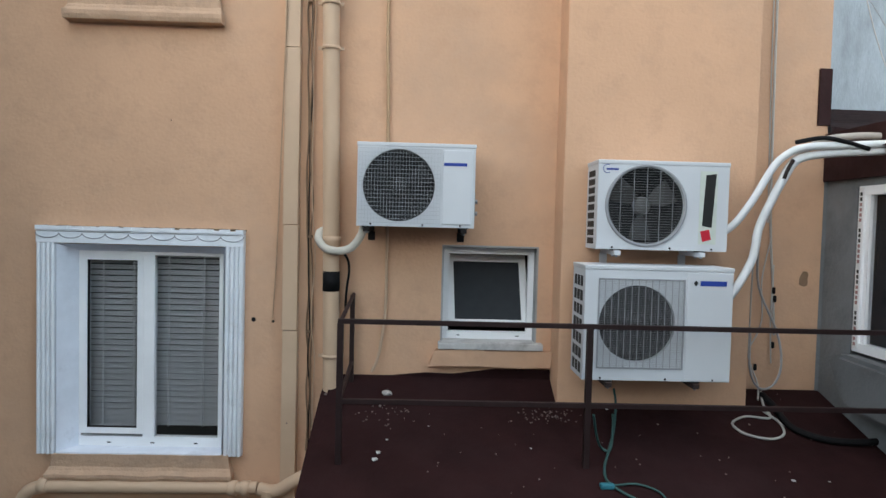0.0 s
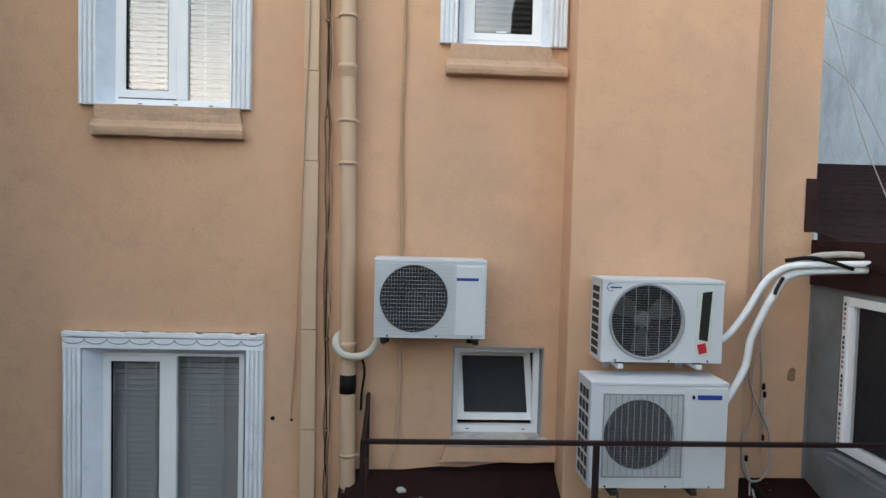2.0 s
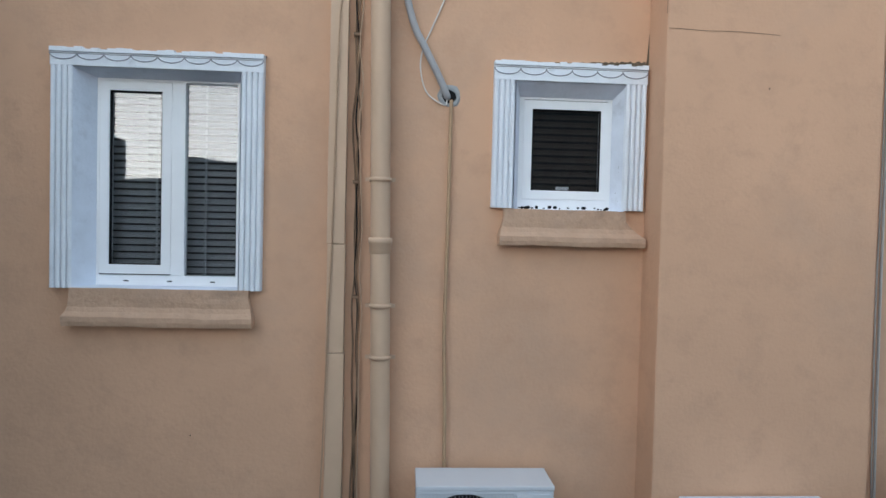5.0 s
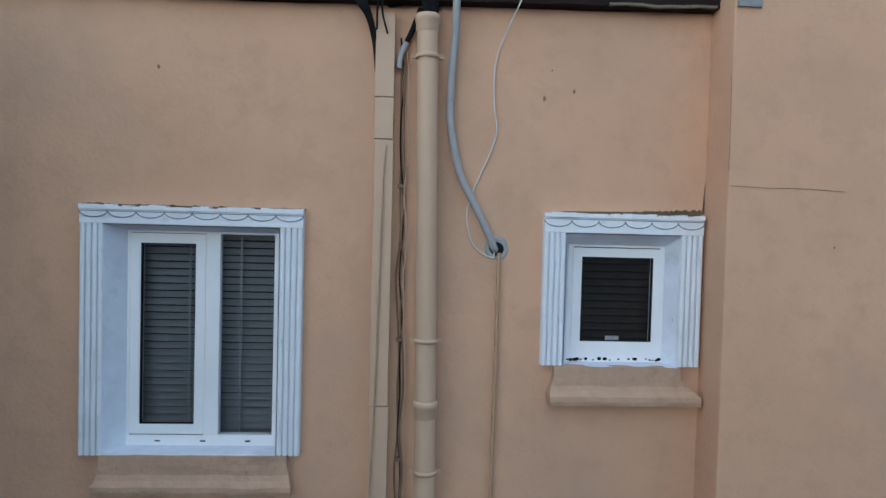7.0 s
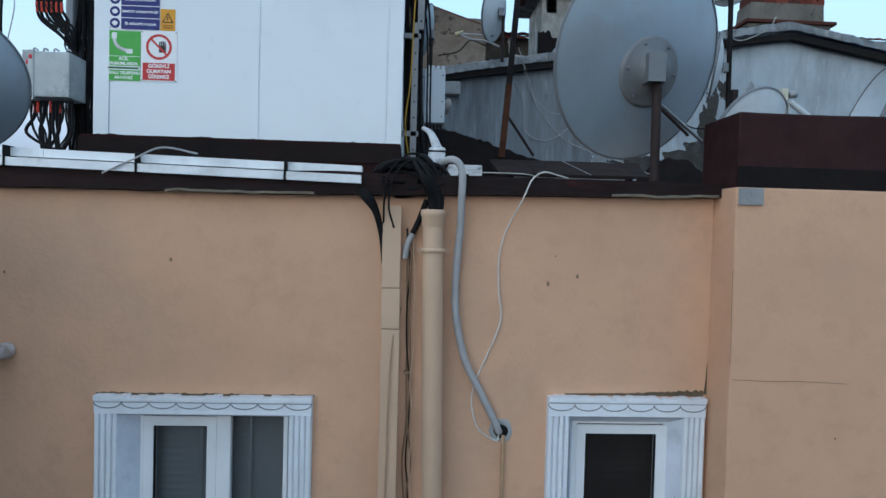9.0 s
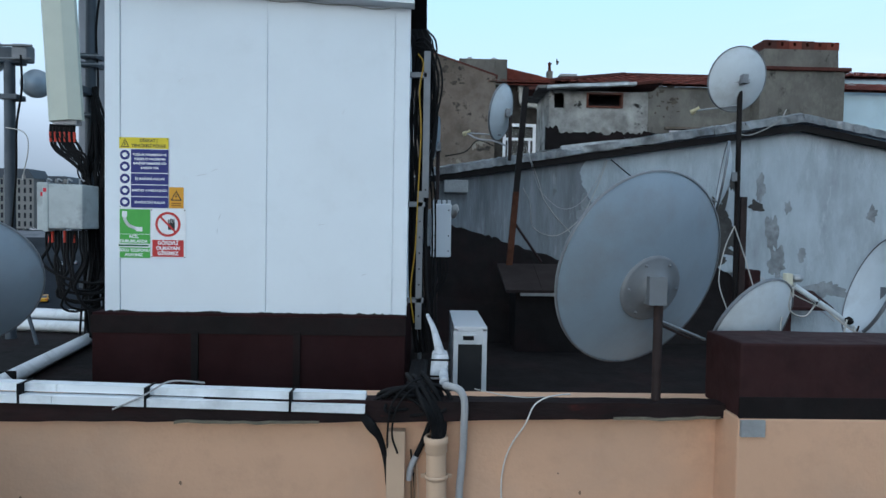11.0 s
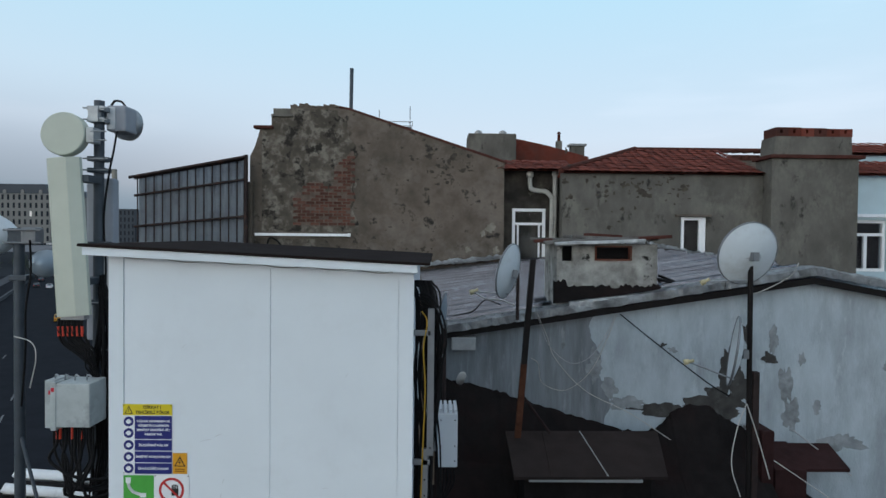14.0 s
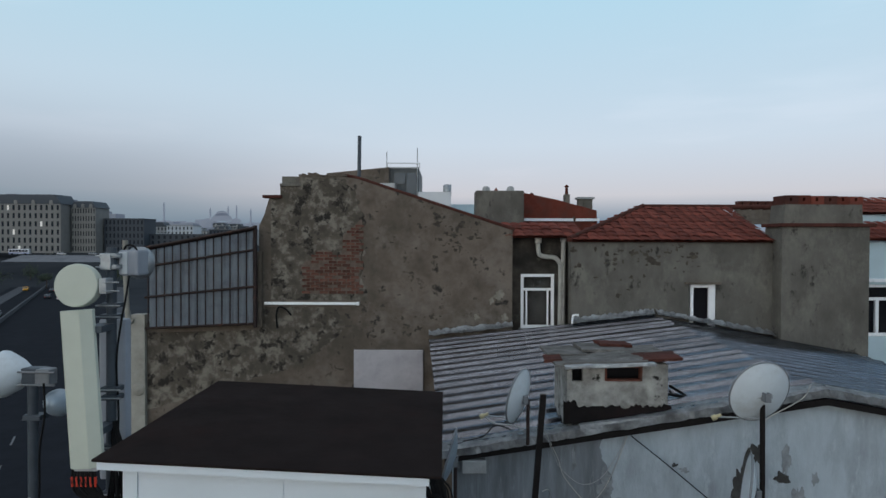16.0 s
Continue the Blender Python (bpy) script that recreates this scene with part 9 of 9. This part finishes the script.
for x, z, r in ((-0.168, 4.70, 0.011), (0.002, 4.746, 0.008), (-0.13, 4.86, 0.004), (-3.2, 4.70, 0.006), (-2.3, 4.79, 0.008), (-1.9, 1.8, 0.004), (1.4, 3.9, 0.004)):
    blot(WY if x < 0.79 else 4.185, x, z, r, r * 1.4, x * 10, DKTAN, "trim_chip", "small chip in the tan render", 0.002, 12)
blot(4.44, 2.60, 0.80, 0.035, 0.06, 5.5, DKTAN, "trim_damp_spot", "brownish damp spot on the tan wall", 0.002, 24)

# dark flaked spots on the old house, thickest under the gable's shoulder and beside the bricks
FLAKE = mat("dark_flaked_render", (0.066, 0.056, 0.047), 0.95, var=0.35, scale=9, stain=(0.10, 0.085, 0.07), stain_scale=7, bump=0.8, bump_scale=30, spec=0.08)
PALE = mat("pale_old_limewash", (0.23, 0.21, 0.18), 0.95, var=0.2, scale=7, stain=(0.15, 0.135, 0.11), stain_scale=4, bump=0.6, bump_scale=25, spec=0.08)
rnd = random.Random(121)
for y, cx, cz, sx, sz, count, r0, m in ((15.6, -0.75, 9.75, 0.35, 0.22, 34, 0.045, FLAKE), (15.6, -2.1, 7.7, 0.5, 0.35, 30, 0.035, FLAKE), (15.6, -3.4, 7.5, 0.5, 0.3, 16, 0.035, FLAKE), (15.6, -1.9, 9.6, 0.7, 0.4, 14, 0.025, FLAKE), (15.6, 0.2, 8.0, 0.35, 0.25, 6, 0.12, PALE),
                                        (15.2, 3.6, 9.25, 0.55, 0.16, 34, 0.04, FLAKE), (15.2, 4.6, 9.15, 0.2, 0.25, 16, 0.035, FLAKE), (15.2, 3.2, 8.7, 0.3, 0.2, 10, 0.035, FLAKE), (15.2, 2.06, 9.2, 0.05, 0.3, 8, 0.035, FLAKE)):
    for i in range(count):
        r = r0 * rnd.uniform(0.4, 1.5)
        x, z = rnd.gauss(cx, sx), rnd.gauss(cz, sz)
        if y == 15.6 and (z > 10.95 - max(0, x + 3.4) * 0.33 or not -7.8 < x < 0.5 or (x < -5.1 and z > 7.45) or (-5.0 < x < -4.7 and z > 10.3)):
            continue
        blot(y, x, z, r * rnd.uniform(0.5, 1.9), r * rnd.uniform(0.4, 1.4), rnd.uniform(0, 50), m, "trim_flaked_spot" if m is FLAKE else "trim_pale_spot", "dark spot where the old render has flaked" if m is FLAKE else "pale remnant of limewash on the old render", 0.003 if m is FLAKE else 0.002, 18, 0.9)
# edge of the thicker render beside the bricks
eg = [(-2.78, 10.05), (-2.86, 9.92), (-2.98, 9.84), (-3.05, 9.72), (-2.92, 9.62), (-2.86, 9.42), (-2.90, 9.2), (-2.84, 9.02), (-2.92, 8.8)]
solo("trim_render_edge", tube(B(), [(p.x, 15.597, p.z) for p in curve([(x, 0, z) for x, z in eg], 5)], 0.014, 5), FLAKE, "broken edge of the old render beside the bricks", kind="structure")

# peeling render on the gable's older part, and under the balcony
def ragged_line(pts, amp, seed, n=8):
    return [(p.x + amp * noise.noise(Vector((p.x * 5, p.z * 5, seed))) + 0.4 * amp * noise.noise(Vector((p.x * 19, p.z * 19, seed))), p.z) for p in curve([(x, 0, z) for x, z in pts], n)]
right = ragged_line([(-2.70, 8.2), (-2.88, 8.8), (-2.86, 9.2), (-2.88, 9.5), (-3.02, 9.72), (-2.90, 9.9), (-2.80, 10.06), (-2.95, 10.4), (-3.05, 10.7), (-3.3, 11.05)], 0.10, 3)
solo("trim_peeling_render", prism(B(), [(-5.02, 8.2)] + right + [(-4.34, 11.09), (-4.34, 10.87), (-4.78, 10.87), (-4.78, 10.62), (-5.02, 10.60)], 15.596, 15.602), OLD_RENDER_ROUGH, "mottled peeling render round the bare bricks", kind="structure")
lowr = ragged_line([(-7.92, 5.6), (-6.9, 5.9), (-5.6, 6.3), (-4.6, 6.6), (-3.9, 7.0), (-3.3, 7.5), (-3.5, 8.04)], 0.16, 5)
solo("trim_peeling_render_low", prism(B(), lowr + [(-5.2, 8.04), (-5.28, 7.50), (-7.92, 7.42)], 15.596, 15.602), OLD_RENDER_ROUGH, "mottled peeling render under the balcony screen", kind="structure")
# greyer wash on the shed wall's lower end
gl_ = ragged_line([(1.30, 5.6), (1.32, 6.1), (1.18, 6.35), (1.22, 6.6), (1.05, 6.9), (1.10, 7.1)], 0.10, 7)
solo("trim_grey_wash", prism(B(), [(-0.80, 5.6)] + gl_ + [(1.12, 7.17), (-0.80, 6.86)], 8.8565, 8.864), SHED_GREY, "grey streaked wash on the lower end of the shed wall", kind="structure")
# scuffs on the shelter
SCUFF = plain("pale_scuff", (0.52, 0.54, 0.57), 0.7)
rnd = random.Random(131)
for x, z, l, a in ((-2.45, 6.30, 0.05, 70), (-2.62, 6.62, 0.10, 12), (-2.50, 6.66, 0.05, 20), (-1.72, 6.28, 0.05, 5), (-1.55, 7.1, 0.04, 60), (-2.46, 6.2, 0.04, 85), (-1.4, 5.9, 0.05, 30), (-2.75, 7.3, 0.06, 40)):
    d = Vector((math.cos(radians(a)), 0, math.sin(radians(a)))) * l
    solo("trim_scuff", tube(B(), [(x, 5.517, z), (x + d.x * 0.5, 5.5165, z + d.z * 0.5 + 0.004), (x + d.x, 5.517, z + d.z)], [0.0006, 0.0018, 0.0006], 4), SCUFF, "grey scuff mark on the white shelter panel", kind="structure")
